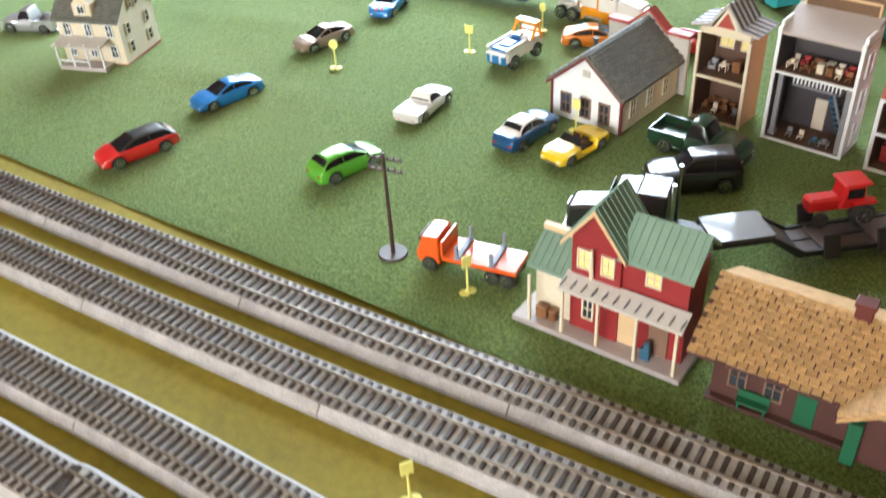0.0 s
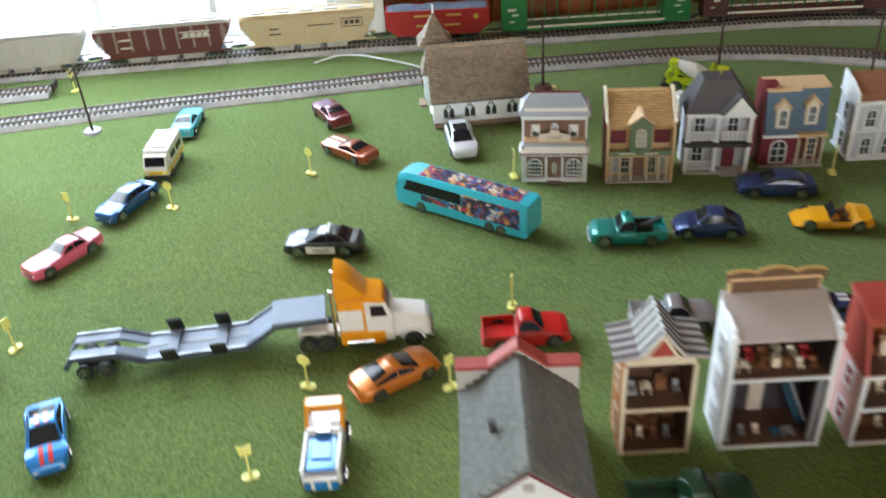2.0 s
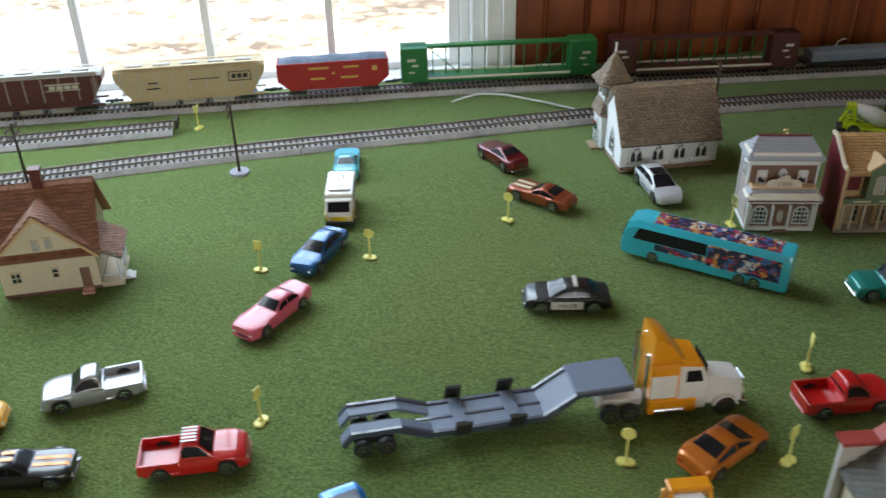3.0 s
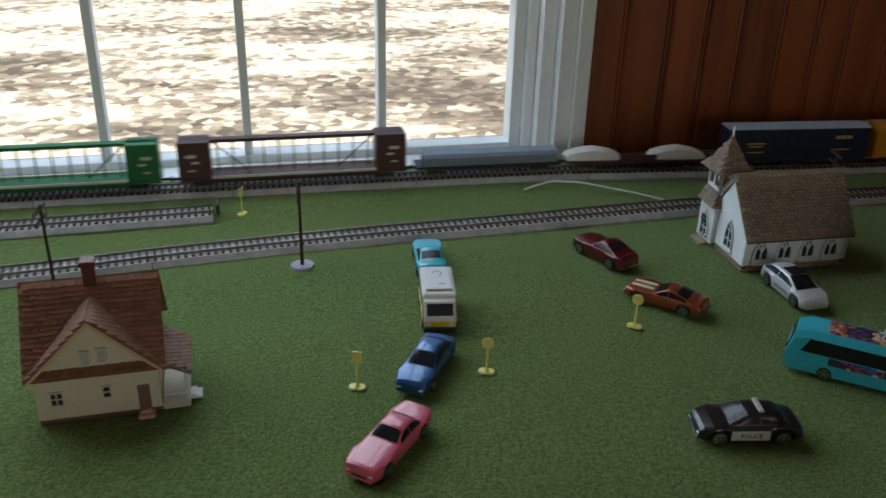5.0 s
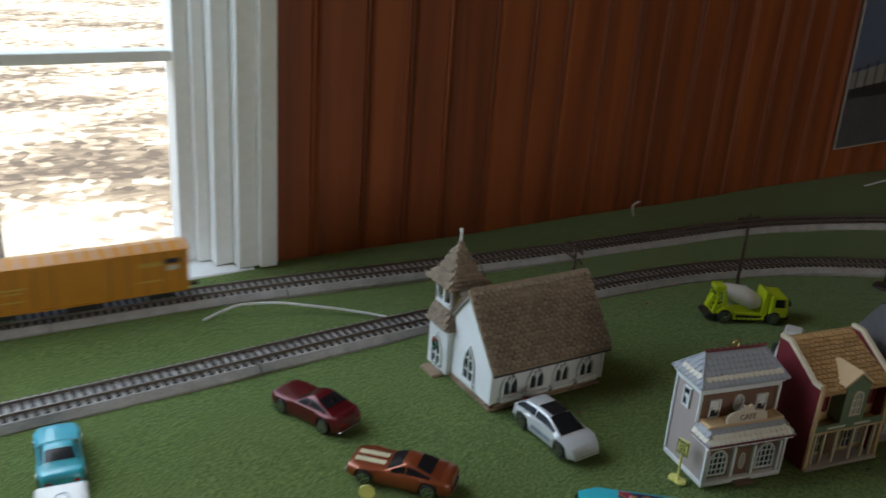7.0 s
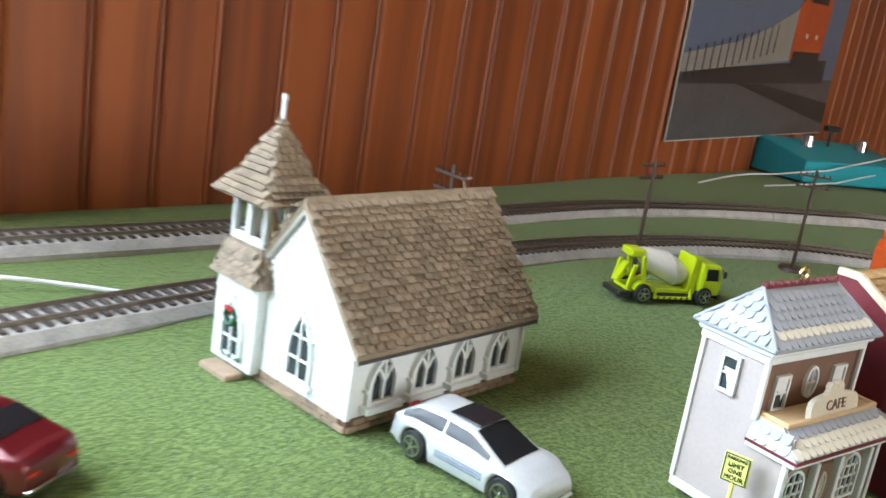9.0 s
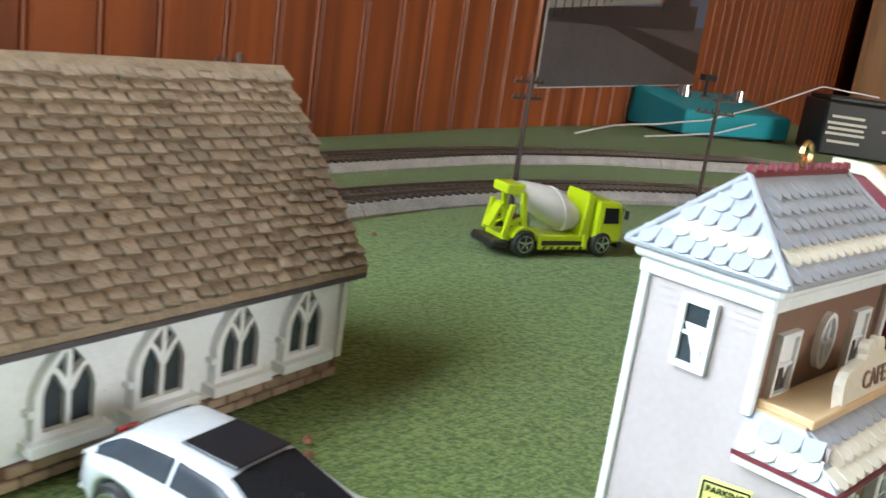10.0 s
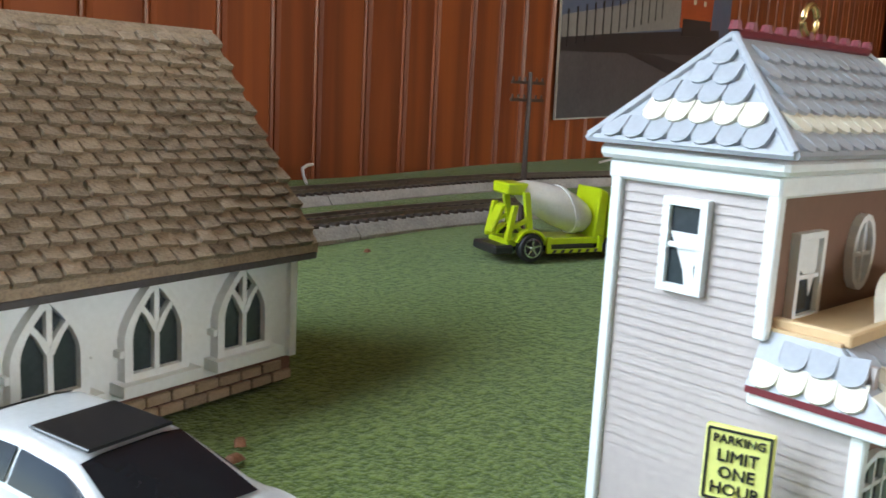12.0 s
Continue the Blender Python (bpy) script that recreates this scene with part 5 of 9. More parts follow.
    for k in range(3):
        part("garland", shared("garland", lambda: Build().box(0, 0, 0, 0.004, 0.0015, 0.0014).box(0.001, -0.0004, 0.0012, 0.0026, 0.0012, 0.0012), 0.0004), DOOR_GREEN, tw, at=pose(cx - h - 0.0015, cy - 0.007 + 0.006 * k, 0.0085, 0, 20 * k, -90))
    z0, z1, wide = 0.0465, 0.0645, h + 0.0025
    for q in range(4):
        rot = pose(cx, cy, 0, 0, 0, 90 * q)
        sk = part("skirt", Build().rings([[(-wide, -wide, z0), (wide, -wide, z0), (wide, -wide + 0.002, z0), (-wide, -wide + 0.002, z0)], [(-h + 0.002, -h + 0.002, z1), (h - 0.002, -h + 0.002, z1), (h - 0.002, -h + 0.004, z1), (-h + 0.002, -h + 0.004, z1)]]), SHINGLE_BROWN, tw, at=rot)
        shingle_slope(sk, slope_pose((0, -wide, z0), (0, -h + 0.002, z1), (1, 0, 0)), 2 * wide, z1 - z0, 0.0042, 0.0032, SHINGLE_BROWN, 45, 0.0045)
        for s in (-1, 0, 1):
            part("belfry_post", shared("belfry_post", lambda: Build().box(0, 0, 0, 0.0036, 0.0036, 0.023), 0.0005), CHURCH_WHITE if s else CHURCH_WHITE, tw, at=rot @ pose(s * (h - 0.0042), -h + 0.0042, 0.0755))
        part("belfry_rail", Build().box(0, -h + 0.004, 0.066, 2 * h - 0.006, 0.003, 0.004).box(0, -h + 0.004, 0.0868, 2 * h - 0.005, 0.0034, 0.0034), CHURCH_WHITE, tw, bevel=0.0004, at=rot)
        w2, zb, zt = h + 0.0050, 0.086, 0.122
        sp = part("spire", Build().add([(-w2, -w2, zb), (w2, -w2, zb), (w2 * 0.55, -w2 * 0.55, zb + 0.012), (-w2 * 0.55, -w2 * 0.55, zb + 0.012), (0, 0, zt), (0, 0, zb)], [(0, 1, 2, 3), (3, 2, 4), (0, 5, 1)]), SHINGLE_BROWN, tw, at=rot)
        shingle_slope(sp, slope_pose((0, -w2, zb), (0, -w2 * 0.55, zb + 0.012), (1, 0, 0)), 2 * w2, 0.0145, 0.0042, 0.0034, SHINGLE_BROWN, 60, w2 * 0.4)
        shingle_slope(sp, slope_pose((0, -w2 * 0.55, zb + 0.012), (0, 0, zt), (1, 0, 0)), 2 * w2 * 0.58, 0.0285, 0.0040, 0.0034, SHINGLE_BROWN, 60, w2 * 0.5)
    part("bell", Build().tube((cx, cy, 0.066), (cx, cy, 0.074), 0.0055, 0.003, 12).tube((cx, cy, 0.074), (cx, cy, 0.08), 0.003, 0.001, 12), BRASS, tw, smooth=40)
    part("finial", Build().tube((cx, cy, 0.118), (cx, cy, 0.1315), 0.0014, 0.001, 8).tube((cx, cy, 0.1315), (cx, cy, 0.134), 0.0016, 0.0012, 8), CHURCH_WHITE, tw)


church()


# ---- cafe ----
def cafe():
    t = building("cafe_house", -0.2115, 1.1335, -12, "taupe toy cafe with grey scalloped roof, hung as an ornament", "toy cafe")
    a, yb, yf = 0.035, 0.050, 0.0185
    z_aw, ze = 0.0412, 0.0715
    part("base", Build().span(-a - 0.001, a + 0.001, -0.0005, yb, 0, 0.004), CHURCH_WHITE, t, bevel=0.0005)
    part("wall", Build().span(-a + 0.0012, a - 0.0012, yf + 0.0012, yb - 0.001, 0.002, ze), BROWN_WALL, t)
    part("wall", Build().span(-a + 0.0012, a - 0.0012, 0.004, yf + 0.001, 0.002, z_aw), BROWN_WALL, t)
    for s in (-1, 1):
        turn = pose(0, 0, 0, 0, 0, -90) if s < 0 else pose(0, 0, 0, 0, 0, 90)
        lo, hi = (-yb, 0.0) if s < 0 else (0.0, yb)
        part("side_wall", siding(lo + (0 if s > 0 else 0), hi, 0.004, z_aw + 0.004, -a + 0.0005, 0.0018, 0.0005), TAUPE, t, at=turn)
        lo2, hi2 = (-yb, -yf) if s < 0 else (yf, yb)
        part("side_wall", siding(lo2, hi2, z_aw + 0.004, ze, -a + 0.0005, 0.0018, 0.0005), TAUPE, t, at=turn)
        for y, z0, z1 in ((yf, z_aw + 0.004, ze), (yb - 0.0008, 0.004, ze), (0.0008, 0.004, z_aw)):
            part("corner_trim", Build().box(s * a, y, (z0 + z1) / 2, 0.0022, 0.0022, z1 - z0), CHURCH_WHITE, t, bevel=0.0003)
        # Openings without glass: dark panes put the unlit inside into colour.
        window(t, pose(s * (a + 0.0002), 0.034, 0.050, 0, 0, 90 * s), 0.0088, 0.0165, CHURCH_WHITE, DARK_PANE, "square", 0.0014, (0, 1), 0.0014)
        part("curtain", Build().prism([(-0.0030, 0.0105), (0.0032, 0.0105), (0.0034, 0.0072), (0.0022, 0.0048), (0.0026, 0.0014), (0.0008, 0.0012), (0.0002, 0.0040), (-0.0014, 0.0078)], -0.0006, -0.0001), CHURCH_WHITE, t, "white gathered curtain", at=pose(s * (a + 0.0002), 0.034, 0.050, 0, 0, 90 * s))
    # upper front
    for x in (-0.021, 0.021):
        window(t, pose(x, yf + 0.001, 0.0465), 0.0100, 0.0155, CHURCH_WHITE, DARK_PANE, "square", 0.0012, (0, 1), 0.0014)
        part("curtain", Build().prism([(-0.0036, 0.0140), (0.0036, 0.0140), (0.0038, 0.0088), (0.0020, 0.0040), (0.0010, 0.0070), (-0.0030, 0.0095)], -0.0006, -0.0001), CHURCH_WHITE, t, "white gathered curtain", at=pose(x, yf + 0.001, 0.0465))
    window(t, pose(0, yf + 0.001, 0.0495), 0.0095, 0.0145, CHURCH_WHITE, GREY_WALL, "oval", 0.0012, (1, 1), 0.0014)
    part("frieze", Build().span(-a - 0.0012, a + 0.0012, yf - 0.0012, yb + 0.001, ze - 0.0032, ze + 0.0005), CHURCH_WHITE, t, bevel=0.0005)
    part("cornice", Build().span(-a - 0.0028, a + 0.0028, yf - 0.0028, yb + 0.0024, ze + 0.0005, ze + 0.0032), CHURCH_WHITE, t, bevel=0.0008)
    part("cornice_line", Build().span(-a - 0.0036, a + 0.0036, yf - 0.0036, yb + 0.0032, ze + 0.0032, ze + 0.0040), MAROON, t)
    # hipped roof with scallops
    ex, y0, y1, zb, zr = a + 0.0042, yf - 0.0042, yb + 0.0036, ze + 0.0040, 0.0945
    ym, rx = (y0 + y1) / 2, 0.0265
    roof = part("roof", Build().add([(-ex, y0, zb), (ex, y0, zb), (ex, y1, zb), (-ex, y1, zb), (-rx, ym, zr), (rx, ym, zr)], [(0, 1, 5, 4), (1, 2, 5), (2, 3, 4, 5), (3, 0, 4), (3, 2, 1, 0)]), SCALLOP, t)
    sl = math.hypot(ym - y0, zr - zb)
    sw, sh = 0.0046, 0.0040
    for s in (-1, 1):
        shingle_slope(roof, slope_pose((0, y0 if s < 0 else y1, zb), (0, ym, zr), (-s, 0, 0)), 2 * ex - 0.003, sl, sw, sh, SCALLOP, 110, ex - rx, "scallop", SCALLOP_CREAM, (1,), 0.25)
        shingle_slope(roof, slope_pose((s * ex, ym, zb), (s * rx, ym, zr), (0, s, 0)), y1 - y0 - 0.002, math.hypot(ex - rx, zr - zb), sw, sh, SCALLOP, 40, (y1 - y0) / 2 - 0.002, "scallop", SCALLOP_CREAM, (1,), 0.25)
        for y in (y0, y1):
            part("hip_rib", Build().tube((s * ex, y, zb + 0.0002), (s * rx, ym, zr), 0.0009, 0.0008, 8), SCALLOP, t, smooth=40)
    part("eave_edge", Build().wire([(-ex, y0, zb), (ex, y0, zb), (ex, y1, zb), (-ex, y1, zb), (-ex, y0, zb)], 0.0008), SCALLOP, t)
    part("ridge", Build().box(0, ym, zr + 0.0003, 2 * rx, 0.0022, 0.0016), MAROON, t, bevel=0.0004)
    for i in range(11):
        part("ridge_bead", shared("ridge_bead", lambda: Build().tube((0, 0, 0), (0, 0, 0.0016), 0.0013, 0.0009, 8), 0, 40), MAROON, t, at=pose(-rx + 2 * rx * i / 10, ym, zr + 0.0008))
    part("hanging_ring", Build().wire([(0.0028 * math.cos(q), ym, zr + 0.0046 + 0.0028 * math.sin(q)) for q in np.linspace(-1.4, 4.4, 18)], 0.0007, 8), BRASS, t, "brass hanging loop", smooth=60)
    # awning roof with its own scallops, balcony and sign
    ax = a + 0.0035
    za, zt = z_aw - 0.003, z_aw + 0.0055
    aw = part("awning", Build().add([(-ax, -0.0045, za), (ax, -0.0045, za), (ax - 0.0045, 0.006, zt), (-ax + 0.0045, 0.006, zt), (-ax, yf, za), (ax, yf, za), (ax - 0.0045, yf, zt), (-ax + 0.0045, yf, zt)],
                                    [(0, 1, 2, 3), (1, 5, 6, 2), (4, 0, 3, 7), (3, 2, 6, 7), (4, 5, 1, 0), (5, 4, 7, 6)]), SCALLOP, t)
    shingle_slope(aw, slope_pose((0, -0.0045, za), (0, 0.006, zt), (1, 0, 0)), 2 * ax - 0.002, 0.0128, sw, 0.0040, SCALLOP, 70, 0.0042, "scallop", SCALLOP_CREAM, (0, 1), 0.25)
    for s in (-1, 1):
        shingle_slope(aw, slope_pose((s * ax, 0.0075, za), (s * (ax - 0.0045), 0.0100, zt), (0, s, 0)), 0.021, 0.0096, 0.0046, 0.0040, SCALLOP, 20, 0.003, "scallop", SCALLOP_CREAM, (0,), 0.25)
    part("awning_edge", Build().span(-ax, ax, -0.0052, yf, za - 0.0012, za), MAROON, t)
    part("awning_fascia", Build().span(-ax + 0.0008, ax - 0.0008, -0.004, yf, za - 0.0035, za - 0.0012), CHURCH_WHITE, t, bevel=0.0003)
    part("balcony_floor", Build().span(-a + 0.001, a - 0.001, 0.006, yf, zt, zt + 0.0006), TAN_TRIM, t)
    part("balcony_curb", Build().box(0, 0.0058, zt + 0.0010, 2 * a - 0.004, 0.0018, 0.0022).box(-a + 0.003, 0.012, zt + 0.0010, 0.0018, 0.012, 0.0022).box(a - 0.003, 0.012, zt + 0.0010, 0.0018, 0.012, 0.0022), TAN_TRIM, t, bevel=0.0003)
    prof = [(-0.0175, 0), (0.0175, 0), (0.0175, 0.004)] + [(0.0125 + 0.005 * math.cos(q), 0.004 + 0.0045 * math.sin(q)) for q in np.linspace(0.3, 1.5, 4)] + [(0.006, 0.0095)] + [(0.003 + 0.0022 * math.cos(q), 0.0115 + 0.0022 * math.sin(q)) for q in np.linspace(-0.5, 2.6, 6)] + [(0.0, 0.0112)]
    prof += [(-u, z) for u, z in prof[:2:-1][1:]] + [(-0.0175, 0.004)]
    sg = part("sign", Build().prism(prof, -0.0012, 0.0012), FURN_CREAM, t, "cream cafe sign with brown letters", at=pose(0, 0.0066, zt + 0.0010, -8, 0, 0))
    writing("CAFE", 0.0062, BROWN_WALL, sg, pose(0, -0.0014, 0.0045, 90, 0, 0))
    # shop front
    for x in (-0.0215, 0.0215):
        window(t, pose(x, 0.0042, 0.0065), 0.0165, 0.0215, CHURCH_WHITE, DARK_PANE, "round", 0.0012, (3, 3), 0.0014)
    door = part("door", Build().span(-0.0065, 0.0065, 0.003, 0.005, 0.004, 0.027), BROWN_WALL, t, bevel=0.0003)
    window(door, pose(0, 0.0032, 0.009), 0.0058, 0.0145, FURN_CREAM, PALE_PANE, "oval", 0.0007, (0, 0), 0.0008)
    for x in (-0.0325, -0.009, 0.009, 0.0325):
        part("pilaster", shared("cafe_pilaster", lambda: Build().box(0, 0.0025, 0.0165, 0.0026, 0.0034, 0.026), 0.0003), CHURCH_WHITE, t, at=pose(x, 0, 0))
    part("doorstep", Build().span(-0.008, 0.008, -0.006, 0, 0, 0.0022), BROWN_WALL, t, bevel=0.0003)


cafe()
PALE_SIGN = mat("pale_yellow_sign_plastic", (0.72, 0.72, 0.22), 0.5, 0, 0.06, 90)
ps = thing("parking_sign", pose(-0.2535, 1.1570, 0, 0, 0, -84), "yellow plastic parking limit sign beside the cafe wall", "sign", "yellow road signs")
part("base", SHARED["sign_base"], YELLOW_SIGN, ps)
part("post", SHARED["sign_post"], YELLOW_SIGN, ps)
pb = part("panel", Build().box(0, 0, 0.0275, 0.0105, 0.0013, 0.0125), PALE_SIGN, ps, bevel=0.0003)
part("panel_border", Build().box(0, -0.0007, 0.0332, 0.0095, 0.0003, 0.0004).box(0, -0.0007, 0.0218, 0.0095, 0.0003, 0.0004).box(0.0047, -0.0007, 0.0275, 0.0004, 0.0003, 0.0114).box(-0.0047, -0.0007, 0.0275, 0.0004, 0.0003, 0.0114), BLACK, ps)
for k, (words, size) in enumerate((("PARKING", 0.0019), ("LIMIT", 0.0027), ("ONE", 0.0027), ("HOUR", 0.0027))):
    writing(words, size, BLACK, ps, pose(0, -0.0008, 0.0317 - 0.0027 * k, 90, 0, 0))


# ---- the other street houses ----
def store():
    t = building("store_house", -0.1205, 1.1140, -10, "sand-coloured toy store with green gable and open porch", "toy shop")
    t.scale = (1, 1, 0.85)
    a, d = 0.036, 0.050
    part("wall", Build().span(-a, a, 0.012, d, 0.002, 0.078), SAND_WALL, t)
    for s in (-1, 1):
        part("side_wall", Build().prism([(0.001, 0.0), (d, 0.0), (d, 0.108), (d - 0.010, 0.108), (0.008, 0.085), (0.001, 0.084)], s * a - 0.0012, s * a + 0.0012, "x"), BRICK_RED if s < 0 else BRICK_RED, t)
        part("front_edge", Build().box(s * (a - 0.001), 0.0005, 0.043, 0.0035, 0.003, 0.086), TAN_TRIM, t, bevel=0.0004)
        part("parapet", Build().prism([(0.0, 0.084), (0.008, 0.0845), (d - 0.010, 0.1078), (d, 0.1078), (d, 0.112), (d - 0.011, 0.112), (0.007, 0.0885), (0.0, 0.088)], s * (a + 0.0004) - 0.0018, s * (a + 0.0004) + 0.0018, "x"), CREAM_WALL, t, bevel=0.0004)
    base = part("base", Build().span(-a, a, -0.003, d, 0, 0.003), PLATFORM, t, bevel=0.0005)
    rf = part("roof", Build().prism([(0.0, 0.0795), (d, 0.108), (d, 0.105), (0.0, 0.0765)], -a + 0.001, a - 0.001, "x"), SHINGLE_TAN, t)
    shingle_slope(rf, slope_pose((0, 0.0, 0.0795), (0, d, 0.108), (1, 0, 0)), 2 * a - 0.003, 0.056, 0.005, 0.0042, SHINGLE_TAN, 150)
    part("gable", Build().prism([(-0.0115, 0.046), (0.0115, 0.046), (0.0115, 0.083), (0, 0.0935), (-0.0115, 0.083)], -0.001, 0.03), SAGE, t, "green gabled bay")
    for s in (-1, 1):
        part("gable_trim", Build().box(0, 0, 0, 0.0185, 0.032, 0.0022, pose(s * 0.0072, 0.0145, 0.0895, 0, s * 42, 0)), TAN_TRIM, t, bevel=0.0003)
        window(t, pose(s * 0.0235, 0.0115, 0.052), 0.017, 0.022, BRICK_RED, BRICK_RED, "square", 0.0014, (0, 0), 0.0016)
    window(t, pose(0, -0.0012, 0.053), 0.011, 0.025, CREAM_WALL, PALE_PANE, "round", 0.0012, (1, 2), 0.0014)
    part("sign_board", Build().span(-a + 0.002, a - 0.002, -0.0012, 0.0008, 0.0395, 0.0465), SAGE, t, "green sign board with worn lettering", 0.0004)
    bars(t, CREAM, [(-0.014, 0.043, 0.018, 0.0022), (0.012, 0.043, 0.016, 0.0022)], -0.0014)
    part("porch_beam", Build().span(-a + 0.001, a - 0.001, -0.001, 0.012, 0.0375, 0.0395), TAN_TRIM, t)
    for x in (-0.030, -0.021, -0.0085, 0.0085, 0.021, 0.030):
        part("porch_post", shared("porch_post", lambda: Build().box(0, 0.001, 0.0205, 0.0024, 0.0024, 0.035), 0.0004), CREAM_WALL, t, at=pose(x, 0, 0))
    for x in (-0.0255, 0.0255):
        window(t, pose(x, 0.0118, 0.008), 0.008, 0.026, CREAM_WALL, PALE_PANE, "square", 0.001, (0, 1))
    for x in (-0.0145, 0.0145):
        window(t, pose(x, 0.0118, 0.006), 0.010, 0.029, CREAM_WALL, DARK_PANE, "square", 0.001, (1, 2))
    part("door", Build().span(-0.006, 0.006, 0.0105, 0.0125, 0.003, 0.032), BROWN_WALL, t, bevel=0.0003)


def victorian():
    t = building("balcony_house", -0.0335, 1.1165, -11, "white toy house with two balconies and charcoal roof", "toy house")
    a, d = 0.034, 0.045
    part("wall", Build().span(-a, a, 0.010, d, 0.0, 0.073), GREY_WALL, t)
    part("base", Build().span(-a - 0.001, a + 0.001, -0.004, d, 0, 0.004), PLATFORM, t, bevel=0.0005)
    rf = part("roof", Build().add([(-a - 0.004, -0.002, 0.073), (a + 0.004, -0.002, 0.073), (a + 0.004, d + 0.003, 0.073), (-a - 0.004, d + 0.003, 0.073), (-0.019, 0.014, 0.108), (0.014, 0.014, 0.108), (0.014, 0.036, 0.108), (-0.019, 0.036, 0.108)],
                                  [(0, 1, 5, 4), (1, 2, 6, 5), (2, 3, 7, 6), (3, 0, 4, 7), (4, 5, 6, 7), (3, 2, 1, 0)]), CHARCOAL, t, bevel=0.0008)
    part("cross_gable", Build().prism([(0.003, 0.073), (a + 0.004, 0.073), (0.0185, 0.095)], -0.006, 0.02), CHURCH_WHITE, t, "white gable over the balcony")
    for s in (-1, 1):
        part("gable_roof", Build().box(0, 0, 0, 0.029, 0.03, 0.002, pose(0.0185 + s * 0.0095, 0.007, 0.0855, 0, s * 50, 0)), CHARCOAL, t, bevel=0.0003)
    for z in (0.004, 0.040):
        part("balcony_floor", Build().span(-a - 0.002, a + 0.002, -0.004, 0.011, z + 0.030, z + 0.0335), CHARCOAL if z < 0.02 else CHURCH_WHITE, t, bevel=0.0005)
        for x in (-a + 0.001, -0.002, a - 0.001):
            part("column", shared("vict_column", lambda: Build().box(0, 0, 0.0155, 0.0042, 0.0042, 0.031).box(0, 0, 0.002, 0.0056, 0.0056, 0.003).box(0, 0, 0.029, 0.0056, 0.0056, 0.003), 0.0004), CHURCH_WHITE, t, at=pose(x, -0.0015, z))
        for x0, x1 in ((-a, -0.003), (0.0, a)):
            if z < 0.02 and x0 >= 0:
                continue
            part("rail", Build().span(x0 + 0.003, x1 - 0.002, -0.0025, -0.001, z + 0.0115, z + 0.0132).span(x0 + 0.003, x1 - 0.002, -0.0025, -0.001, z + 0.002, z + 0.0032), CHURCH_WHITE, t)
            for i in range(6):
                part("baluster", shared("baluster", lambda: Build().box(0, 0, 0.0072, 0.002, 0.0014, 0.010)), CHURCH_WHITE, t, at=pose(x0 + 0.0055 + (x1 - x0 - 0.010) * i / 5, -0.0018, z))
        window(t, pose(-0.019, 0.010, z + 0.006), 0.013, 0.020, CHURCH_WHITE, DARK_PANE, "square", 0.0013, (1, 1))
        if z > 0.02:
            window(t, pose(0.0165, 0.010, z + 0.006), 0.013, 0.021, CHURCH_WHITE, DARK_PANE, "round", 0.0013, (1, 1))
    part("door", Build().span(0.0085, 0.0215, 0.0085, 0.0105, 0.004, 0.030), MAROON, t, "dark red front door", 0.0004)
    part("doorstep", Build().span(0.006, 0.024, -0.010, -0.004, 0, 0.003), PLATFORM, t, bevel=0.0004)
    part("hanging_ring", Build().wire([(0.0022 * math.cos(q), 0.022, 0.1105 + 0.0022 * math.sin(q)) for q in np.linspace(-1.4, 4.4, 14)], 0.0006, 6), BRASS, t)


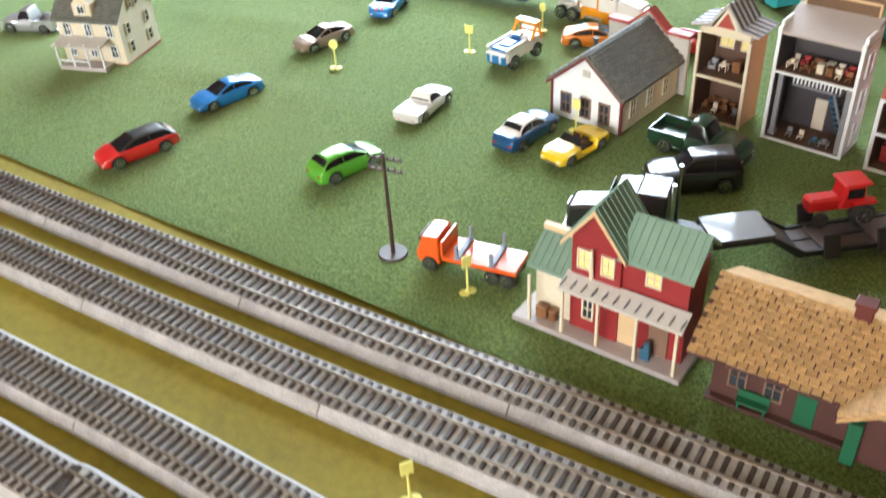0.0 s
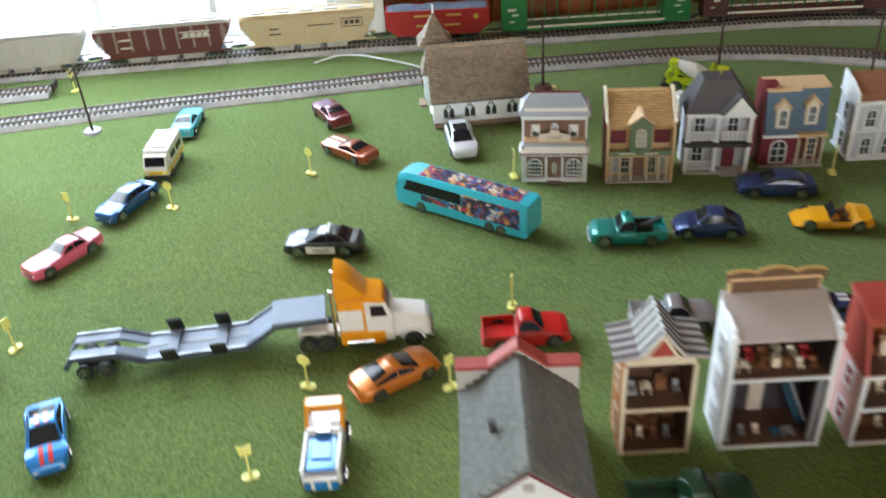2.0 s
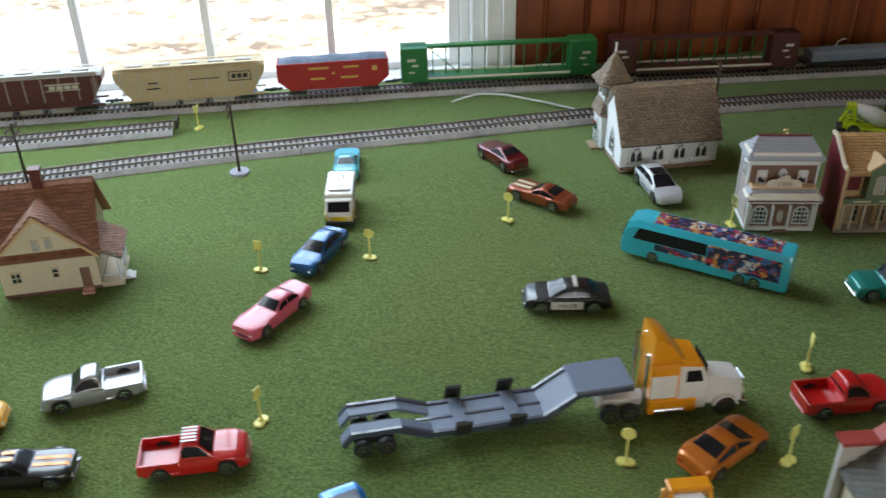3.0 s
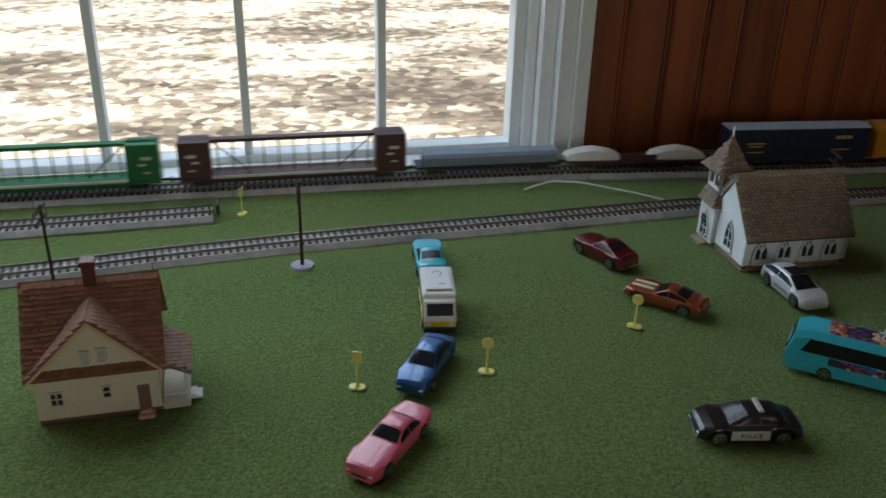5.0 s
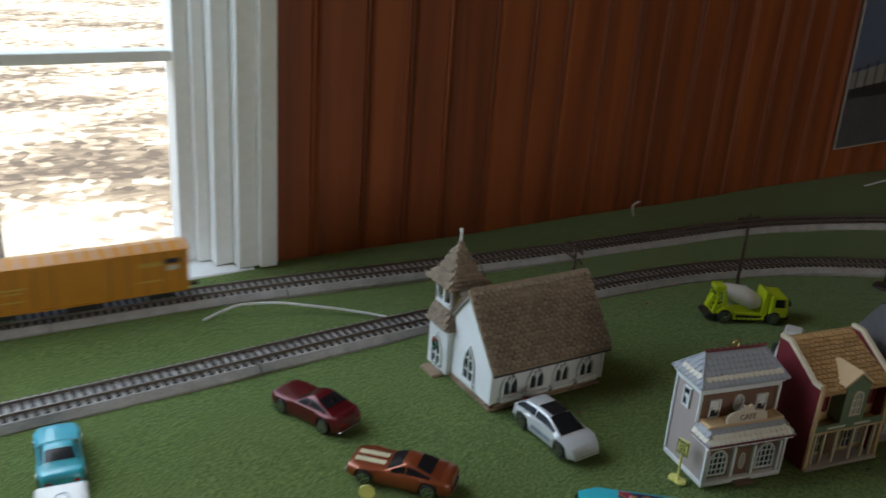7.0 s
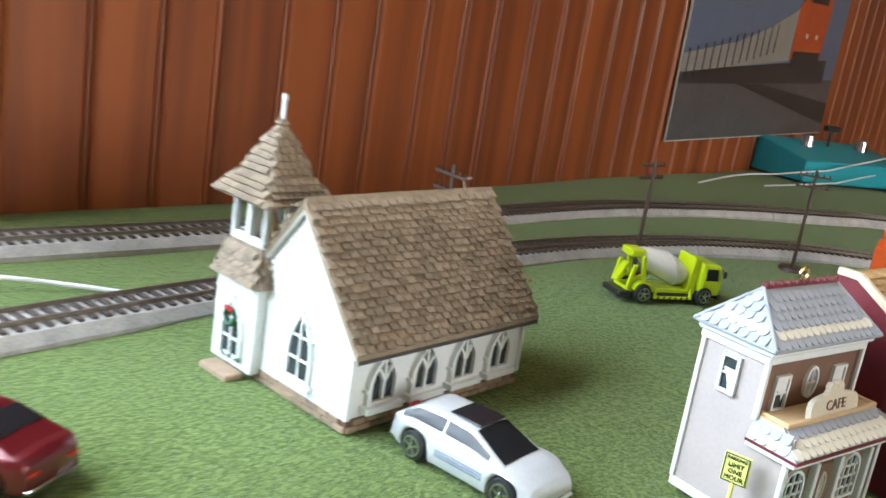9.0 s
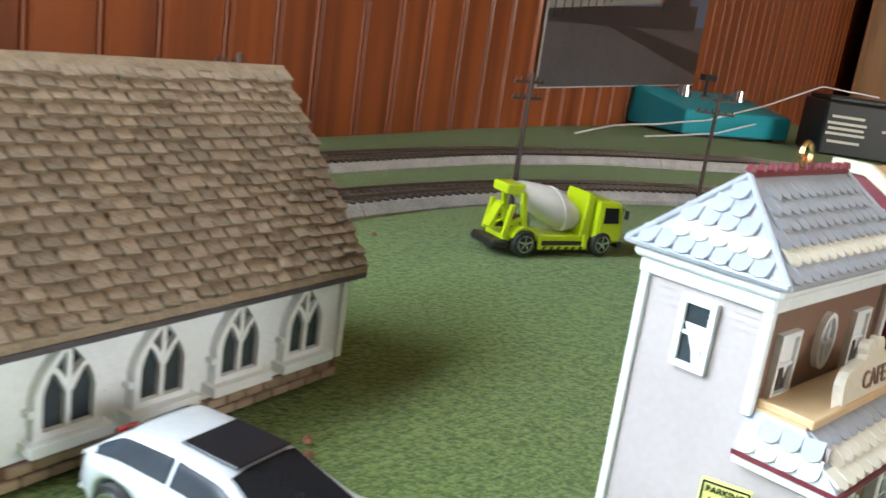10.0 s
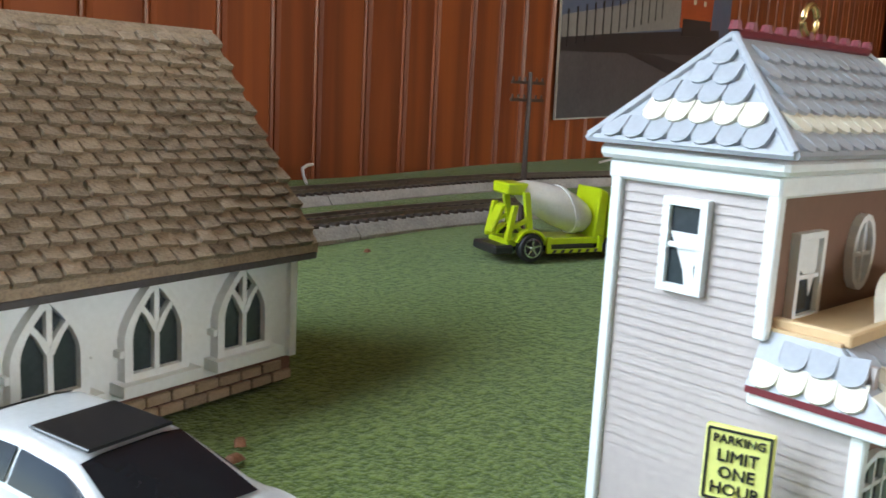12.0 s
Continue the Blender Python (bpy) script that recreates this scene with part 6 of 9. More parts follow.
def mansard():
    t = building("mansard_house", 0.0535, 1.1145, -8, "dark red brick toy house with slate blue mansard roof", "toy house")
    t.scale = (0.88, 0.95, 0.88)
    a, d = 0.0385, 0.045
    part("wall", Build().span(-a, 0.002, 0.0, d, 0.0, 0.044), BRICK_RED, t)
    part("wall", Build().span(0.002, a, 0.012, d, 0.0, 0.044), BRICK_RED, t)
    part("side_wall", Build().prism([(0.0, 0.0), (d, 0.0), (d, 0.104), (0.012, 0.104), (0.010, 0.06), (0.0, 0.046)], -a - 0.0022, -a, "x"), BRICK_RED, t)
    part("base", Build().span(-a - 0.002, a + 0.001, -0.003, d, 0, 0.0035), PLATFORM, t, bevel=0.0005)
    for x0, x1, y0 in ((-a, 0.002, -0.002), (0.002, a + 0.001, 0.006)):
        rf = part("roof", Build().prism([(y0, 0.046), (d, 0.046), (d, 0.1), (y0 + 0.012, 0.1)], x0, x1, "x"), SLATE_BLUE, t, bevel=0.0004)
        shingle_slope(rf, slope_pose(((x0 + x1) / 2, y0, 0.046), ((x0 + x1) / 2, y0 + 0.012, 0.1), (1, 0, 0)), x1 - x0 - 0.001, 0.0545, 0.0042, 0.0042, SLATE_BLUE, 90, 0, "scallop", None, (), 0.3)
        part("roof_curb", Build().span(x0 - 0.0004, x1 + 0.0004, y0 + 0.010, d, 0.0995, 0.1035), TAN_TRIM, t, bevel=0.0005)
    part("cornice", Build().span(-a - 0.002, 0.003, -0.0042, 0.004, 0.0425, 0.0465), CHURCH_WHITE, t, bevel=0.0006)
    part("cornice", Build().span(0.003, a + 0.002, -0.001, 0.012, 0.0405, 0.0445), TAN_TRIM, t, bevel=0.0006)
    for x, y in ((-0.019, 0.001), (0.019, 0.009)):
        dm = part("dormer", Build().prism([(-0.008, 0.054), (0.008, 0.054), (0.008, 0.081), (0, 0.090), (-0.008, 0.081)], y - 0.002, y + 0.015), CREAM_WALL, t, bevel=0.0004, at=pose(x, 0, 0))
        window(dm, pose(0, y - 0.002, 0.0575), 0.010, 0.024, CHURCH_WHITE, DARK_PANE, "round", 0.0013, (1, 1))
        part("dormer_roof", Build().prism([(-0.0105, 0.0795), (0, 0.0905), (0.0105, 0.0795), (0.0105, 0.082), (0, 0.0935), (-0.0105, 0.082)], y - 0.003, y + 0.016), TAN_TRIM, t, at=pose(x, 0, 0))
    window(t, pose(-0.0185, 0.0, 0.006), 0.021, 0.033, CHURCH_WHITE, DARK_PANE, "round", 0.0018, (1, 2), 0.0018)
    for x in (0.006, 0.0165, 0.028, 0.0365):
        part("porch_post", shared("mans_post", lambda: Build().box(0, 0.001, 0.0215, 0.0026, 0.0026, 0.038), 0.0004), CREAM_WALL, t, at=pose(x, 0, 0))
    window(t, pose(0.0265, 0.012, 0.008), 0.014, 0.026, CHURCH_WHITE, DARK_PANE, "square", 0.0013, (1, 2))
    part("door", Build().span(0.0075, 0.0155, 0.0105, 0.0125, 0.0035, 0.030), BROWN_WALL, t)
    part("chimney", Build().span(-a - 0.002, -a + 0.012, 0.012, 0.024, 0.09, 0.108).span(-a - 0.003, -a + 0.013, 0.011, 0.025, 0.106, 0.1095), BRICK_RED, t, bevel=0.0004)


def grey_house():
    t = building("corner_house", 0.1480, 1.1120, -6, "white and grey toy house with brown flat roof", "toy house")
    t.scale = (0.95, 0.95, 0.90)
    a, d = 0.0305, 0.048
    part("wall", Build().span(-a, a, 0.0, d, 0.0, 0.078), GREY_WALL, t)
    part("base", Build().span(-a - 0.002, a + 0.002, -0.003, d, 0, 0.004), CHURCH_WHITE, t, bevel=0.0005)
    part("roof", Build().prism([(-0.001, 0.078), (d, 0.078), (d, 0.098), (0.006, 0.086)], -a + 0.002, a - 0.002, "x"), SHINGLE_RUST, t, bevel=0.0005)
    for s in (-1, 1):
        for z in (0.004, 0.041):
            part("quoin", Build().box(s * a, 0.0, z + 0.0175, 0.0055, 0.005, 0.035).box(s * a, 0.0, z + 0.034, 0.0075, 0.007, 0.003), CHURCH_WHITE, t, bevel=0.0005)
        part("gable_parapet", Build().prism([(-0.002, 0.077), (d, 0.077), (d, 0.103), (0.02, 0.098), (0.0, 0.09)], s * a - 0.0016, s * a + 0.0016, "x"), CHURCH_WHITE, t, bevel=0.0004)
        for z in (0.007, 0.045):
            window(t, pose(s * 0.0125, 0.0, z), 0.013, 0.025, CHURCH_WHITE, DARK_PANE, "round", 0.0014, (1, 1), 0.0016, True)
            window(t, pose(s * (a + 0.0002), 0.024, z, 0, 0, 90 * s), 0.013, 0.024, CHURCH_WHITE, DARK_PANE, "square", 0.0014, (0, 1), 0.0016, True)
    part("string_course", Build().span(-a - 0.002, a + 0.002, -0.0025, d, 0.0385, 0.0415), CHURCH_WHITE, t, bevel=0.0005)
    part("cornice", Build().span(-a - 0.003, a + 0.003, -0.004, d, 0.0755, 0.0795), CHURCH_WHITE, t, bevel=0.0006)
    for x in (-0.0, ):
        part("pilaster", Build().box(x, -0.0005, 0.02, 0.004, 0.003, 0.036).box(x, -0.0005, 0.058, 0.004, 0.003, 0.034), CHURCH_WHITE, t, bevel=0.0004)
    part("chimney", Build().span(a - 0.006, a + 0.003, 0.028, 0.038, 0.08, 0.112), CHURCH_WHITE, t, bevel=0.0006)


store()
victorian()
mansard()
grey_house()


# ---- open-backed shops ----
def bits(t, x0, x1, y, z, mats, seed):
    """Moulded furniture of one little room."""
    r = random.Random(seed)
    x, k = x0 + 0.003, 0
    while x < x1 - 0.006:
        w = r.uniform(0.006, 0.012)
        w = min(w, x1 - x - 0.001)
        h = r.uniform(0.007, 0.015)
        c = x + w / 2
        mt = mats[k % len(mats)]
        kind = r.choice(("table", "cabinet", "sofa", "chair"))
        b = Build()
        if kind == "table":
            b.box(c, y, z + h * 0.6, w, 0.008, 0.0012)
            for i in (-1, 1):
                for j in (-1, 1):
                    b.box(c + i * w * 0.4, y + j * 0.003, z + h * 0.3, 0.001, 0.001, h * 0.6)
            b.tube((c, y, z + h * 0.6), (c, y, z + h * 0.6 + 0.004), 0.0016, 0.0022, 8)
        elif kind == "cabinet":
            b.box(c, y + 0.004, z + h / 2, w, 0.006, h).box(c, y + 0.004, z + h, w * 1.1, 0.007, 0.0012).box(c - w * 0.24, y + 0.0008, z + h * 0.5, w * 0.36, 0.0008, h * 0.7).box(c + w * 0.24, y + 0.0008, z + h * 0.5, w * 0.36, 0.0008, h * 0.7)
        elif kind == "sofa":
            b.box(c, y, z + 0.003, w, 0.008, 0.004).box(c, y + 0.0035, z + 0.006, w, 0.002, 0.008).box(c - w * 0.45, y, z + 0.0045, 0.0018, 0.008, 0.007).box(c + w * 0.45, y, z + 0.0045, 0.0018, 0.008, 0.007)
        else:
            b.box(c, y, z + 0.004, 0.005, 0.005, 0.001).box(c, y + 0.0022, z + 0.0075, 0.005, 0.0008, 0.006)
            for i in (-1, 1):
                for j in (-1, 1):
                    b.box(c + i * 0.002, y + j * 0.002, z + 0.002, 0.0008, 0.0008, 0.004)
        part(kind, b, mt, t, bevel=0.0003)
        x += w + r.uniform(0.001, 0.004)
        k += 1


def shell(name, x, y, turn, label, w, d, floors, top, out, edge, room):
    """Side walls, street wall and floors, open towards -y."""
    t = building(name, x, y, turn, label, "toy shop")
    a = w / 2
    for s in (-1, 1):
        part("side_wall", Build().span(s * a - 0.0011, s * a + 0.0011, 0, d, 0, top), out, t, bevel=0.0003)
        part("wall_edge", Build().box(s * a, -0.0006, top / 2, 0.0034, 0.0016, top), edge, t, bevel=0.0003)
    part("street_wall", Build().span(-a, a, d - 0.002, d, 0, top), room, t)
    for i, z in enumerate(floors):
        part("floor_slab", Build().span(-a, a, -0.0012, d - 0.002, z, z + 0.0026), edge, t, bevel=0.0004)
        # Dark cover added over the pale slab, shading the room by colour.
        part("room_floor", Build().span(-a + 0.0016, a - 0.0016, 0.0012, d - 0.0024, z + 0.0026, z + 0.0031), ROOM_BROWN, t)
    # Dark linings added over the inner walls put the room's shade into colour.
    for s in (-1, 1):
        part("room_lining", Build().span(s * (a - 0.0016) - 0.0004, s * (a - 0.0016) + 0.0004, 0.0014, d - 0.0024, 0.0032, top - 0.001), room, t)
    return t


dh = shell("narrow_shop", -0.2215, 0.7225, -5, "narrow sand toy shop with striped roof, open at the back", 0.054, 0.036, (0.0, 0.0455), 0.092, ROOM_ORANGE, CREAM_WALL, ROOM_BROWN)
bits(dh, -0.024, 0.024, 0.014, 0.003, (FURN_WOOD, FURN_CREAM, FURN_WOOD, FURN_GREY), 1)
bits(dh, -0.024, 0.024, 0.026, 0.003, (FURN_WOOD, FURN_WOOD), 2)
bits(dh, -0.024, 0.024, 0.018, 0.048, (FURN_GREY, FURN_CREAM, FURN_WOOD), 3)
for x in (-0.012, 0.011):
    window(dh, pose(x, 0.0338, 0.066), 0.016, 0.012, FURN_CREAM, HOT_WINDOW, "square", 0.0012, (1, 0))
part("gable", Build().prism([(-0.0265, 0.092), (0.0265, 0.092), (0.0265, 0.098), (0.013, 0.100), (0, 0.122), (-0.013, 0.100), (-0.0265, 0.098)], 0.0, 0.036), CREAM_WALL, dh)
part("gable_panel", Build().prism([(-0.0095, 0.101), (0.0095, 0.101), (0, 0.116)], -0.0008, 0.001), ROOF_RED, dh, "orange-red gable panel")
for s in (-1, 1):
    m = pose(s * 0.0085, 0.018, 0.1125, 0, s * 52, 0)
    g = part("roof_slope", Build().box(0, 0, 0, 0.031, 0.042, 0.0024), PALE_GREY, dh, bevel=0.0003, at=m)
    for i in range(5):
        part("roof_seam", shared("roof_seam", lambda: Build().box(0, 0, 0.0014, 0.031, 0.0036, 0.0008)), CHARCOAL, g, at=pose(0, -0.017 + 0.0085 * i, 0))
    m = pose(s * 0.0255, 0.018, 0.101, 0, s * 10, 0)
    g = part("side_roof", Build().box(0, 0, 0, 0.022, 0.042, 0.002), TAUPE, dh, bevel=0.0003, at=m)
    for i in range(5):
        part("roof_seam", shared("roof_seam_side", lambda: Build().box(0, 0, 0.0012, 0.022, 0.0034, 0.0007)), CHARCOAL, g, at=pose(0, -0.017 + 0.0085 * i, 0))
for z in (0.012, 0.055):
    window(dh, pose(-0.0282, 0.018, z, 0, 0, -90), 0.012, 0.024, CREAM_WALL, ROOM_ORANGE, "square", 0.0014, (0, 1))

dh.scale = (0.91, 1, 0.95)
SIGN_BROWN = mat("dark_brown_sign_paint", (0.13, 0.07, 0.035), 0.5, 0, 0.15, 60)
GILT = mat("gilt_trim_paint", (0.55, 0.37, 0.13), 0.35, 0.3, 0.15, 80)
dh = shell("grand_hotel", -0.1365, 0.7155, -5, "white toy hotel with brown sign board, open at the back", 0.077, 0.040, (0.0, 0.083), 0.128, CHURCH_WHITE, CHURCH_WHITE, ROOM_GREY)
part("roof", Build().prism([(-0.001, 0.128), (0.041, 0.128), (0.041, 0.148), (0.036, 0.148), (-0.001, 0.131)], -0.0395, 0.0395, "x"), TAUPE, dh, bevel=0.0005)
part("sign_board", Build().span(-0.035, 0.035, 0.037, 0.041, 0.146, 0.163), TAN_TRIM, dh, "tan sign board with gold scalloped edge", 0.0005)
part("sign_face", Build().span(-0.033, 0.033, 0.0365, 0.0375, 0.148, 0.160), SIGN_BROWN, dh)
wave = [(u, 0.1625 + 0.0055 * abs(math.cos(u * 105.0)) ** 0.6 + 0.004 * math.cos(u * 42.0)) for u in np.linspace(-0.037, 0.037, 31)]
part("crest", Build().prism([(-0.037, 0.159), (0.037, 0.159)] + wave[::-1], 0.0372, 0.0408), SIGN_BROWN, dh, "brown scalloped crest of the sign board")
part("crest_trim", Build().wire([(u, 0.0385, z + 0.0006) for u, z in wave], 0.0016), GILT, dh, "gold scalloped edge", smooth=60)
for s in (-1, 1):
    part("bracket", Build().box(s * 0.0385, 0.02, 0.136, 0.0035, 0.036, 0.012).box(s * 0.0385, 0.0, 0.132, 0.0045, 0.004, 0.008), CHURCH_WHITE, dh, bevel=0.0008)
    for z in (0.010, 0.050, 0.092):
        window(dh, pose(s * 0.0397, 0.02, z, 0, 0, 90 * s), 0.014, 0.028, CHURCH_WHITE, GREY_WALL, "square", 0.0014, (0, 1))
bits(dh, -0.034, 0.034, 0.022, 0.086, (FURN_CREAM, FURN_RED, FURN_WOOD, FURN_CREAM), 4)
bits(dh, -0.034, 0.034, 0.010, 0.086, (FURN_CREAM, FURN_WOOD), 5)
part("gallery", Build().span(-0.028, 0.020, 0.024, 0.037, 0.058, 0.0605), FURN_GREY, dh, "grey inner gallery with rail")
for i in range(13):
    part("baluster", shared("gallery_baluster", lambda: Build().box(0, 0.025, 0.066, 0.0014, 0.0014, 0.010)), CHURCH_WHITE, dh, at=pose(-0.027 + 0.0038 * i, 0, 0))
part("gallery_rail", Build().span(-0.029, 0.021, 0.0238, 0.0262, 0.070, 0.0718), FURN_GREY, dh)
for i in range(9):
    part("stair_step", shared("stair_step", lambda: Build().box(0, 0, 0, 0.006, 0.010, 0.0032), 0.0003), FURN_BLUE, dh, at=pose(0.032 - 0.0022 * i, 0.022, 0.006 + 0.0062 * i))
part("stair_rail", Build().tube((0.034, 0.016, 0.012), (0.016, 0.016, 0.064), 0.0014, n=8), FURN_GREY, dh)
# Pale panel paints the light seen through the doorway.
part("entrance", Build().span(-0.006, 0.006, 0.036, 0.038, 0.004, 0.042), FURN_CREAM, dh, "cream panel standing in for the bright doorway")
part("column", Build().box(-0.033, 0.008, 0.042, 0.005, 0.005, 0.078).box(-0.033, 0.008, 0.006, 0.007, 0.007, 0.006), FURN_GREY, dh, bevel=0.0006)
part("column", Build().box(0.0335, 0.004, 0.042, 0.005, 0.005, 0.078), FURN_GREY, dh, bevel=0.0006)
bits(dh, -0.026, 0.006, 0.012, 0.003, (FURN_GREY, FURN_CREAM, FURN_WOOD), 6)
bits(dh, 0.002, 0.026, 0.010, 0.003, (FURN_BLUE, FURN_GREY), 7)

dh.scale = (0.93, 1, 0.80)
dh = shell("red_shop", -0.042, 0.7045, -5, "rose and red toy shop with three rooms, open at the back", 0.071, 0.042, (0.0, 0.034, 0.065), 0.068, ROSE, CHURCH_WHITE, ROOM_BROWN)
for s in (-1, 1):
    part("roof_end", Build().prism([(-0.001, 0.066), (0.043, 0.066), (0.043, 0.112), (0.036, 0.116), (0.014, 0.110)], s * 0.0355 - 0.0016, s * 0.0355 + 0.0016, "x"), ROOF_RED, dh, bevel=0.0003)
    for z in (0.008, 0.042):
        window(dh, pose(s * 0.0368, 0.02, z, 0, 0, 90 * s), 0.012, 0.020, CHURCH_WHITE, FURN_RED, "square", 0.0014, (0, 1))
part("roof", Build().prism([(0.012, 0.108), (0.045, 0.118), (0.045, 0.1145), (0.012, 0.1045)], -0.039, 0.039, "x"), ROOF_RED, dh, bevel=0.0005)
part("roof_front", Build().span(-0.037, 0.037, 0.039, 0.043, 0.066, 0.115), ROOM_ORANGE, dh)
part("chimney", Build().span(0.004, 0.010, 0.034, 0.040, 0.114, 0.126), ROSE, dh, bevel=0.0005)
bits(dh, -0.033, 0.033, 0.014, 0.003, (FURN_RED, FURN_WOOD, FURN_CREAM, FURN_RED), 8)
bits(dh, -0.033, 0.033, 0.016, 0.037, (FURN_WOOD, FURN_CREAM, FURN_RED, FURN_WOOD), 9)
bits(dh, -0.033, 0.033, 0.02, 0.068, (FURN_WOOD, FURN_CREAM), 10)

dh = shell("pink_shop", 0.0515, 0.6985, -5, "white and rose toy house with red roof, open at the back", 0.056, 0.042, (0.0, 0.040), 0.086, ROSE, CREAM_WALL, ROOM_GREEN)
part("roof", Build().prism([(-0.004, 0.086), (0.046, 0.086), (0.040, 0.106), (0.006, 0.106)], -0.031, 0.031, "x"), ROOF_RED, dh, bevel=0.0008)
part("turret", Build().rings([[(-0.040 + 0.011 * math.cos(q), 0.014 + 0.011 * math.sin(q), z) for q in np.linspace(0, 5.4978, 8)] for z in (0.0, 0.075)]), CHURCH_WHITE, dh, "white eight-sided side turret")
part("turret_roof", Build().rings([[(-0.040 + r_ * math.cos(q), 0.014 + r_ * math.sin(q), z) for q in np.linspace(0, 5.4978, 8)] for r_, z in ((0.013, 0.075), (0.0005, 0.1))]), ROSE, dh)
window(dh, pose(-0.040, 0.0028, 0.012), 0.008, 0.022, CREAM_WALL, DARK_PANE, "square", 0.0011, (0, 1))
part("gable", Build().prism([(0.008, 0.094), (0.028, 0.094), (0.018, 0.119)], 0.034, 0.044), ROSE, dh, bevel=0.0004)
bits(dh, -0.026, 0.026, 0.016, 0.003, (FURN_CREAM, FURN_RED, FURN_CREAM), 11)
bits(dh, -0.026, 0.026, 0.018, 0.043, (FURN_WOOD, FURN_GREY, FURN_CREAM), 12)

dh = shell("blue_shop", 0.133, 0.699, -5, "pale blue toy house with grey roof, open at the back", 0.056, 0.042, (0.0, 0.042), 0.088, GREY_WALL, CHURCH_WHITE, ROOM_GREY)
part("roof", Build().prism([(-0.004, 0.088), (0.046, 0.088), (0.036, 0.116), (0.010, 0.116)], -0.031, 0.031, "x"), SLATE, dh, bevel=0.0008)
bits(dh, -0.026, 0.026, 0.016, 0.003, (FURN_CREAM, FURN_BLUE), 13)
for z in (0.010, 0.050):
    window(dh, pose(-0.0292, 0.02, z, 0, 0, -90), 0.014, 0.026, CHURCH_WHITE, DARK_PANE, "square", 0.0013, (0, 1))


# ---- schoolhouse ----
def school():
    t = building("schoolhouse", -0.3265, 0.659, -6, "white clapboard schoolhouse with grey shingle roof", "toy schoolhouse")
    a, d, ze, zr = 0.0395, 0.104, 0.040, 0.072
    part("wall", Build().span(-a + 0.001, a - 0.001, 0.001, d, 0, ze), CREAM_WALL, t)
    part("front_wall", Build().prism([(-a, 0), (a, 0), (a, ze), (0, zr), (-a, ze)], 0.0, 0.002), CHURCH_WHITE, t)
    part("clapboard", siding(-a, a, 0.002, ze, 0.0, 0.003, 0.0004), CHURCH_WHITE, t)
    for s in (-1, 1):
        # Sides take cream instead of the front's white: their shade put into colour.
        part("side_wall", siding(-d if s < 0 else 0.0, 0.0 if s < 0 else d, 0.002, ze, -a, 0.003, 0.0004), CREAM_WALL, t, at=pose(0, 0, 0, 0, 0, 90 * s))
        part("corner_board", Build().box(s * a, -0.0004, ze / 2, 0.0026, 0.0022, ze), MAROON, t, bevel=0.0003)
        rf = part("roof", Build().prism([(0, zr + 0.003), (s * (a + 0.0045), ze - 0.002), (s * (a + 0.0045), ze - 0.0042), (0, zr + 0.0003)], -0.005, d + 0.004), SHINGLE_GREY, t)
        L_ = math.hypot(a + 0.0045, zr + 0.005 - ze)
        shingle_slope(rf, slope_pose((s * (a + 0.0045), d / 2, ze - 0.002), (0, d / 2, zr + 0.003), (0, s, 0)), d + 0.008, L_, 0.0058, 0.0038, SHINGLE_GREY, 260)
        part("bargeboard", Build().prism([(0, zr + 0.001), (s * (a + 0.0045), ze - 0.004), (s * (a + 0.0045), ze - 0.007), (0, zr - 0.003)], -0.0048, -0.003), MAROON, t)
        for i in range(3):
            window(t, pose(s * (a + 0.0002), 0.02 + 0.03 * i, 0.012, 0, 0, 90 * s), 0.011, 0.019, CREAM_WALL, DARK_PANE, "square", 0.0013, (1, 1))
    for x in (-0.0225, 0.0, 0.0215):
        window(t, pose(x, -0.0004, 0.007), 0.0125, 0.0215, BROWN_WALL, DARK_PANE, "square", 0.0016, (1, 1), 0.0014)
    part("vent", Build().box(0, -0.0008, 0.0535, 0.0075, 0.002, 0.0062).box(0, -0.0012, 0.0535, 0.0055, 0.002, 0.001).box(0, -0.0012, 0.0515, 0.0055, 0.002, 0.001).box(0, -0.0012, 0.0555, 0.0055, 0.002, 0.001), PALE_GREY, t)
    part("vent_pipe", Build().tube((-0.0215, 0.046, 0.052), (-0.0215, 0.046, 0.0665), 0.0022, n=10).tube((-0.0215, 0.046, 0.066), (-0.0215, 0.046, 0.0685), 0.003, n=10), CHARCOAL, t, smooth=40)
    w = a + 0.0065
    part("false_front", Build().prism([(-w, 0), (w, 0), (w, 0.061), (0.022, 0.061), (0, 0.080), (-0.022, 0.061), (-w, 0.061)], d + 0.004, d + 0.009), PALE_GREY, t, "grey false front")
    for x0, x1, z0, z1 in ((-w - 0.001, -0.021, 0.062, 0.062), (-0.022, 0, 0.062, 0.081), (0, 0.022, 0.081, 0.062), (0.021, w + 0.001, 0.062, 0.062)):
        part("red_cap", Build().prism([(x0, z0 - 0.001), (x1, z1 - 0.001), (x1, z1 + 0.0022), (x0, z0 + 0.0022)], d + 0.002, d + 0.014), ROOF_RED, t)


school()


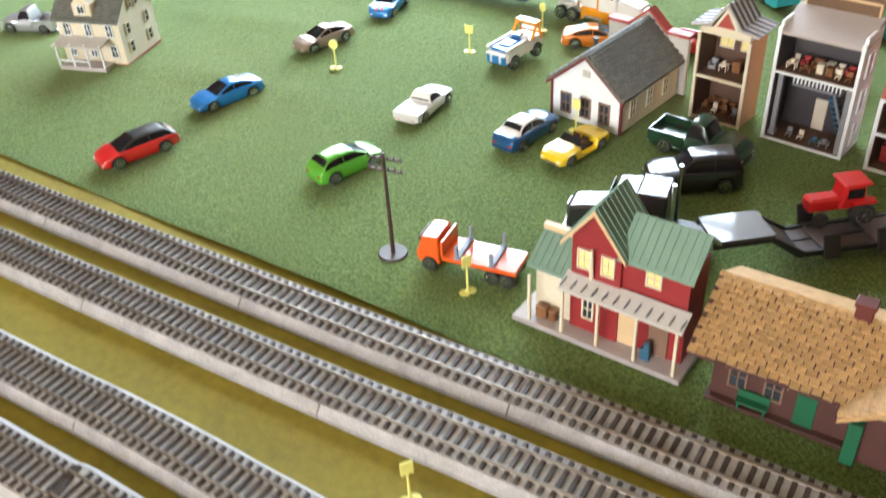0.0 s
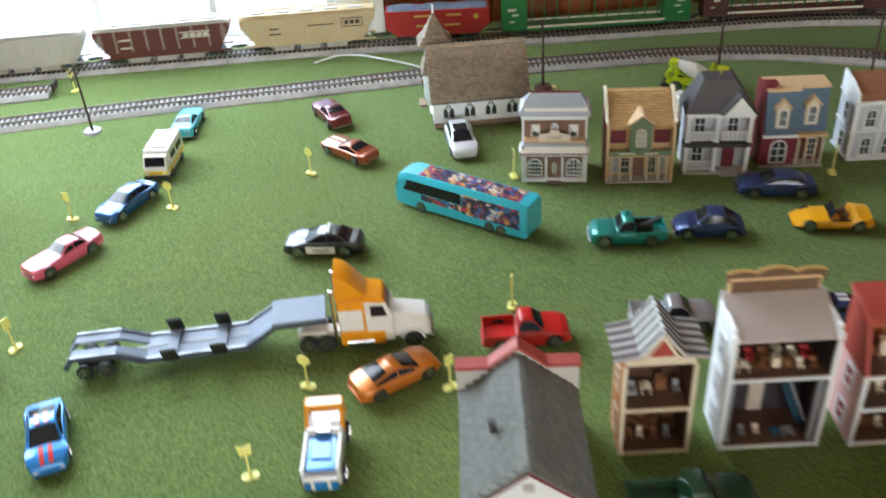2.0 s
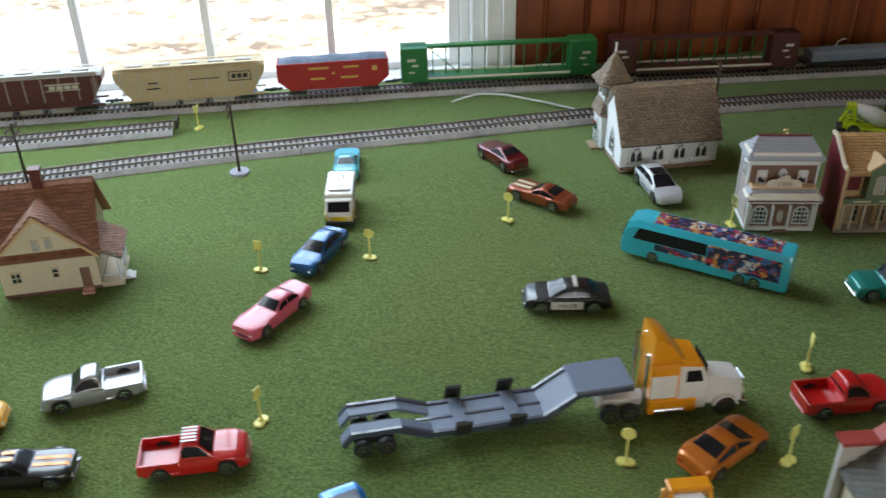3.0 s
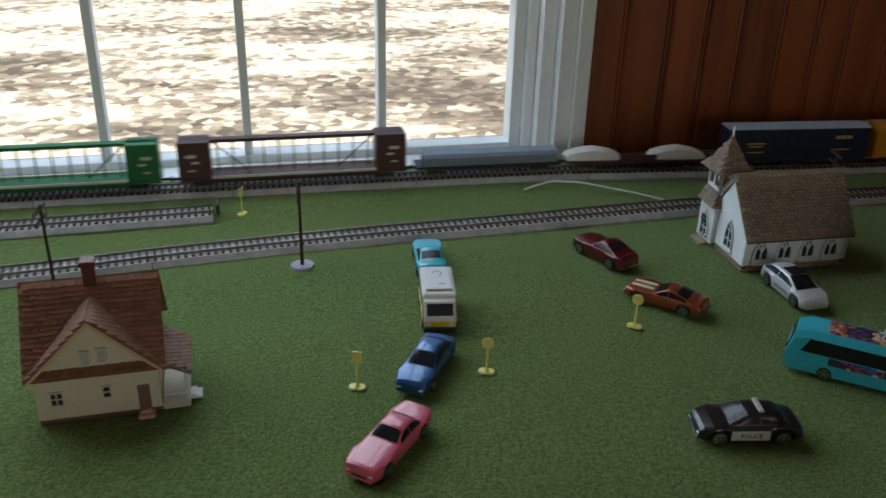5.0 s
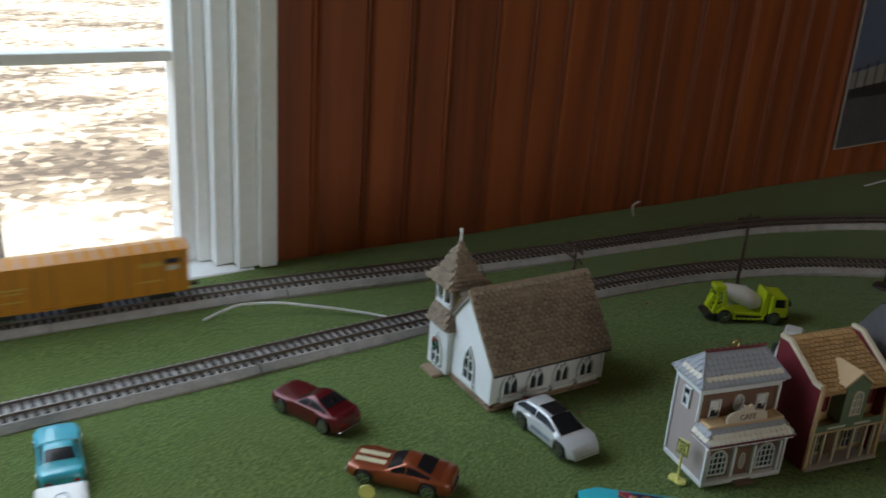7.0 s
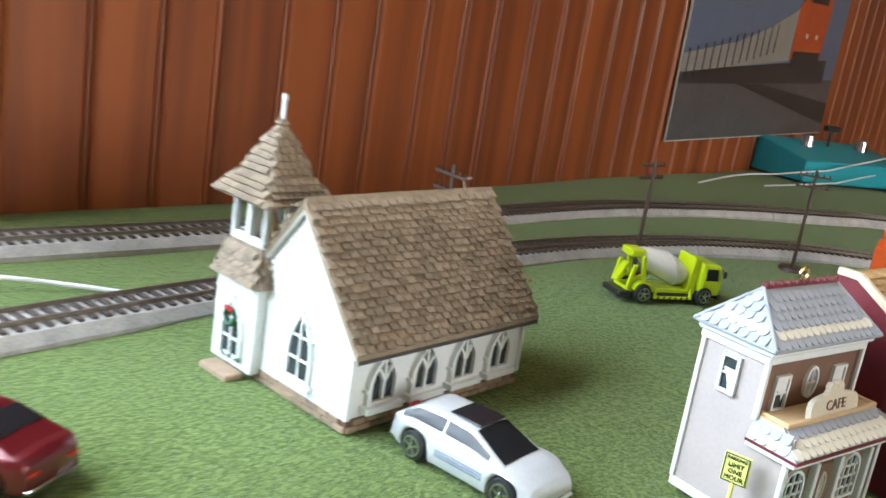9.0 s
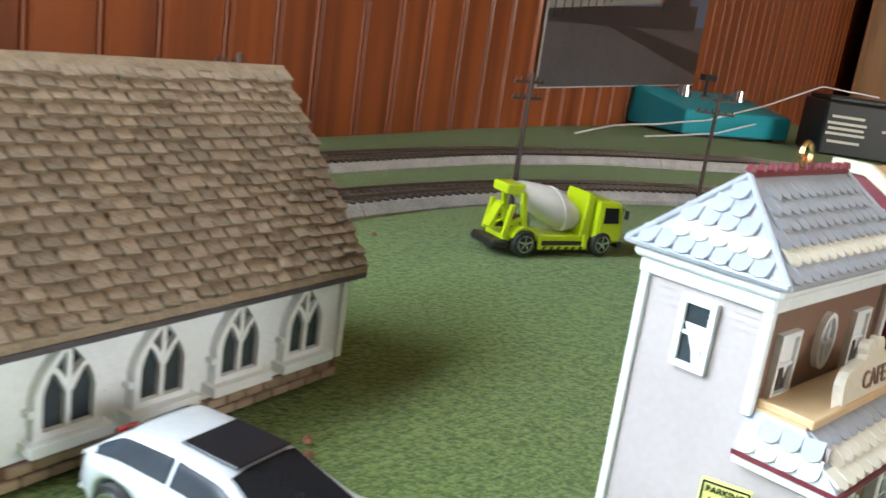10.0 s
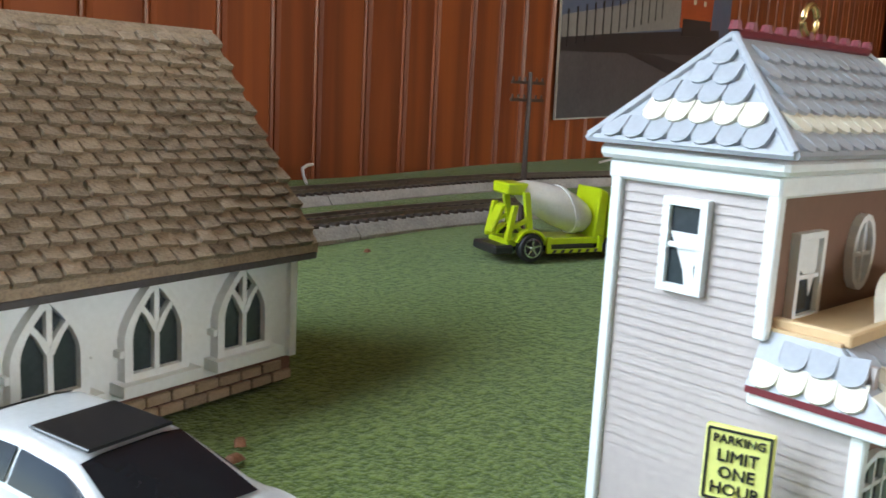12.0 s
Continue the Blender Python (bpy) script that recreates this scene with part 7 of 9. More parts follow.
# ---- red depot with mint roof ----
def depot():
    t = building("red_depot", -0.168, 0.3735, 0, "red toy depot with mint green roofs and a porch", "toy house")
    part("platform", Build().span(-0.064, 0.064, 0, 0.052, 0, 0.0045), PLATFORM, t, bevel=0.0006)
    part("main_wall", Build().prism([(-0.024, 0.0045), (0.012, 0.0045), (0.012, 0.083), (-0.006, 0.106), (-0.024, 0.083)], 0.013, 0.048), BARN_RED, t)
    part("right_wall", Build().span(0.012, 0.058, 0.016, 0.046, 0.0045, 0.078), BARN_RED, t)
    part("left_wall", Build().span(-0.053, -0.024, 0.016, 0.044, 0.0045, 0.046), CREAM_WALL, t)
    for s in (-1, 1):
        x0 = -0.006
        rf = part("main_roof", Build().prism([(x0, 0.111), (x0 + s * 0.0235, 0.079), (x0 + s * 0.0235, 0.0765), (x0, 0.108)], 0.007, 0.052), MINT, t)
        for i in range(8):
            part("roof_seam", shared("depot_seam", lambda: Build().box(0, 0, 0, 0.0395, 0.0008, 0.0008)), MINT, rf, at=pose(x0 + s * 0.0118, 0.0095 + 0.0056 * i, 0.0953, 0, s * 53.7, 0))
        part("gable_trim", Build().prism([(x0, 0.1105), (x0 + s * 0.0237, 0.0785), (x0 + s * 0.0237, 0.0755), (x0, 0.1065)], 0.0062, 0.0075), TAN_TRIM, t)
    for x0, x1, y0, y1, z0, z1 in ((0.010, 0.062, 0.010, 0.034, 0.078, 0.100), (-0.057, -0.023, 0.010, 0.034, 0.047, 0.064)):
        rf = part("wing_roof", Build().prism([(y0, z0), (y1, z1), (y1 + 0.018, z0 + 0.006), (y1 + 0.018, z0 + 0.003), (y1, z1 - 0.003), (y0, z0 - 0.0026)], x0, x1, "x"), MINT, t)
        n = int((x1 - x0) / 0.0056)
        for i in range(n):
            part("roof_seam", shared(("wing_seam", z0), lambda: Build().box(0, 0, 0, 0.0009, math.hypot(y1 - y0, z1 - z0), 0.0009)), MINT, rf, at=pose(x0 + 0.003 + 0.0056 * i, (y0 + y1) / 2, (z0 + z1) / 2 + 0.0004, math.degrees(math.atan2(z1 - z0, y1 - y0)), 0, 0))
    part("ridge_board", Build().span(-0.057, -0.023, 0.032, 0.037, 0.064, 0.068), TAN_TRIM, t)
    part("porch_roof", Build().prism([(0.0, 0.043), (0.014, 0.050), (0.014, 0.0518), (0.0, 0.0448)], -0.027, 0.062, "x"), PALE_GREY, t, "glossy grey porch roof")
    for i in range(12):
        part("porch_rib", shared("porch_rib", lambda: Build().box(0, 0.007, 0.0488, 0.0009, 0.0158, 0.0012, pose(0, 0, 0, 0, 0, 0))), FURN_GREY, t, at=pose(-0.025 + 0.0078 * i, 0.0, 0.0))
    for x in (-0.051, -0.025, 0.002, 0.030, 0.058):
        part("porch_post", shared("depot_post", lambda: Build().box(0, 0.003, 0.024, 0.0022, 0.0022, 0.040), 0.0003), CREAM_WALL, t, at=pose(x, 0, 0))
    for x in (-0.0145, 0.003):
        window(t, pose(x, 0.0128, 0.058), 0.010, 0.016, CREAM_WALL, HOT_WINDOW, "square", 0.0012, (1, 1))
    window(t, pose(0.034, 0.0158, 0.060), 0.011, 0.013, CREAM_WALL, HOT_WINDOW, "square", 0.0012, (1, 1))
    window(t, pose(-0.010, 0.0128, 0.016), 0.009, 0.018, CREAM_WALL, DARK_PANE, "square", 0.0012, (1, 1))
    part("door", Build().span(0.012, 0.024, 0.0145, 0.0165, 0.0045, 0.034), TAN_TRIM, t, bevel=0.0003)
    part("door", Build().span(0.034, 0.048, 0.0145, 0.0165, 0.0045, 0.034), BROWN_WALL, t, bevel=0.0003)
    part("flag_post", Build().tube((-0.0075, 0.010, 0.054), (-0.0075, 0.009, 0.078), 0.0016, 0.0009, 8), CREAM_WALL, t)
    part("bench_cargo", Build().box(-0.044, 0.010, 0.010, 0.009, 0.006, 0.010).tube((-0.036, 0.010, 0.0045), (-0.036, 0.010, 0.014), 0.003, 0.0033, 10), FURN_WOOD, t, bevel=0.0005)
    # Two plain boxes stand in for a figure on the porch.
    part("cargo", Build().box(0.036, 0.008, 0.0095, 0.007, 0.005, 0.010).box(0.037, 0.008, 0.017, 0.004, 0.004, 0.006), FURN_BLUE, t, "blue moulded figure of plain boxes on the porch", 0.0008)


depot()


# ---- long station ----
def station():
    t = building("railway_station", 0.0, 0.415, 1.5, "dark brown model station with tan shingle roof", "toy station")
    x0, x1 = -0.100, 0.120
    part("platform", Build().span(x0 + 0.012, x1, -0.040, 0.036, 0, 0.003), DARK_BROWN, t, bevel=0.0005)
    part("wall", Build().span(x0 + 0.014, x1 - 0.01, -0.034, 0.032, 0.003, 0.047), DARK_BROWN, t)
    zr, ze, ye = 0.0715, 0.044, 0.049
    sl = math.hypot(zr - ze, ye)
    for s in (-1, 1):
        # South slope gets a dark base, painting shade into the gaps between shingles.
        rf = part("roof", Build().prism([(0, zr), (s * ye, ze), (s * ye, ze - 0.003), (0, zr - 0.0035)], x0, x1, "x"), DARK_BROWN if s < 0 else SHINGLE_TAN, t)
        if s < 0:
            shingle_slope(rf, slope_pose((0.01, -ye, ze), (0.01, 0, zr), (1, 0, 0)), x1 - x0 - 0.001, sl, 0.0062, 0.0046, SHINGLE_TAN, 300, jitter=2.2, gap=0.93)
    part("ridge_cap", Build().prism([(-0.0025, zr - 0.001), (0.0025, zr - 0.001), (0, zr + 0.0014)], x0, x1, "x"), SHINGLE_TAN, t)
    part("chimney", Build().span(-0.019, -0.009, -0.004, 0.004, 0.066, 0.080).span(-0.0202, -0.0078, -0.0052, 0.0052, 0.080, 0.083), BNSF_BROWN, t, "rust brown chimney", 0.0005)
    # bay gable over the platform
    for s in (-1, 1):
        rf = part("bay_roof", Build().prism([(0.026, 0.0665), (0.026 + s * 0.034, 0.0425), (0.026 + s * 0.034, 0.040), (0.026, 0.0635)], -0.060, -0.01), SHINGLE_TAN, t)
        shingle_slope(rf, slope_pose((0.026 + s * 0.034, -0.035, 0.0425), (0.026, -0.035, 0.0665), (0, s, 0)), 0.049, math.hypot(0.034, 0.024), 0.0060, 0.0042, SHINGLE_TAN, 110)
    part("bay_wall", Build().prism([(0.004, 0.003), (0.048, 0.003), (0.048, 0.046), (0.026, 0.061), (0.004, 0.046)], -0.046, -0.03), DARK_BROWN, t)
    part("bay_door", Build().span(-0.002, 0.006, -0.052, -0.035, 0.003, 0.036), DOOR_GREEN, t, "green bay panel", 0.0004)
    for x in (-0.07, -0.048, 0.07):
        window(t, pose(x, -0.034, 0.014), 0.012, 0.020, BROWN_WALL, DARK_PANE, "square", 0.0013, (1, 1))
    part("door", Build().span(-0.034, -0.022, -0.0352, -0.033, 0.003, 0.034), DOOR_GREEN, t, bevel=0.0003)
    part("bench", Build().box(-0.058, -0.039, 0.0095, 0.020, 0.006, 0.0012).box(-0.058, -0.0362, 0.0135, 0.020, 0.001, 0.006).box(-0.066, -0.039, 0.006, 0.0012, 0.005, 0.007).box(-0.05, -0.039, 0.006, 0.0012, 0.005, 0.007), DOOR_GREEN, t, "green platform bench", 0.0002)
    for x in (-0.078, -0.04, -0.012):
        part("roof_bracket", shared("roof_bracket", lambda: Build().tube((0, -0.034, 0.028), (0, -0.046, 0.042), 0.0011, n=6)), TAN_TRIM, t, at=pose(x, 0, 0))


station()


# ---- farmhouses ----
def farmhouse():
    t = building("farmhouse", -0.952, 1.157, 2, "cream model farmhouse with rust brown shingle roof and porch", "toy house")
    a, d, ze, zr = 0.045, 0.078, 0.045, 0.088
    part("foundation", Build().span(-a, a, 0, d, 0, 0.004), MORTAR, t)
    part("wall", Build().span(-a + 0.001, a - 0.001, 0.001, d, 0.004, ze), CREAM_WALL, t)
    part("front_wall", Build().prism([(-a, 0.004), (a, 0.004), (a, ze), (0.0, zr - 0.004), (-a, ze)], -0.0005, 0.0015), CREAM_WALL, t)
    part("clapboard", siding(-a, a, 0.004, ze, -0.0004, 0.0028, 0.0004), CREAM_WALL, t)
    # front gable roof
    for s in (-1, 1):
        L_ = math.hypot(a + 0.005, zr - ze + 0.005)
        rf = part("gable_roof", Build().prism([(0, zr + 0.001), (s * (a + 0.005), ze - 0.004), (s * (a + 0.005), ze - 0.0065), (0, zr - 0.0018)], -0.006, 0.045), SHINGLE_RUST, t)
        shingle_slope(rf, slope_pose((s * (a + 0.005), 0.0195, ze - 0.004), (0, 0.0195, zr + 0.001), (0, s, 0)), 0.050, L_, 0.0055, 0.0040, SHINGLE_RUST, 130)
        part("bargeboard", Build().prism([(0, zr), (s * (a + 0.005), ze - 0.005), (s * (a + 0.005), ze - 0.008), (0, zr - 0.0042)], -0.0062, -0.0046), TAN_TRIM, t)
    # main roof, ridge along x
    y_m, zm = 0.043, 0.101
    for s in (-1, 1):
        rf = part("roof", Build().prism([(y_m, zm), (y_m + s * 0.046, ze - 0.003), (y_m + s * 0.046, ze - 0.006), (y_m, zm - 0.004)], -a - 0.006, a + 0.006, "x"), SHINGLE_RUST, t)
        shingle_slope(rf, slope_pose((0, y_m + s * 0.046, ze - 0.003), (0, y_m, zm), (-s, 0, 0)), 2 * a + 0.010, math.hypot(0.046, zm - ze + 0.003), 0.0055, 0.0040, SHINGLE_RUST, 290 if s < 0 else 0)
        part("end_gable", Build().prism([(y_m - 0.04, ze - 0.002), (y_m + 0.035, ze - 0.002), (y_m, zm - 0.006)], s * (a - 0.001) - 0.001, s * (a - 0.001) + 0.001, "x"), CREAM_WALL, t)
    part("chimney", Build().span(-0.004, 0.005, 0.037, 0.046, 0.094, 0.114).span(-0.0052, 0.0062, 0.0358, 0.0472, 0.112, 0.116), BNSF_BROWN, t, "dark red brick chimney", 0.0005)
    for x, z in ((-0.0055, 0.049), (0.0065, 0.0505)):
        window(t, pose(x, -0.001, z), 0.0075, 0.0125, CREAM_WALL, PALE_PANE, "square", 0.001, (0, 1))
    window(t, pose(-0.030, -0.001, 0.016), 0.0105, 0.0125, CREAM_WALL, DARK_PANE, "square", 0.0012, (1, 1))
    window(t, pose(0.006, -0.001, 0.018), 0.0075, 0.0115, CREAM_WALL, DARK_PANE, "square", 0.0012, (0, 1))
    # Brown panel paints the darkness inside the open doorway.
    part("door", Build().span(0.028, 0.037, -0.002, 0.0, 0.004, 0.026), BROWN_WALL, t, "brown panel standing in for the dark open doorway", 0.0003)
    part("doorstep", Build().span(0.027, 0.039, -0.010, -0.001, 0, 0.003).span(0.029, 0.037, -0.006, -0.001, 0.003, 0.005), ROSE, t, bevel=0.0004)
    # side porch
    part("porch_floor", Build().span(a, a + 0.021, 0.0, 0.05, 0, 0.005), CREAM_WALL, t, bevel=0.0004)
    rf = part("porch_roof", Build().prism([(a - 0.002, 0.047), (a + 0.024, 0.033), (a + 0.024, 0.031), (a - 0.002, 0.0445)], -0.003, 0.054), SHINGLE_GREY, t)
    shingle_slope(rf, slope_pose((a + 0.024, 0.0255, 0.033), (a - 0.002, 0.0255, 0.047), (0, 1, 0)), 0.056, 0.029, 0.0055, 0.0040, SHINGLE_GREY, 80)
    for y in (0.002, 0.017, 0.033, 0.048):
        part("porch_post", shared("farm_post", lambda: Build().box(0, 0, 0.019, 0.002, 0.002, 0.028), 0.0003), CHURCH_WHITE, t, at=pose(a + 0.019, y, 0))
    part("porch_rail", Build().span(a + 0.0185, a + 0.0195, 0.0, 0.05, 0.012, 0.0132).span(a + 0.002, a + 0.02, 0.0012, 0.0022, 0.012, 0.0132), CHURCH_WHITE, t)
    part("porch_step", Build().span(a + 0.021, a + 0.030, 0.010, 0.022, 0, 0.002).span(a + 0.021, a + 0.026, 0.010, 0.022, 0.002, 0.004), CHURCH_WHITE, t, bevel=0.0003)


def farmhouse_porch():
    t = building("porch_farmhouse", -0.8885, 0.5050, 20, "cream model farmhouse with grey roof and front porch", "toy house")
    a, d, ze, zr = 0.041, 0.074, 0.058, 0.094
    part("foundation", Build().span(-a - 0.0006, a + 0.0006, 0.0, d + 0.0006, 0, 0.003), ROOF_RED, t)
    part("wall", Build().span(-a, a, 0.0, d, 0.003, ze), CREAM_WALL, t)
    for s in (-1, 1):
        part("end_gable", Build().prism([(0, ze), (d, ze), (d / 2, zr - 0.003)], s * (a - 0.001) - 0.001, s * (a - 0.001) + 0.001, "x"), CREAM_WALL, t)
        rf = part("roof", Build().prism([(d / 2, zr), (d / 2 + s * (d / 2 + 0.005), ze - 0.003), (d / 2 + s * (d / 2 + 0.005), ze - 0.0055), (d / 2, zr - 0.003)], -a - 0.003, a + 0.003, "x"), SHINGLE_GREY, t)
        shingle_slope(rf, slope_pose((0, d / 2 + s * (d / 2 + 0.005), ze - 0.003), (0, d / 2, zr), (-s, 0, 0)), 2 * a + 0.006, math.hypot(d / 2 + 0.005, zr - ze + 0.003), 0.006, 0.0045, SHINGLE_GREY, 150 if s < 0 else 0)
    for y in (0.016, 0.056):
        for z in (0.012, 0.034):
            window(t, pose(a + 0.0003, y, z, 0, 0, 90), 0.008, 0.014, CREAM_WALL, DARK_PANE, "square", 0.001, (0, 1))
    for y in (0.030, 0.042):
        window(t, pose(a + 0.0003, y, 0.060, 0, 0, 90), 0.007, 0.014, CREAM_WALL, DARK_PANE, "square", 0.001, (0, 1))
    for x in (-0.028, 0.0, 0.028):
        for z in (0.010, 0.035):
            window(t, pose(x, -0.0003, z), 0.010, 0.016, CHURCH_WHITE, DARK_PANE, "square", 0.0012, (1, 1))
    part("porch_floor", Build().span(-0.038, 0.024, -0.02, 0, 0, 0.005), PLATFORM, t, bevel=0.0004)
    part("porch_roof", Build().prism([(-0.022, 0.029), (0, 0.034), (0, 0.0355), (-0.022, 0.0305)], -0.040, 0.026, "x"), PALE_GREY, t, bevel=0.0003)
    for x in (-0.037, -0.017, 0.003, 0.023):
        part("porch_post", SHARED["farm_post"], CHURCH_WHITE, t, at=pose(x, -0.019, 0))
    part("porch_rail", Build().span(-0.037, 0.003, -0.0195, -0.0185, 0.011, 0.0125), CHURCH_WHITE, t)
    part("dormer", Build().prism([(-0.012, 0.06), (0.012, 0.06), (0.012, 0.074), (0, 0.084), (-0.012, 0.074)], -0.002, 0.026), CREAM_WALL, t, "small front dormer", 0.0004)
    window(t, pose(0, -0.0024, 0.063), 0.010, 0.010, CHURCH_WHITE, DARK_PANE, "square", 0.001, (1, 0))
    part("chimney", Build().span(0.02, 0.028, 0.034, 0.042, 0.088, 0.104), BNSF_BROWN, t, bevel=0.0005)


farmhouse()
farmhouse_porch()

# ---- special vehicles ----
def bus():
    t = thing("coach_bus", pose(-0.317, 1.082, 0, 0, 0, 141), "turquoise toy coach with colourful printed roof and sides", "toy bus")
    L, h, H = 0.164, 0.0165, 0.0425
    rows = [[(x, -w, 0.004 + b), (x, w, 0.004 + b), (x, w, H - 0.006 - s), (x, w - 0.0035, H - s), (x, -w + 0.0035, H - s), (x, -w, H - 0.006 - s)] for x, w, b, s in ((-L / 2, h - 0.001, 0.002, 0.001), (-L / 2 + 0.003, h, 0, 0), (L / 2 - 0.016, h, 0, 0), (L / 2 - 0.005, h - 0.0006, 0, 0.004), (L / 2, h - 0.002, 0.001, 0.018))]
    part("body", Build().rings(rows), P_TURQ, t, smooth=30)
    part("roof_print", Build().span(-L / 2 + 0.012, L / 2 - 0.03, -h + 0.005, h - 0.005, H, H + 0.0004), MURAL, t, "dark printed roof picture")
    for s in (-1, 1):
        part("side_window", Build().prism([(-0.004, 0.023), (L / 2 - 0.012, 0.023), (L / 2 - 0.018, 0.036), (-0.004, 0.036)], s * h - 0.0003, s * h + 0.0003), TINT, t)
        part("side_print", Build().span(-L / 2 + 0.008, -0.005, s * h - 0.0003, s * h + 0.0003, 0.013, 0.036), MURAL, t)
        part("side_print", Build().span(-0.005, L / 2 - 0.035, s * h - 0.0003, s * h + 0.0003, 0.015, 0.022), MURAL, t)
        writing("20", 0.013, CREAM, t, pose(-0.045, s * (h + 0.0005), 0.024, 90, 0, 180 if s > 0 else 0))
    part("windscreen", Build().add([(L / 2 - 0.0035, -h + 0.003, 0.022), (L / 2 - 0.0035, h - 0.003, 0.022), (L / 2 - 0.010, h - 0.004, 0.0375), (L / 2 - 0.010, -h + 0.004, 0.0375), (L / 2 + 0.0006, -h + 0.003, 0.022), (L / 2 + 0.0006, h - 0.003, 0.022), (L / 2 - 0.0045, h - 0.004, 0.0378), (L / 2 - 0.0045, -h + 0.004, 0.0378)], [(3, 2, 1, 0), (4, 5, 6, 7), (0, 1, 5, 4), (2, 3, 7, 6), (1, 2, 6, 5), (3, 0, 4, 7)]), TINT, t)
    for x in (-0.03, 0.012):
        writing("20" if x > 0 else "13", 0.015, CREAM, t, pose(x, 0, H + 0.0006, 0, 0, 180))
    wheels(t, (L / 2 - 0.034, -L / 2 + 0.03, -L / 2 + 0.044), h - 0.0018, 0.0062)


def mural_mat():
    m = mat("printed_picture", (0.05, 0.05, 0.1), 0.3, 0, 0.2, 60, 0, 900, 0.4)
    nt = m.node_tree
    tc = nt.nodes.new("ShaderNodeTexCoord")
    v = nt.nodes.new("ShaderNodeTexVoronoi")
    v.inputs["Scale"].default_value = 190
    n = nt.nodes.new("ShaderNodeTexNoise")
    n.inputs["Scale"].default_value = 80
    nt.links.new(tc.outputs["Object"], v.inputs["Vector"])
    nt.links.new(tc.outputs["Object"], n.inputs["Vector"])
    mul = nt.nodes.new("ShaderNodeMath")
    nt.links.new(v.outputs["Color"], mul.inputs[0])
    nt.links.new(n.outputs["Fac"], mul.inputs[1])
    mul.operation = "MULTIPLY"
    r = nt.nodes.new("ShaderNodeValToRGB")
    r.color_ramp.interpolation = "CONSTANT"
    e = r.color_ramp.elements
    e[0].color, e[1].position, e[1].color = (0.02, 0.02, 0.06, 1), 0.44, (0.6, 0.58, 0.6, 1)
    for p, c in ((0.14, (0.05, 0.12, 0.32, 1)), (0.22, (0.45, 0.03, 0.05, 1)), (0.28, (0.03, 0.03, 0.07, 1)), (0.36, (0.55, 0.25, 0.06, 1))):
        x = e.new(p)
        x.color = c
    nt.links.new(mul.outputs[0], r.inputs[0])
    nt.links.new(r.outputs[0], nt.nodes["Principled BSDF"].inputs["Base Color"])
    return m


MURAL = mural_mat()
bus()


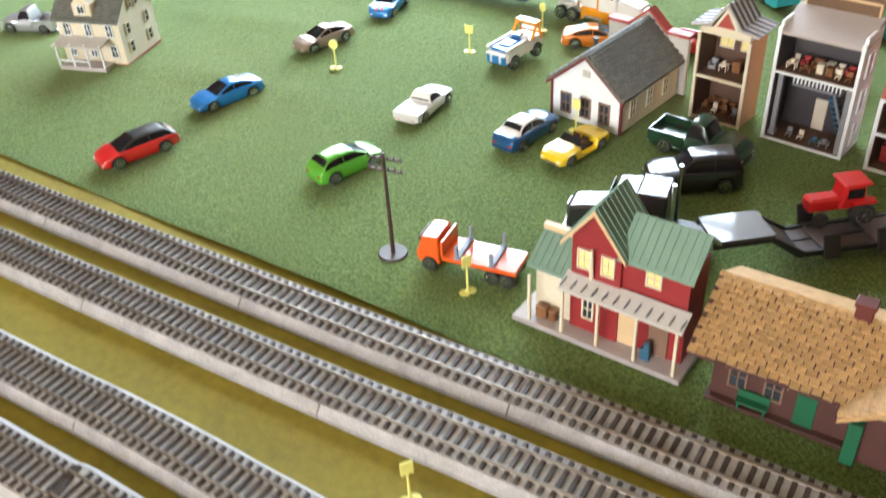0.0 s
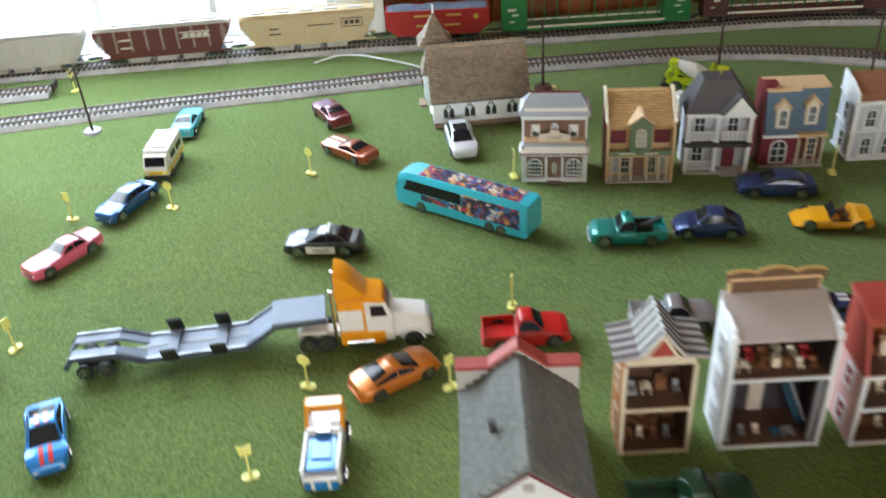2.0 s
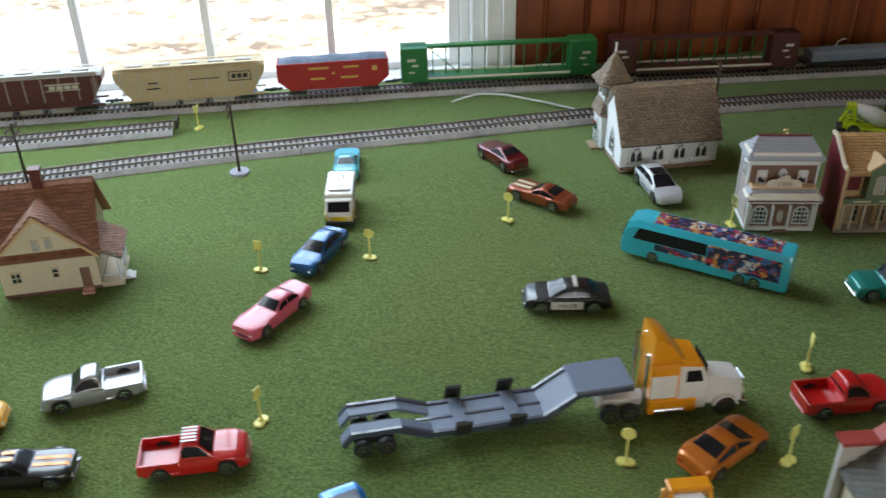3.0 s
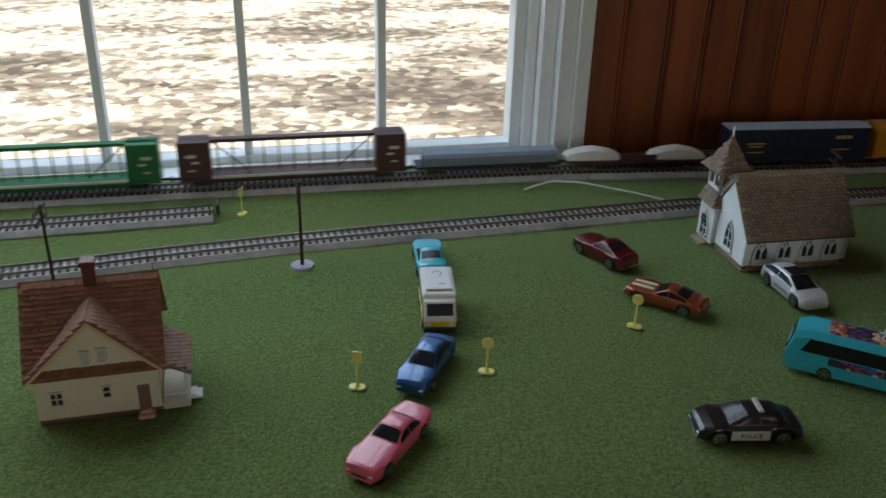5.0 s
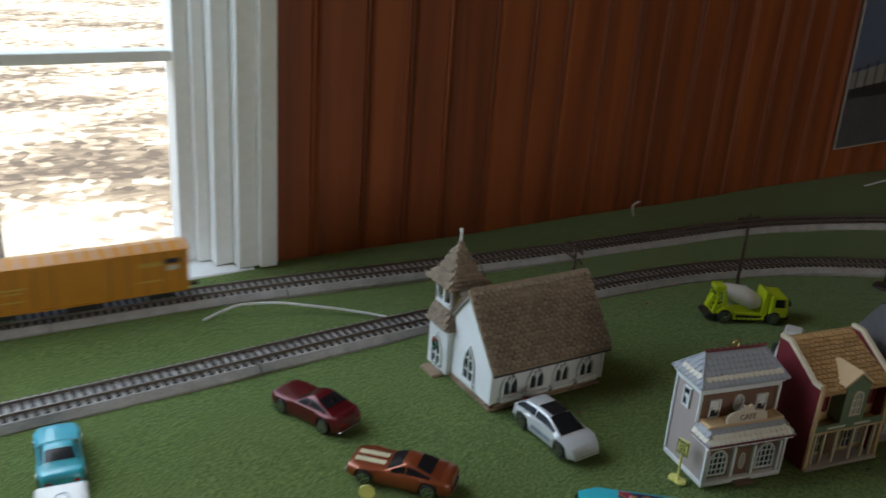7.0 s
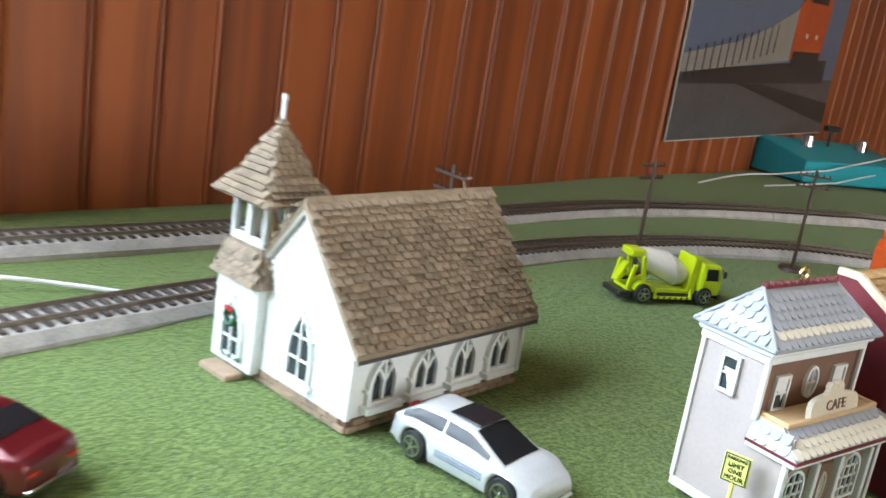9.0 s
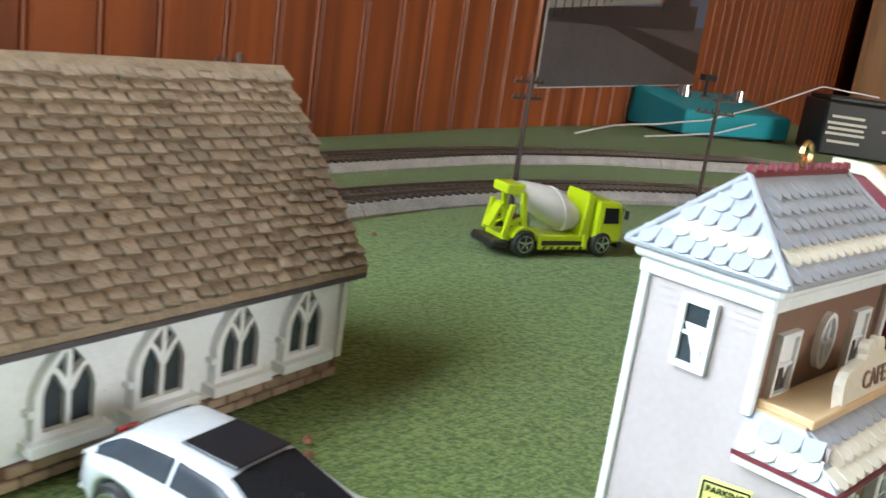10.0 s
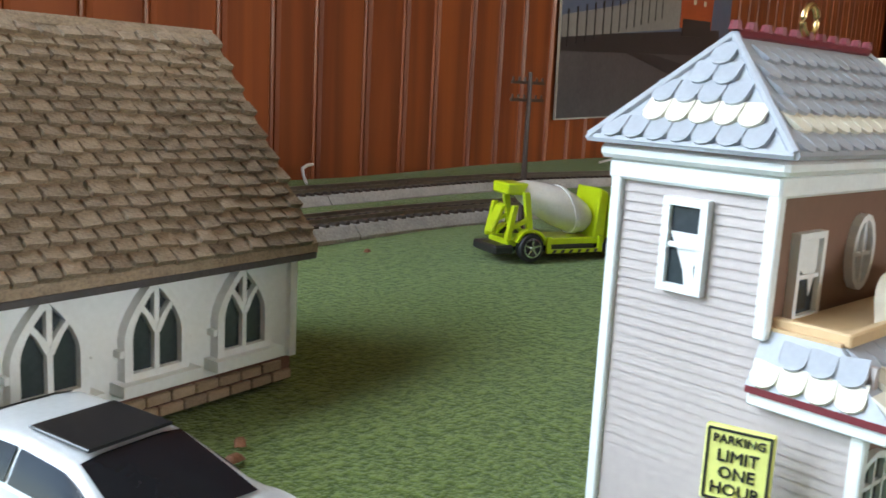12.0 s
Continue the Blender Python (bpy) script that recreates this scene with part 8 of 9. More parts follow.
def semi(x, y, turn, cab, second, label, L=0.118, tall=True):
    """Front at +x."""
    t = thing("semi_tractor", pose(x, y, 0, 0, 0, turn), label, "toy truck")
    f = L / 2
    part("frame", Build().span(-f, f * 0.5, -0.006, 0.006, 0.009, 0.016).span(-f + 0.004, -f + 0.026, -0.010, 0.010, 0.016, 0.020), second if second is P_WHITE else BLACK, t, bevel=0.0005)
    part("hood", Build().prism([(f - 0.034, 0.008), (f - 0.001, 0.008), (f, 0.014), (f - 0.002, 0.030), (f - 0.012, 0.0325), (f - 0.034, 0.036)], -0.0125, 0.0125), second, t, bevel=0.0026)
    part("cab", Build().prism([(f - 0.056, 0.008), (f - 0.032, 0.008), (f - 0.032, 0.036), (f - 0.038, 0.050), (f - 0.056, 0.052)], -0.0150, 0.0150), second, t, bevel=0.001)
    part("sleeper", Build().span(f - 0.079, f - 0.056, -0.0153, 0.0153, 0.010, 0.054), cab, t, bevel=0.0012)
    part("lower_panel", Build().span(f - 0.079, f - 0.040, -0.0160, 0.0160, 0.006, 0.020), cab, t, bevel=0.0008)
    if tall:
        part("fairing", Build().rings([[(f - 0.080, -w, 0.053), (f - 0.080, w, 0.053), (x, w, z), (x, w * 0.8, z + 0.002), (x, -w * 0.8, z + 0.002), (x, -w, z)] for x, z, w in ((f - 0.079, 0.079, 0.0150), (f - 0.073, 0.0775, 0.0150), (f - 0.066, 0.072, 0.0148), (f - 0.060, 0.064, 0.0143), (f - 0.055, 0.057, 0.0136), (f - 0.050, 0.0525, 0.0125))]), cab, t, smooth=40)
        part("side_panel", Build().span(f - 0.0785, f - 0.058, -0.0158, 0.0158, 0.022, 0.044), P_WHITE, t, bevel=0.0004)
        part("roof_cap", Build().prism([(f - 0.057, 0.0505), (f - 0.037, 0.048), (f - 0.040, 0.054), (f - 0.057, 0.058)], -0.0145, 0.0145), cab, t, bevel=0.001)
    for s in (-1, 1):
        part("side_window", Build().prism([(f - 0.051, 0.036), (f - 0.037, 0.036), (f - 0.040, 0.047), (f - 0.051, 0.047)], s * 0.0150 - 0.0004, s * 0.0150 + 0.0004), TINT, t)
        part("exhaust_stack", Build().tube((f - 0.083, s * 0.0145, 0.014), (f - 0.083, s * 0.0145, 0.066), 0.0016, n=8), CHROME, t, smooth=40)
        part("fuel_tank", Build().tube((f - 0.074, s * 0.0128, 0.0085), (f - 0.050, s * 0.0128, 0.0085), 0.0048, n=12), CHROME, t, smooth=40)
        part("headlight", Build().box(f - 0.001, s * 0.010, 0.019, 0.002, 0.004, 0.004), LAMP_WHITE, t, bevel=0.0006)
        part("fender", Build().rings([[(f - 0.016 + 0.0105 * math.cos(q), s * 0.0085, 0.009 + 0.0105 * math.sin(q)), (f - 0.016 + 0.0105 * math.cos(q), s * 0.0165, 0.009 + 0.0105 * math.sin(q)), (f - 0.016 + 0.0090 * math.cos(q), s * 0.0165, 0.009 + 0.0090 * math.sin(q)), (f - 0.016 + 0.0090 * math.cos(q), s * 0.0085, 0.009 + 0.0090 * math.sin(q))] for q in np.linspace(0.1, 3.04, 9)]), second, t)
    part("windscreen", Build().box(f - 0.0345, 0, 0.0435, 0.0006, 0.025, 0.012, None), TINT, t)
    part("grille", Build().box(f - 0.0005, 0, 0.021, 0.0015, 0.014, 0.015), CHROME, t, bevel=0.0005)
    part("bumper", Build().box(f, 0, 0.009, 0.004, 0.030, 0.006), CHROME, t, bevel=0.0008)
    wheels(t, (f - 0.016, -f + 0.010, -f + 0.026), 0.0135, 0.0082, 0.0052)
    return t


def lowboy(x, y, turn, deck, edge, label, L=0.228):
    """Front (gooseneck) at +x."""
    t = thing("lowboy_trailer", pose(x, y, 0, 0, 0, turn), label, "toy trailer")
    f = L / 2
    for s in (-1, 1):
        part("side_beam", Build().prism([(-f, 0.016), (-f + 0.008, 0.026), (-f + 0.046, 0.026), (-f + 0.070, 0.016), (f - 0.072, 0.016), (f - 0.046, 0.033), (f, 0.033), (f, 0.029), (f - 0.044, 0.029), (f - 0.068, 0.011), (-f + 0.066, 0.011), (-f + 0.042, 0.021), (-f + 0.010, 0.021), (-f + 0.003, 0.012)], s * 0.0165 - 0.0016, s * 0.0165 + 0.0016), edge, t, bevel=0.0003)
        part("ramp", Build().prism([(-f, 0.0145), (-f + 0.008, 0.0245), (-f + 0.046, 0.0245), (-f + 0.070, 0.0148), (-f + 0.070, 0.0125), (-f + 0.044, 0.0222), (-f + 0.010, 0.0222), (-f + 0.002, 0.012)], s * 0.010 - 0.0048, s * 0.010 + 0.0048), deck, t)
    part("deck", Build().span(-f + 0.068, f - 0.070, -0.015, 0.015, 0.0115, 0.0145), deck, t, bevel=0.0003)
    part("neck_slope", Build().prism([(f - 0.073, 0.013), (f - 0.046, 0.031), (f - 0.044, 0.0285), (f - 0.070, 0.0115)], -0.015, 0.015), deck, t)
    part("neck_deck", Build().span(f - 0.047, f, -0.0175, 0.0175, 0.0325, 0.0352), deck, t, bevel=0.0005)
    part("centre_rib", Build().span(-f + 0.05, f - 0.07, -0.0012, 0.0012, 0.0145, 0.0153), edge, t)
    for x_ in (-0.022, 0.020):
        part("crossbar", Build().box(x_, 0, 0.0158, 0.010, 0.036, 0.0022), deck, t, bevel=0.0003)
        for s in (-1, 1):
            part("outrigger", shared("outrigger", lambda: Build().box(0, 0, 0.002, 0.013, 0.0024, 0.019).box(0, -0.004, -0.005, 0.008, 0.009, 0.003), 0.0005), BLACK, t, at=pose(x_, s * 0.0215, 0.0185, s * 24, 0, 0 if s > 0 else 180))
    wheels(t, (-f + 0.016, -f + 0.034), 0.0145, 0.0072, 0.0052)
    part("axle_beam", Build().span(-f + 0.010, -f + 0.040, -0.008, 0.008, 0.006, 0.014), BLACK, t)
    return t


semi(-0.431, 0.894, -3, P_ORANGE_Y, P_WHITE, "white and orange-yellow toy semi tractor with tall roof fairing")
lowboy(-0.577, 0.899, 1.5, P_GREYBLUE, P_NAVYGREY, "grey-blue toy lowboy trailer with black outriggers")
semi(-0.199, 0.508, -166, P_BLACK, P_BLACK, "black toy semi tractor with chrome stacks", 0.112, False)
lowboy(-0.062, 0.578, -136, P_DARKGREY, BLACK, "black toy lowboy trailer with brown-grey deck", 0.222)

ft = thing("farm_tractor", pose(-0.072, 0.600, 0.0145, 0, 0, -136), "red toy farm tractor on the black trailer", "toy tractor")
part("hood", Build().span(0.004, 0.030, -0.0065, 0.0065, 0.010, 0.022), P_RED, ft, bevel=0.002)
part("cab", Build().prism([(-0.016, 0.012), (0.006, 0.012), (0.003, 0.032), (-0.013, 0.032)], -0.009, 0.009), P_RED, ft, bevel=0.0015)
part("cab_roof", Build().span(-0.017, 0.006, -0.0105, 0.0105, 0.032, 0.0345), P_RED, ft, bevel=0.001)
part("cab_window", Build().span(-0.0115, 0.0012, -0.0094, 0.0094, 0.0215, 0.030), TINT, ft)
for s in (-1, 1):
    part("mudguard", Build().span(-0.021, -0.003, s * 0.0105 - 0.004, s * 0.0105 + 0.004, 0.018, 0.0205), P_RED, ft, bevel=0.0006)
wheels(ft, (-0.011,), 0.0135, 0.0095, 0.006)
wheels(ft, (0.021,), 0.0105, 0.0062, 0.0045)


def mixer():
    t = thing("cement_mixer", pose(0.022, 1.335, 0, 0, 0, -28), "yellow-lime toy cement mixer with white drum", "toy truck")
    part("chassis", Build().span(-0.038, 0.040, -0.0095, 0.0095, 0.0075, 0.0110), P_LIME, t, bevel=0.0005)
    # Black block put where only shade lies under the truck.
    part("tank", Build().span(-0.014, 0.014, -0.0100, 0.0100, 0.0035, 0.0080), BLACK, t, "black block standing in for the dark void underneath", 0.0008)
    part("cab", Build().prism([(0.021, 0.0075), (0.0405, 0.0075), (0.0415, 0.016), (0.0395, 0.0285), (0.037, 0.0315), (0.021, 0.0325)], -0.0130, 0.0130), P_LIME, t, bevel=0.0014)
    for s in (-1, 1):
        door = part("door", Build().span(0.0235, 0.0370, s * 0.0131 - 0.0003, s * 0.0131 + 0.0003, 0.0095, 0.0300), P_LIME, t, bevel=0.0002)
        part("side_window", Build().prism([(0.0255, 0.0195), (0.0365, 0.0195), (0.0350, 0.0285), (0.0255, 0.0285)], s * 0.0135 - 0.0003, s * 0.0135 + 0.0003), TINT, door)
        part("rear_post", Build().prism([(-0.027, 0.0105), (-0.0235, 0.0105), (-0.0275, 0.0345), (-0.0310, 0.0345)], s * 0.0100 - 0.0013, s * 0.0100 + 0.0013), P_LIME, t, bevel=0.0004)
        part("rear_post", Build().prism([(-0.040, 0.0105), (-0.0370, 0.0105), (-0.0335, 0.0280), (-0.0365, 0.0280)], s * 0.0100 - 0.0013, s * 0.0100 + 0.0013), P_LIME, t, bevel=0.0004)
        part("rear_brace", Build().prism([(-0.0385, 0.0150), (-0.0260, 0.0205), (-0.0260, 0.0225), (-0.0385, 0.0170)], s * 0.0100 - 0.0010, s * 0.0100 + 0.0010), P_LIME, t)
        part("side_step", Build().span(-0.0165, 0.0165, s * 0.0122 - 0.0010, s * 0.0122 + 0.0010, 0.0040, 0.0058), P_LIME, t)
        for x in (-0.0125, -0.0075, -0.0025, 0.0025, 0.0075, 0.0125):
            part("step_mark", shared("step_mark", lambda: Build().prism([(-0.0014, -0.0008), (0.0004, -0.0008), (0.0014, 0.0008), (-0.0004, 0.0008)], -0.0002, 0.0002)), BLACK, t, at=pose(x, s * 0.0133, 0.0049))
        for x in (-0.0155, 0.0155):
            part("step_post", Build().box(x, s * 0.0122, 0.0085, 0.0022, 0.0016, 0.0075), P_LIME, t)
        part("mudguard", Build().rings([[(-0.026 + 0.0092 * math.cos(q), s * 0.0085, 0.0072 + 0.0092 * math.sin(q)), (-0.026 + 0.0092 * math.cos(q), s * 0.0130, 0.0072 + 0.0092 * math.sin(q)), (-0.026 + 0.0080 * math.cos(q), s * 0.0130, 0.0072 + 0.0080 * math.sin(q)), (-0.026 + 0.0080 * math.cos(q), s * 0.0085, 0.0072 + 0.0080 * math.sin(q))] for q in np.linspace(0.35, 2.8, 8)]), P_LIME, t)
        part("mirror", Build().box(0.0405, s * 0.0148, 0.0250, 0.0012, 0.0022, 0.0050), BLACK, t)
    part("windscreen", Build().box(0.0408, 0, 0.0228, 0.0012, 0.021, 0.0095), TINT, t)
    part("bumper", Build().span(0.0395, 0.0425, -0.0130, 0.0130, 0.0045, 0.0085), BLACK, t, bevel=0.0006)
    part("front_frame", Build().prism([(0.0125, 0.0105), (0.0195, 0.0105), (0.0205, 0.0340), (0.0150, 0.0365)], -0.0105, 0.0105), P_LIME, t, bevel=0.0008)
    axis = [(-0.028, 0.0335, 0.0050), (-0.0215, 0.0310, 0.0085), (-0.010, 0.0270, 0.0112), (-0.001, 0.0245, 0.0120), (0.007, 0.0228, 0.0106), (0.0135, 0.0218, 0.0066)]
    part("drum", Build().rings([[(x - r * 0.3 * math.sin(q), r * math.cos(q), z + r * math.sin(q)) for q in np.linspace(0, 5.98, 20)] for x, z, r in axis]), P_WHITE, t, "white mixing drum", smooth=40)
    part("drum_band", Build().rings([[(x - r * 0.3 * math.sin(q), r * math.cos(q), z + r * math.sin(q)) for q in np.linspace(0, 5.98, 20)] for x, z, r in ((-0.001, 0.0246, 0.0127), (0.0015, 0.0240, 0.0126))]), P_WHITE, t)
    part("hopper", Build().prism([(-0.0385, 0.0330), (-0.0290, 0.0325), (-0.0260, 0.0385), (-0.0385, 0.0385)], -0.0075, 0.0075), P_LIME, t, bevel=0.0008)
    part("chute", Build().prism([(-0.0385, 0.0270), (-0.0360, 0.0280), (-0.0420, 0.0140), (-0.0445, 0.0140)], -0.0035, 0.0035), P_LIME, t, bevel=0.0004)
    part("rear_bumper", Build().span(-0.0460, -0.0350, -0.0115, 0.0115, 0.0040, 0.0085), BLACK, t, bevel=0.001)
    wheels(t, (-0.026, 0.027), 0.0112, 0.0072, 0.0052)


mixer()

# camper
rv = thing("camper_van", pose(-0.665, 1.262, 0, 0, 0, -98), "cream white toy camper van with yellow front", "toy van")
part("body", Build().prism([(-0.040, 0.006), (0.024, 0.006), (0.024, 0.0385), (-0.040, 0.0400)], -0.0155, 0.0155), P_WHITE, rv, bevel=0.0016)
part("cab", Build().prism([(0.023, 0.006), (0.0385, 0.006), (0.0390, 0.0165), (0.0375, 0.0190), (0.0300, 0.0330), (0.023, 0.0345)], -0.0145, 0.0145), P_WHITE, rv, bevel=0.0010)
part("roof_panel", Build().span(-0.034, 0.016, -0.012, 0.012, 0.0398, 0.0410), P_WHITE, rv, bevel=0.0004)
part("roof_mark", Build().wire([(-0.020 + 0.006 * math.cos(q), 0.004 * math.sin(q), 0.0411) for q in np.linspace(0.4, 4.6, 12)], 0.0004).box(0.004, 0.003, 0.0411, 0.0008, 0.007, 0.0004), SLATE, rv, "grey pen marks")
part("windscreen", Build().box(0, 0, 0, 0.0008, 0.0235, 0.0125, pose(0.0343, 0, 0.0262, 0, -28, 0)), TINT, rv)
part("nose_band", Build().span(0.0380, 0.0394, -0.0142, 0.0142, 0.0095, 0.0150), P_YELLOW, rv, "yellow front band", 0.0003)
part("bumper", Build().span(0.036, 0.0415, -0.0150, 0.0150, 0.004, 0.0085), BLACK, rv, bevel=0.0006)
for s in (-1, 1):
    part("headlight", Build().box(0.0396, s * 0.0105, 0.0122, 0.0008, 0.0040, 0.0030), LAMP_WHITE, rv, bevel=0.0003)
    part("side_band", Build().span(-0.039, 0.034, s * 0.0156 - 0.0003, s * 0.0156 + 0.0003, 0.011, 0.017), P_YELLOW, rv)
    part("side_window", Build().span(-0.030, -0.008, s * 0.0156 - 0.0003, s * 0.0156 + 0.0003, 0.023, 0.031), TINT, rv)
    part("side_window", Build().span(-0.002, 0.018, s * 0.0156 - 0.0003, s * 0.0156 + 0.0003, 0.023, 0.031), TINT, rv)
wheels(rv, (-0.024, 0.024), 0.0138, 0.0062)

rv.scale = (0.84, 1, 0.9)

# police car
pc = car("police_car", -0.469, 1.046, 170, P_BLACK, "black and white toy police car with roof light bar", "sedan", 0.080, 0.032, 0.0222, wheel=0.0066)
for s in (-1, 1):
    pd = part("door_panel", Build().span(-0.014, 0.016, s * 0.0158, s * 0.0164, 0.0048, 0.0132), P_WHITE, pc, "white door panel", 0.0002)
    writing("POLICE", 0.0052, BLACK, pd, pose(0.0005, s * 0.0166, 0.0088, 90, 0, 180 if s > 0 else 0))
part("light_bar", Build().box(-0.007, 0, 0.0258, 0.0040, 0.018, 0.0022), PALE_GREY, pc, bevel=0.0005)

# tow truck
tt = car("tow_truck", -0.163, 1.007, 172, P_TEAL, "teal vintage toy tow truck with black boom", "oldpickup", 0.076, 0.031, 0.026, wheel=0.0062)
part("boom", Build().tube((-0.010, 0, 0.013), (-0.034, 0, 0.026), 0.0018, n=8).box(-0.016, 0.006, 0.016, 0.016, 0.002, 0.008).box(-0.016, -0.006, 0.016, 0.016, 0.002, 0.008), BLACK, tt, "black towing boom")
part("beacon", Build().tube((0.001, 0, 0.0290), (0.001, 0, 0.0335), 0.002, 0.0014, 10), P_TEAL, tt)

# rescue truck
fr = thing("rescue_truck", pose(0.201, 1.041, 0, 0, 0, 171), "white and red toy rescue truck", "toy truck")
part("body", Build().prism([(-0.041, 0.014), (0.038, 0.014), (0.041, 0.018), (0.040, 0.026), (0.034, 0.032), (-0.041, 0.032)], -0.0155, 0.0155), P_WHITE, fr, bevel=0.0014)
part("lower_body", Build().span(-0.041, 0.041, -0.0152, 0.0152, 0.005, 0.014), P_RED, fr, bevel=0.001)
for s in (-1, 1):
    part("side_window", Build().span(-0.030, 0.032, s * 0.0157 - 0.0003, s * 0.0157 + 0.0003, 0.021, 0.028), TINT, fr)
    part("side_stripe", Build().span(-0.040, 0.030, s * 0.0157 - 0.0003, s * 0.0157 + 0.0003, 0.0155, 0.018), P_RED, fr)
part("windscreen", Build().box(0.0378, 0, 0.0275, 0.0012, 0.025, 0.008, None), TINT, fr)
wheels(fr, (-0.024, 0.024), 0.0138, 0.0070)

# yellow truck, red pumps, loader
car("pickup_truck", 0.258, 1.158, 176, P_YELLOW, "yellow toy pickup truck", "pickup", 0.074, 0.030, 0.024)
for x, y in ((0.262, 1.196), (0.318, 1.190), (0.300, 1.262)):
    g = thing("red_pump", pose(x, y, 0), "bright orange-red toy fuel pump", "toy pump", "red pumps")
    part("cabinet", shared("pump_cabinet", lambda: Build().box(0, 0, 0.018, 0.020, 0.014, 0.036).box(0, 0, 0.002, 0.026, 0.02, 0.004).box(0, 0, 0.039, 0.016, 0.012, 0.008), 0.0015), P_ORED, g)
    part("globe", shared("pump_globe", lambda: Build().tube((0, -0.004, 0.049), (0, 0.004, 0.049), 0.0075, n=16), 0.0008), P_ORED, g)
    bars(g, CREAM, [(0, 0.026, 0.012, 0.006)], -0.0074)
ld = thing("wheel_loader", pose(-0.040, 1.232, 0, 0, 0, -150), "white toy wheel loader behind the store", "toy loader")
part("body", Build().span(-0.028, 0.012, -0.011, 0.011, 0.012, 0.026), P_WHITE, ld, bevel=0.0018)
part("cab", Build().span(-0.012, 0.006, -0.008, 0.008, 0.026, 0.046), P_WHITE, ld, bevel=0.0016)
part("cab_window", Build().span(-0.009, 0.003, -0.0083, 0.0083, 0.032, 0.043), TINT, ld)
part("arm", Build().tube((0.004, 0.006, 0.026), (0.036, 0.006, 0.020), 0.002, n=8).tube((0.004, -0.006, 0.026), (0.036, -0.006, 0.020), 0.002, n=8).box(0.020, 0, 0.023, 0.003, 0.012, 0.003), P_WHITE, ld)
part("bucket", Build().prism([(0.034, 0.010), (0.046, 0.008), (0.036, 0.014), (0.036, 0.026), (0.033, 0.026)], -0.016, 0.016), P_WHITE, ld)
wheels(ld, (-0.017, 0.017), 0.0125, 0.0105, 0.0075)

# off-road dumper, orange flatbed, grey farm truck
du = thing("desert_truck", pose(-0.465, 0.753, 0, 0, 0, -94), "blue and white toy off-road truck with orange roll cage", "toy truck")
part("body", Build().prism([(-0.034, 0.010), (0.034, 0.010), (0.034, 0.020), (0.012, 0.024), (-0.034, 0.024)], -0.0145, 0.0145), P_WHITE, du, bevel=0.0014)
part("front_bed", Build().span(-0.004, 0.031, -0.0110, 0.0110, 0.0215, 0.0245), P_AZURE, du, "blue front deck", 0.0008)
part("deck_hatch", Build().span(0.006, 0.022, -0.0075, 0.0075, 0.0244, 0.0262), P_AZURE, du, bevel=0.0006)
for s in (-1, 1):
    part("deck_rail", Build().span(-0.006, 0.034, s * 0.0128 - 0.0014, s * 0.0128 + 0.0014, 0.0225, 0.0265), P_WHITE, du, bevel=0.0004)
part("deck_cross_rail", Build().span(-0.008, -0.004, -0.0125, 0.0125, 0.0235, 0.0290), P_WHITE, du, bevel=0.0006)
part("nose", Build().span(0.026, 0.037, -0.0125, 0.0125, 0.009, 0.0185), P_AZURE, du, bevel=0.001)
part("bull_bar", Build().box(0.036, 0, 0.020, 0.003, 0.026, 0.003).box(0.036, 0.006, 0.015, 0.003, 0.003, 0.010).box(0.036, -0.006, 0.015, 0.003, 0.003, 0.010), P_WHITE, du, bevel=0.0006)
for s in (-1, 1):
    part("cage_leg", Build().tube((-0.030, s * 0.0138, 0.020), (-0.026, s * 0.0132, 0.036), 0.0018, n=8).tube((-0.012, s * 0.0138, 0.022), (-0.021, s * 0.0132, 0.036), 0.0018, n=8), P_ORANGE_Y, du)
part("cage_roof", Build().span(-0.031, -0.019, -0.0150, 0.0150, 0.0355, 0.0390), P_ORANGE_Y, du, "orange roll cage roof", 0.0012)
part("rear_panel", Build().span(-0.035, -0.030, -0.0145, 0.0145, 0.016, 0.026), P_ORANGE_Y, du, bevel=0.0008)
part("engine", Build().box(-0.006, 0, 0.027, 0.010, 0.012, 0.006), CHROME, du, bevel=0.001)
wheels(du, (-0.021, 0.021), 0.0135, 0.0085, 0.0062)
of = thing("flatbed_truck", pose(-0.290, 0.408, 0, 0, 0, -169), "orange-red toy flatbed truck with grey side racks", "toy truck")
part("cab", Build().prism([(0.022, 0.006), (0.040, 0.006), (0.040, 0.018), (0.036, 0.031), (0.022, 0.032)], -0.0125, 0.0125), P_ORED, of, bevel=0.001)
part("cab_front", Build().span(0.0395, 0.0415, -0.0115, 0.0115, 0.009, 0.017), P_ORED, of, bevel=0.0005)
part("windscreen", Build().box(0.0385, 0, 0.0245, 0.001, 0.02, 0.009, None), TINT, of)
part("bed", Build().span(-0.042, 0.019, -0.0145, 0.0145, 0.013, 0.017), P_ORED, of, bevel=0.0006)
part("headboard", Build().span(0.0175, 0.0195, -0.0145, 0.0145, 0.016, 0.030), P_ORED, of, bevel=0.0003)
part("frame", Build().span(-0.040, 0.036, -0.006, 0.006, 0.006, 0.013), BLACK, of)
for x in (0.006, -0.022):
    part("bolster", Build().box(x, 0, 0.0182, 0.004, 0.029, 0.0022), SLATE, of)
    for s in (-1, 1):
        part("stake", shared("stake", lambda: Build().box(0, 0, 0, 0.0026, 0.0022, 0.012), 0.0003), SLATE, of, at=pose(x, s * 0.0138, 0.024))
wheels(of, (0.030, -0.022, -0.034), 0.0118, 0.0064)
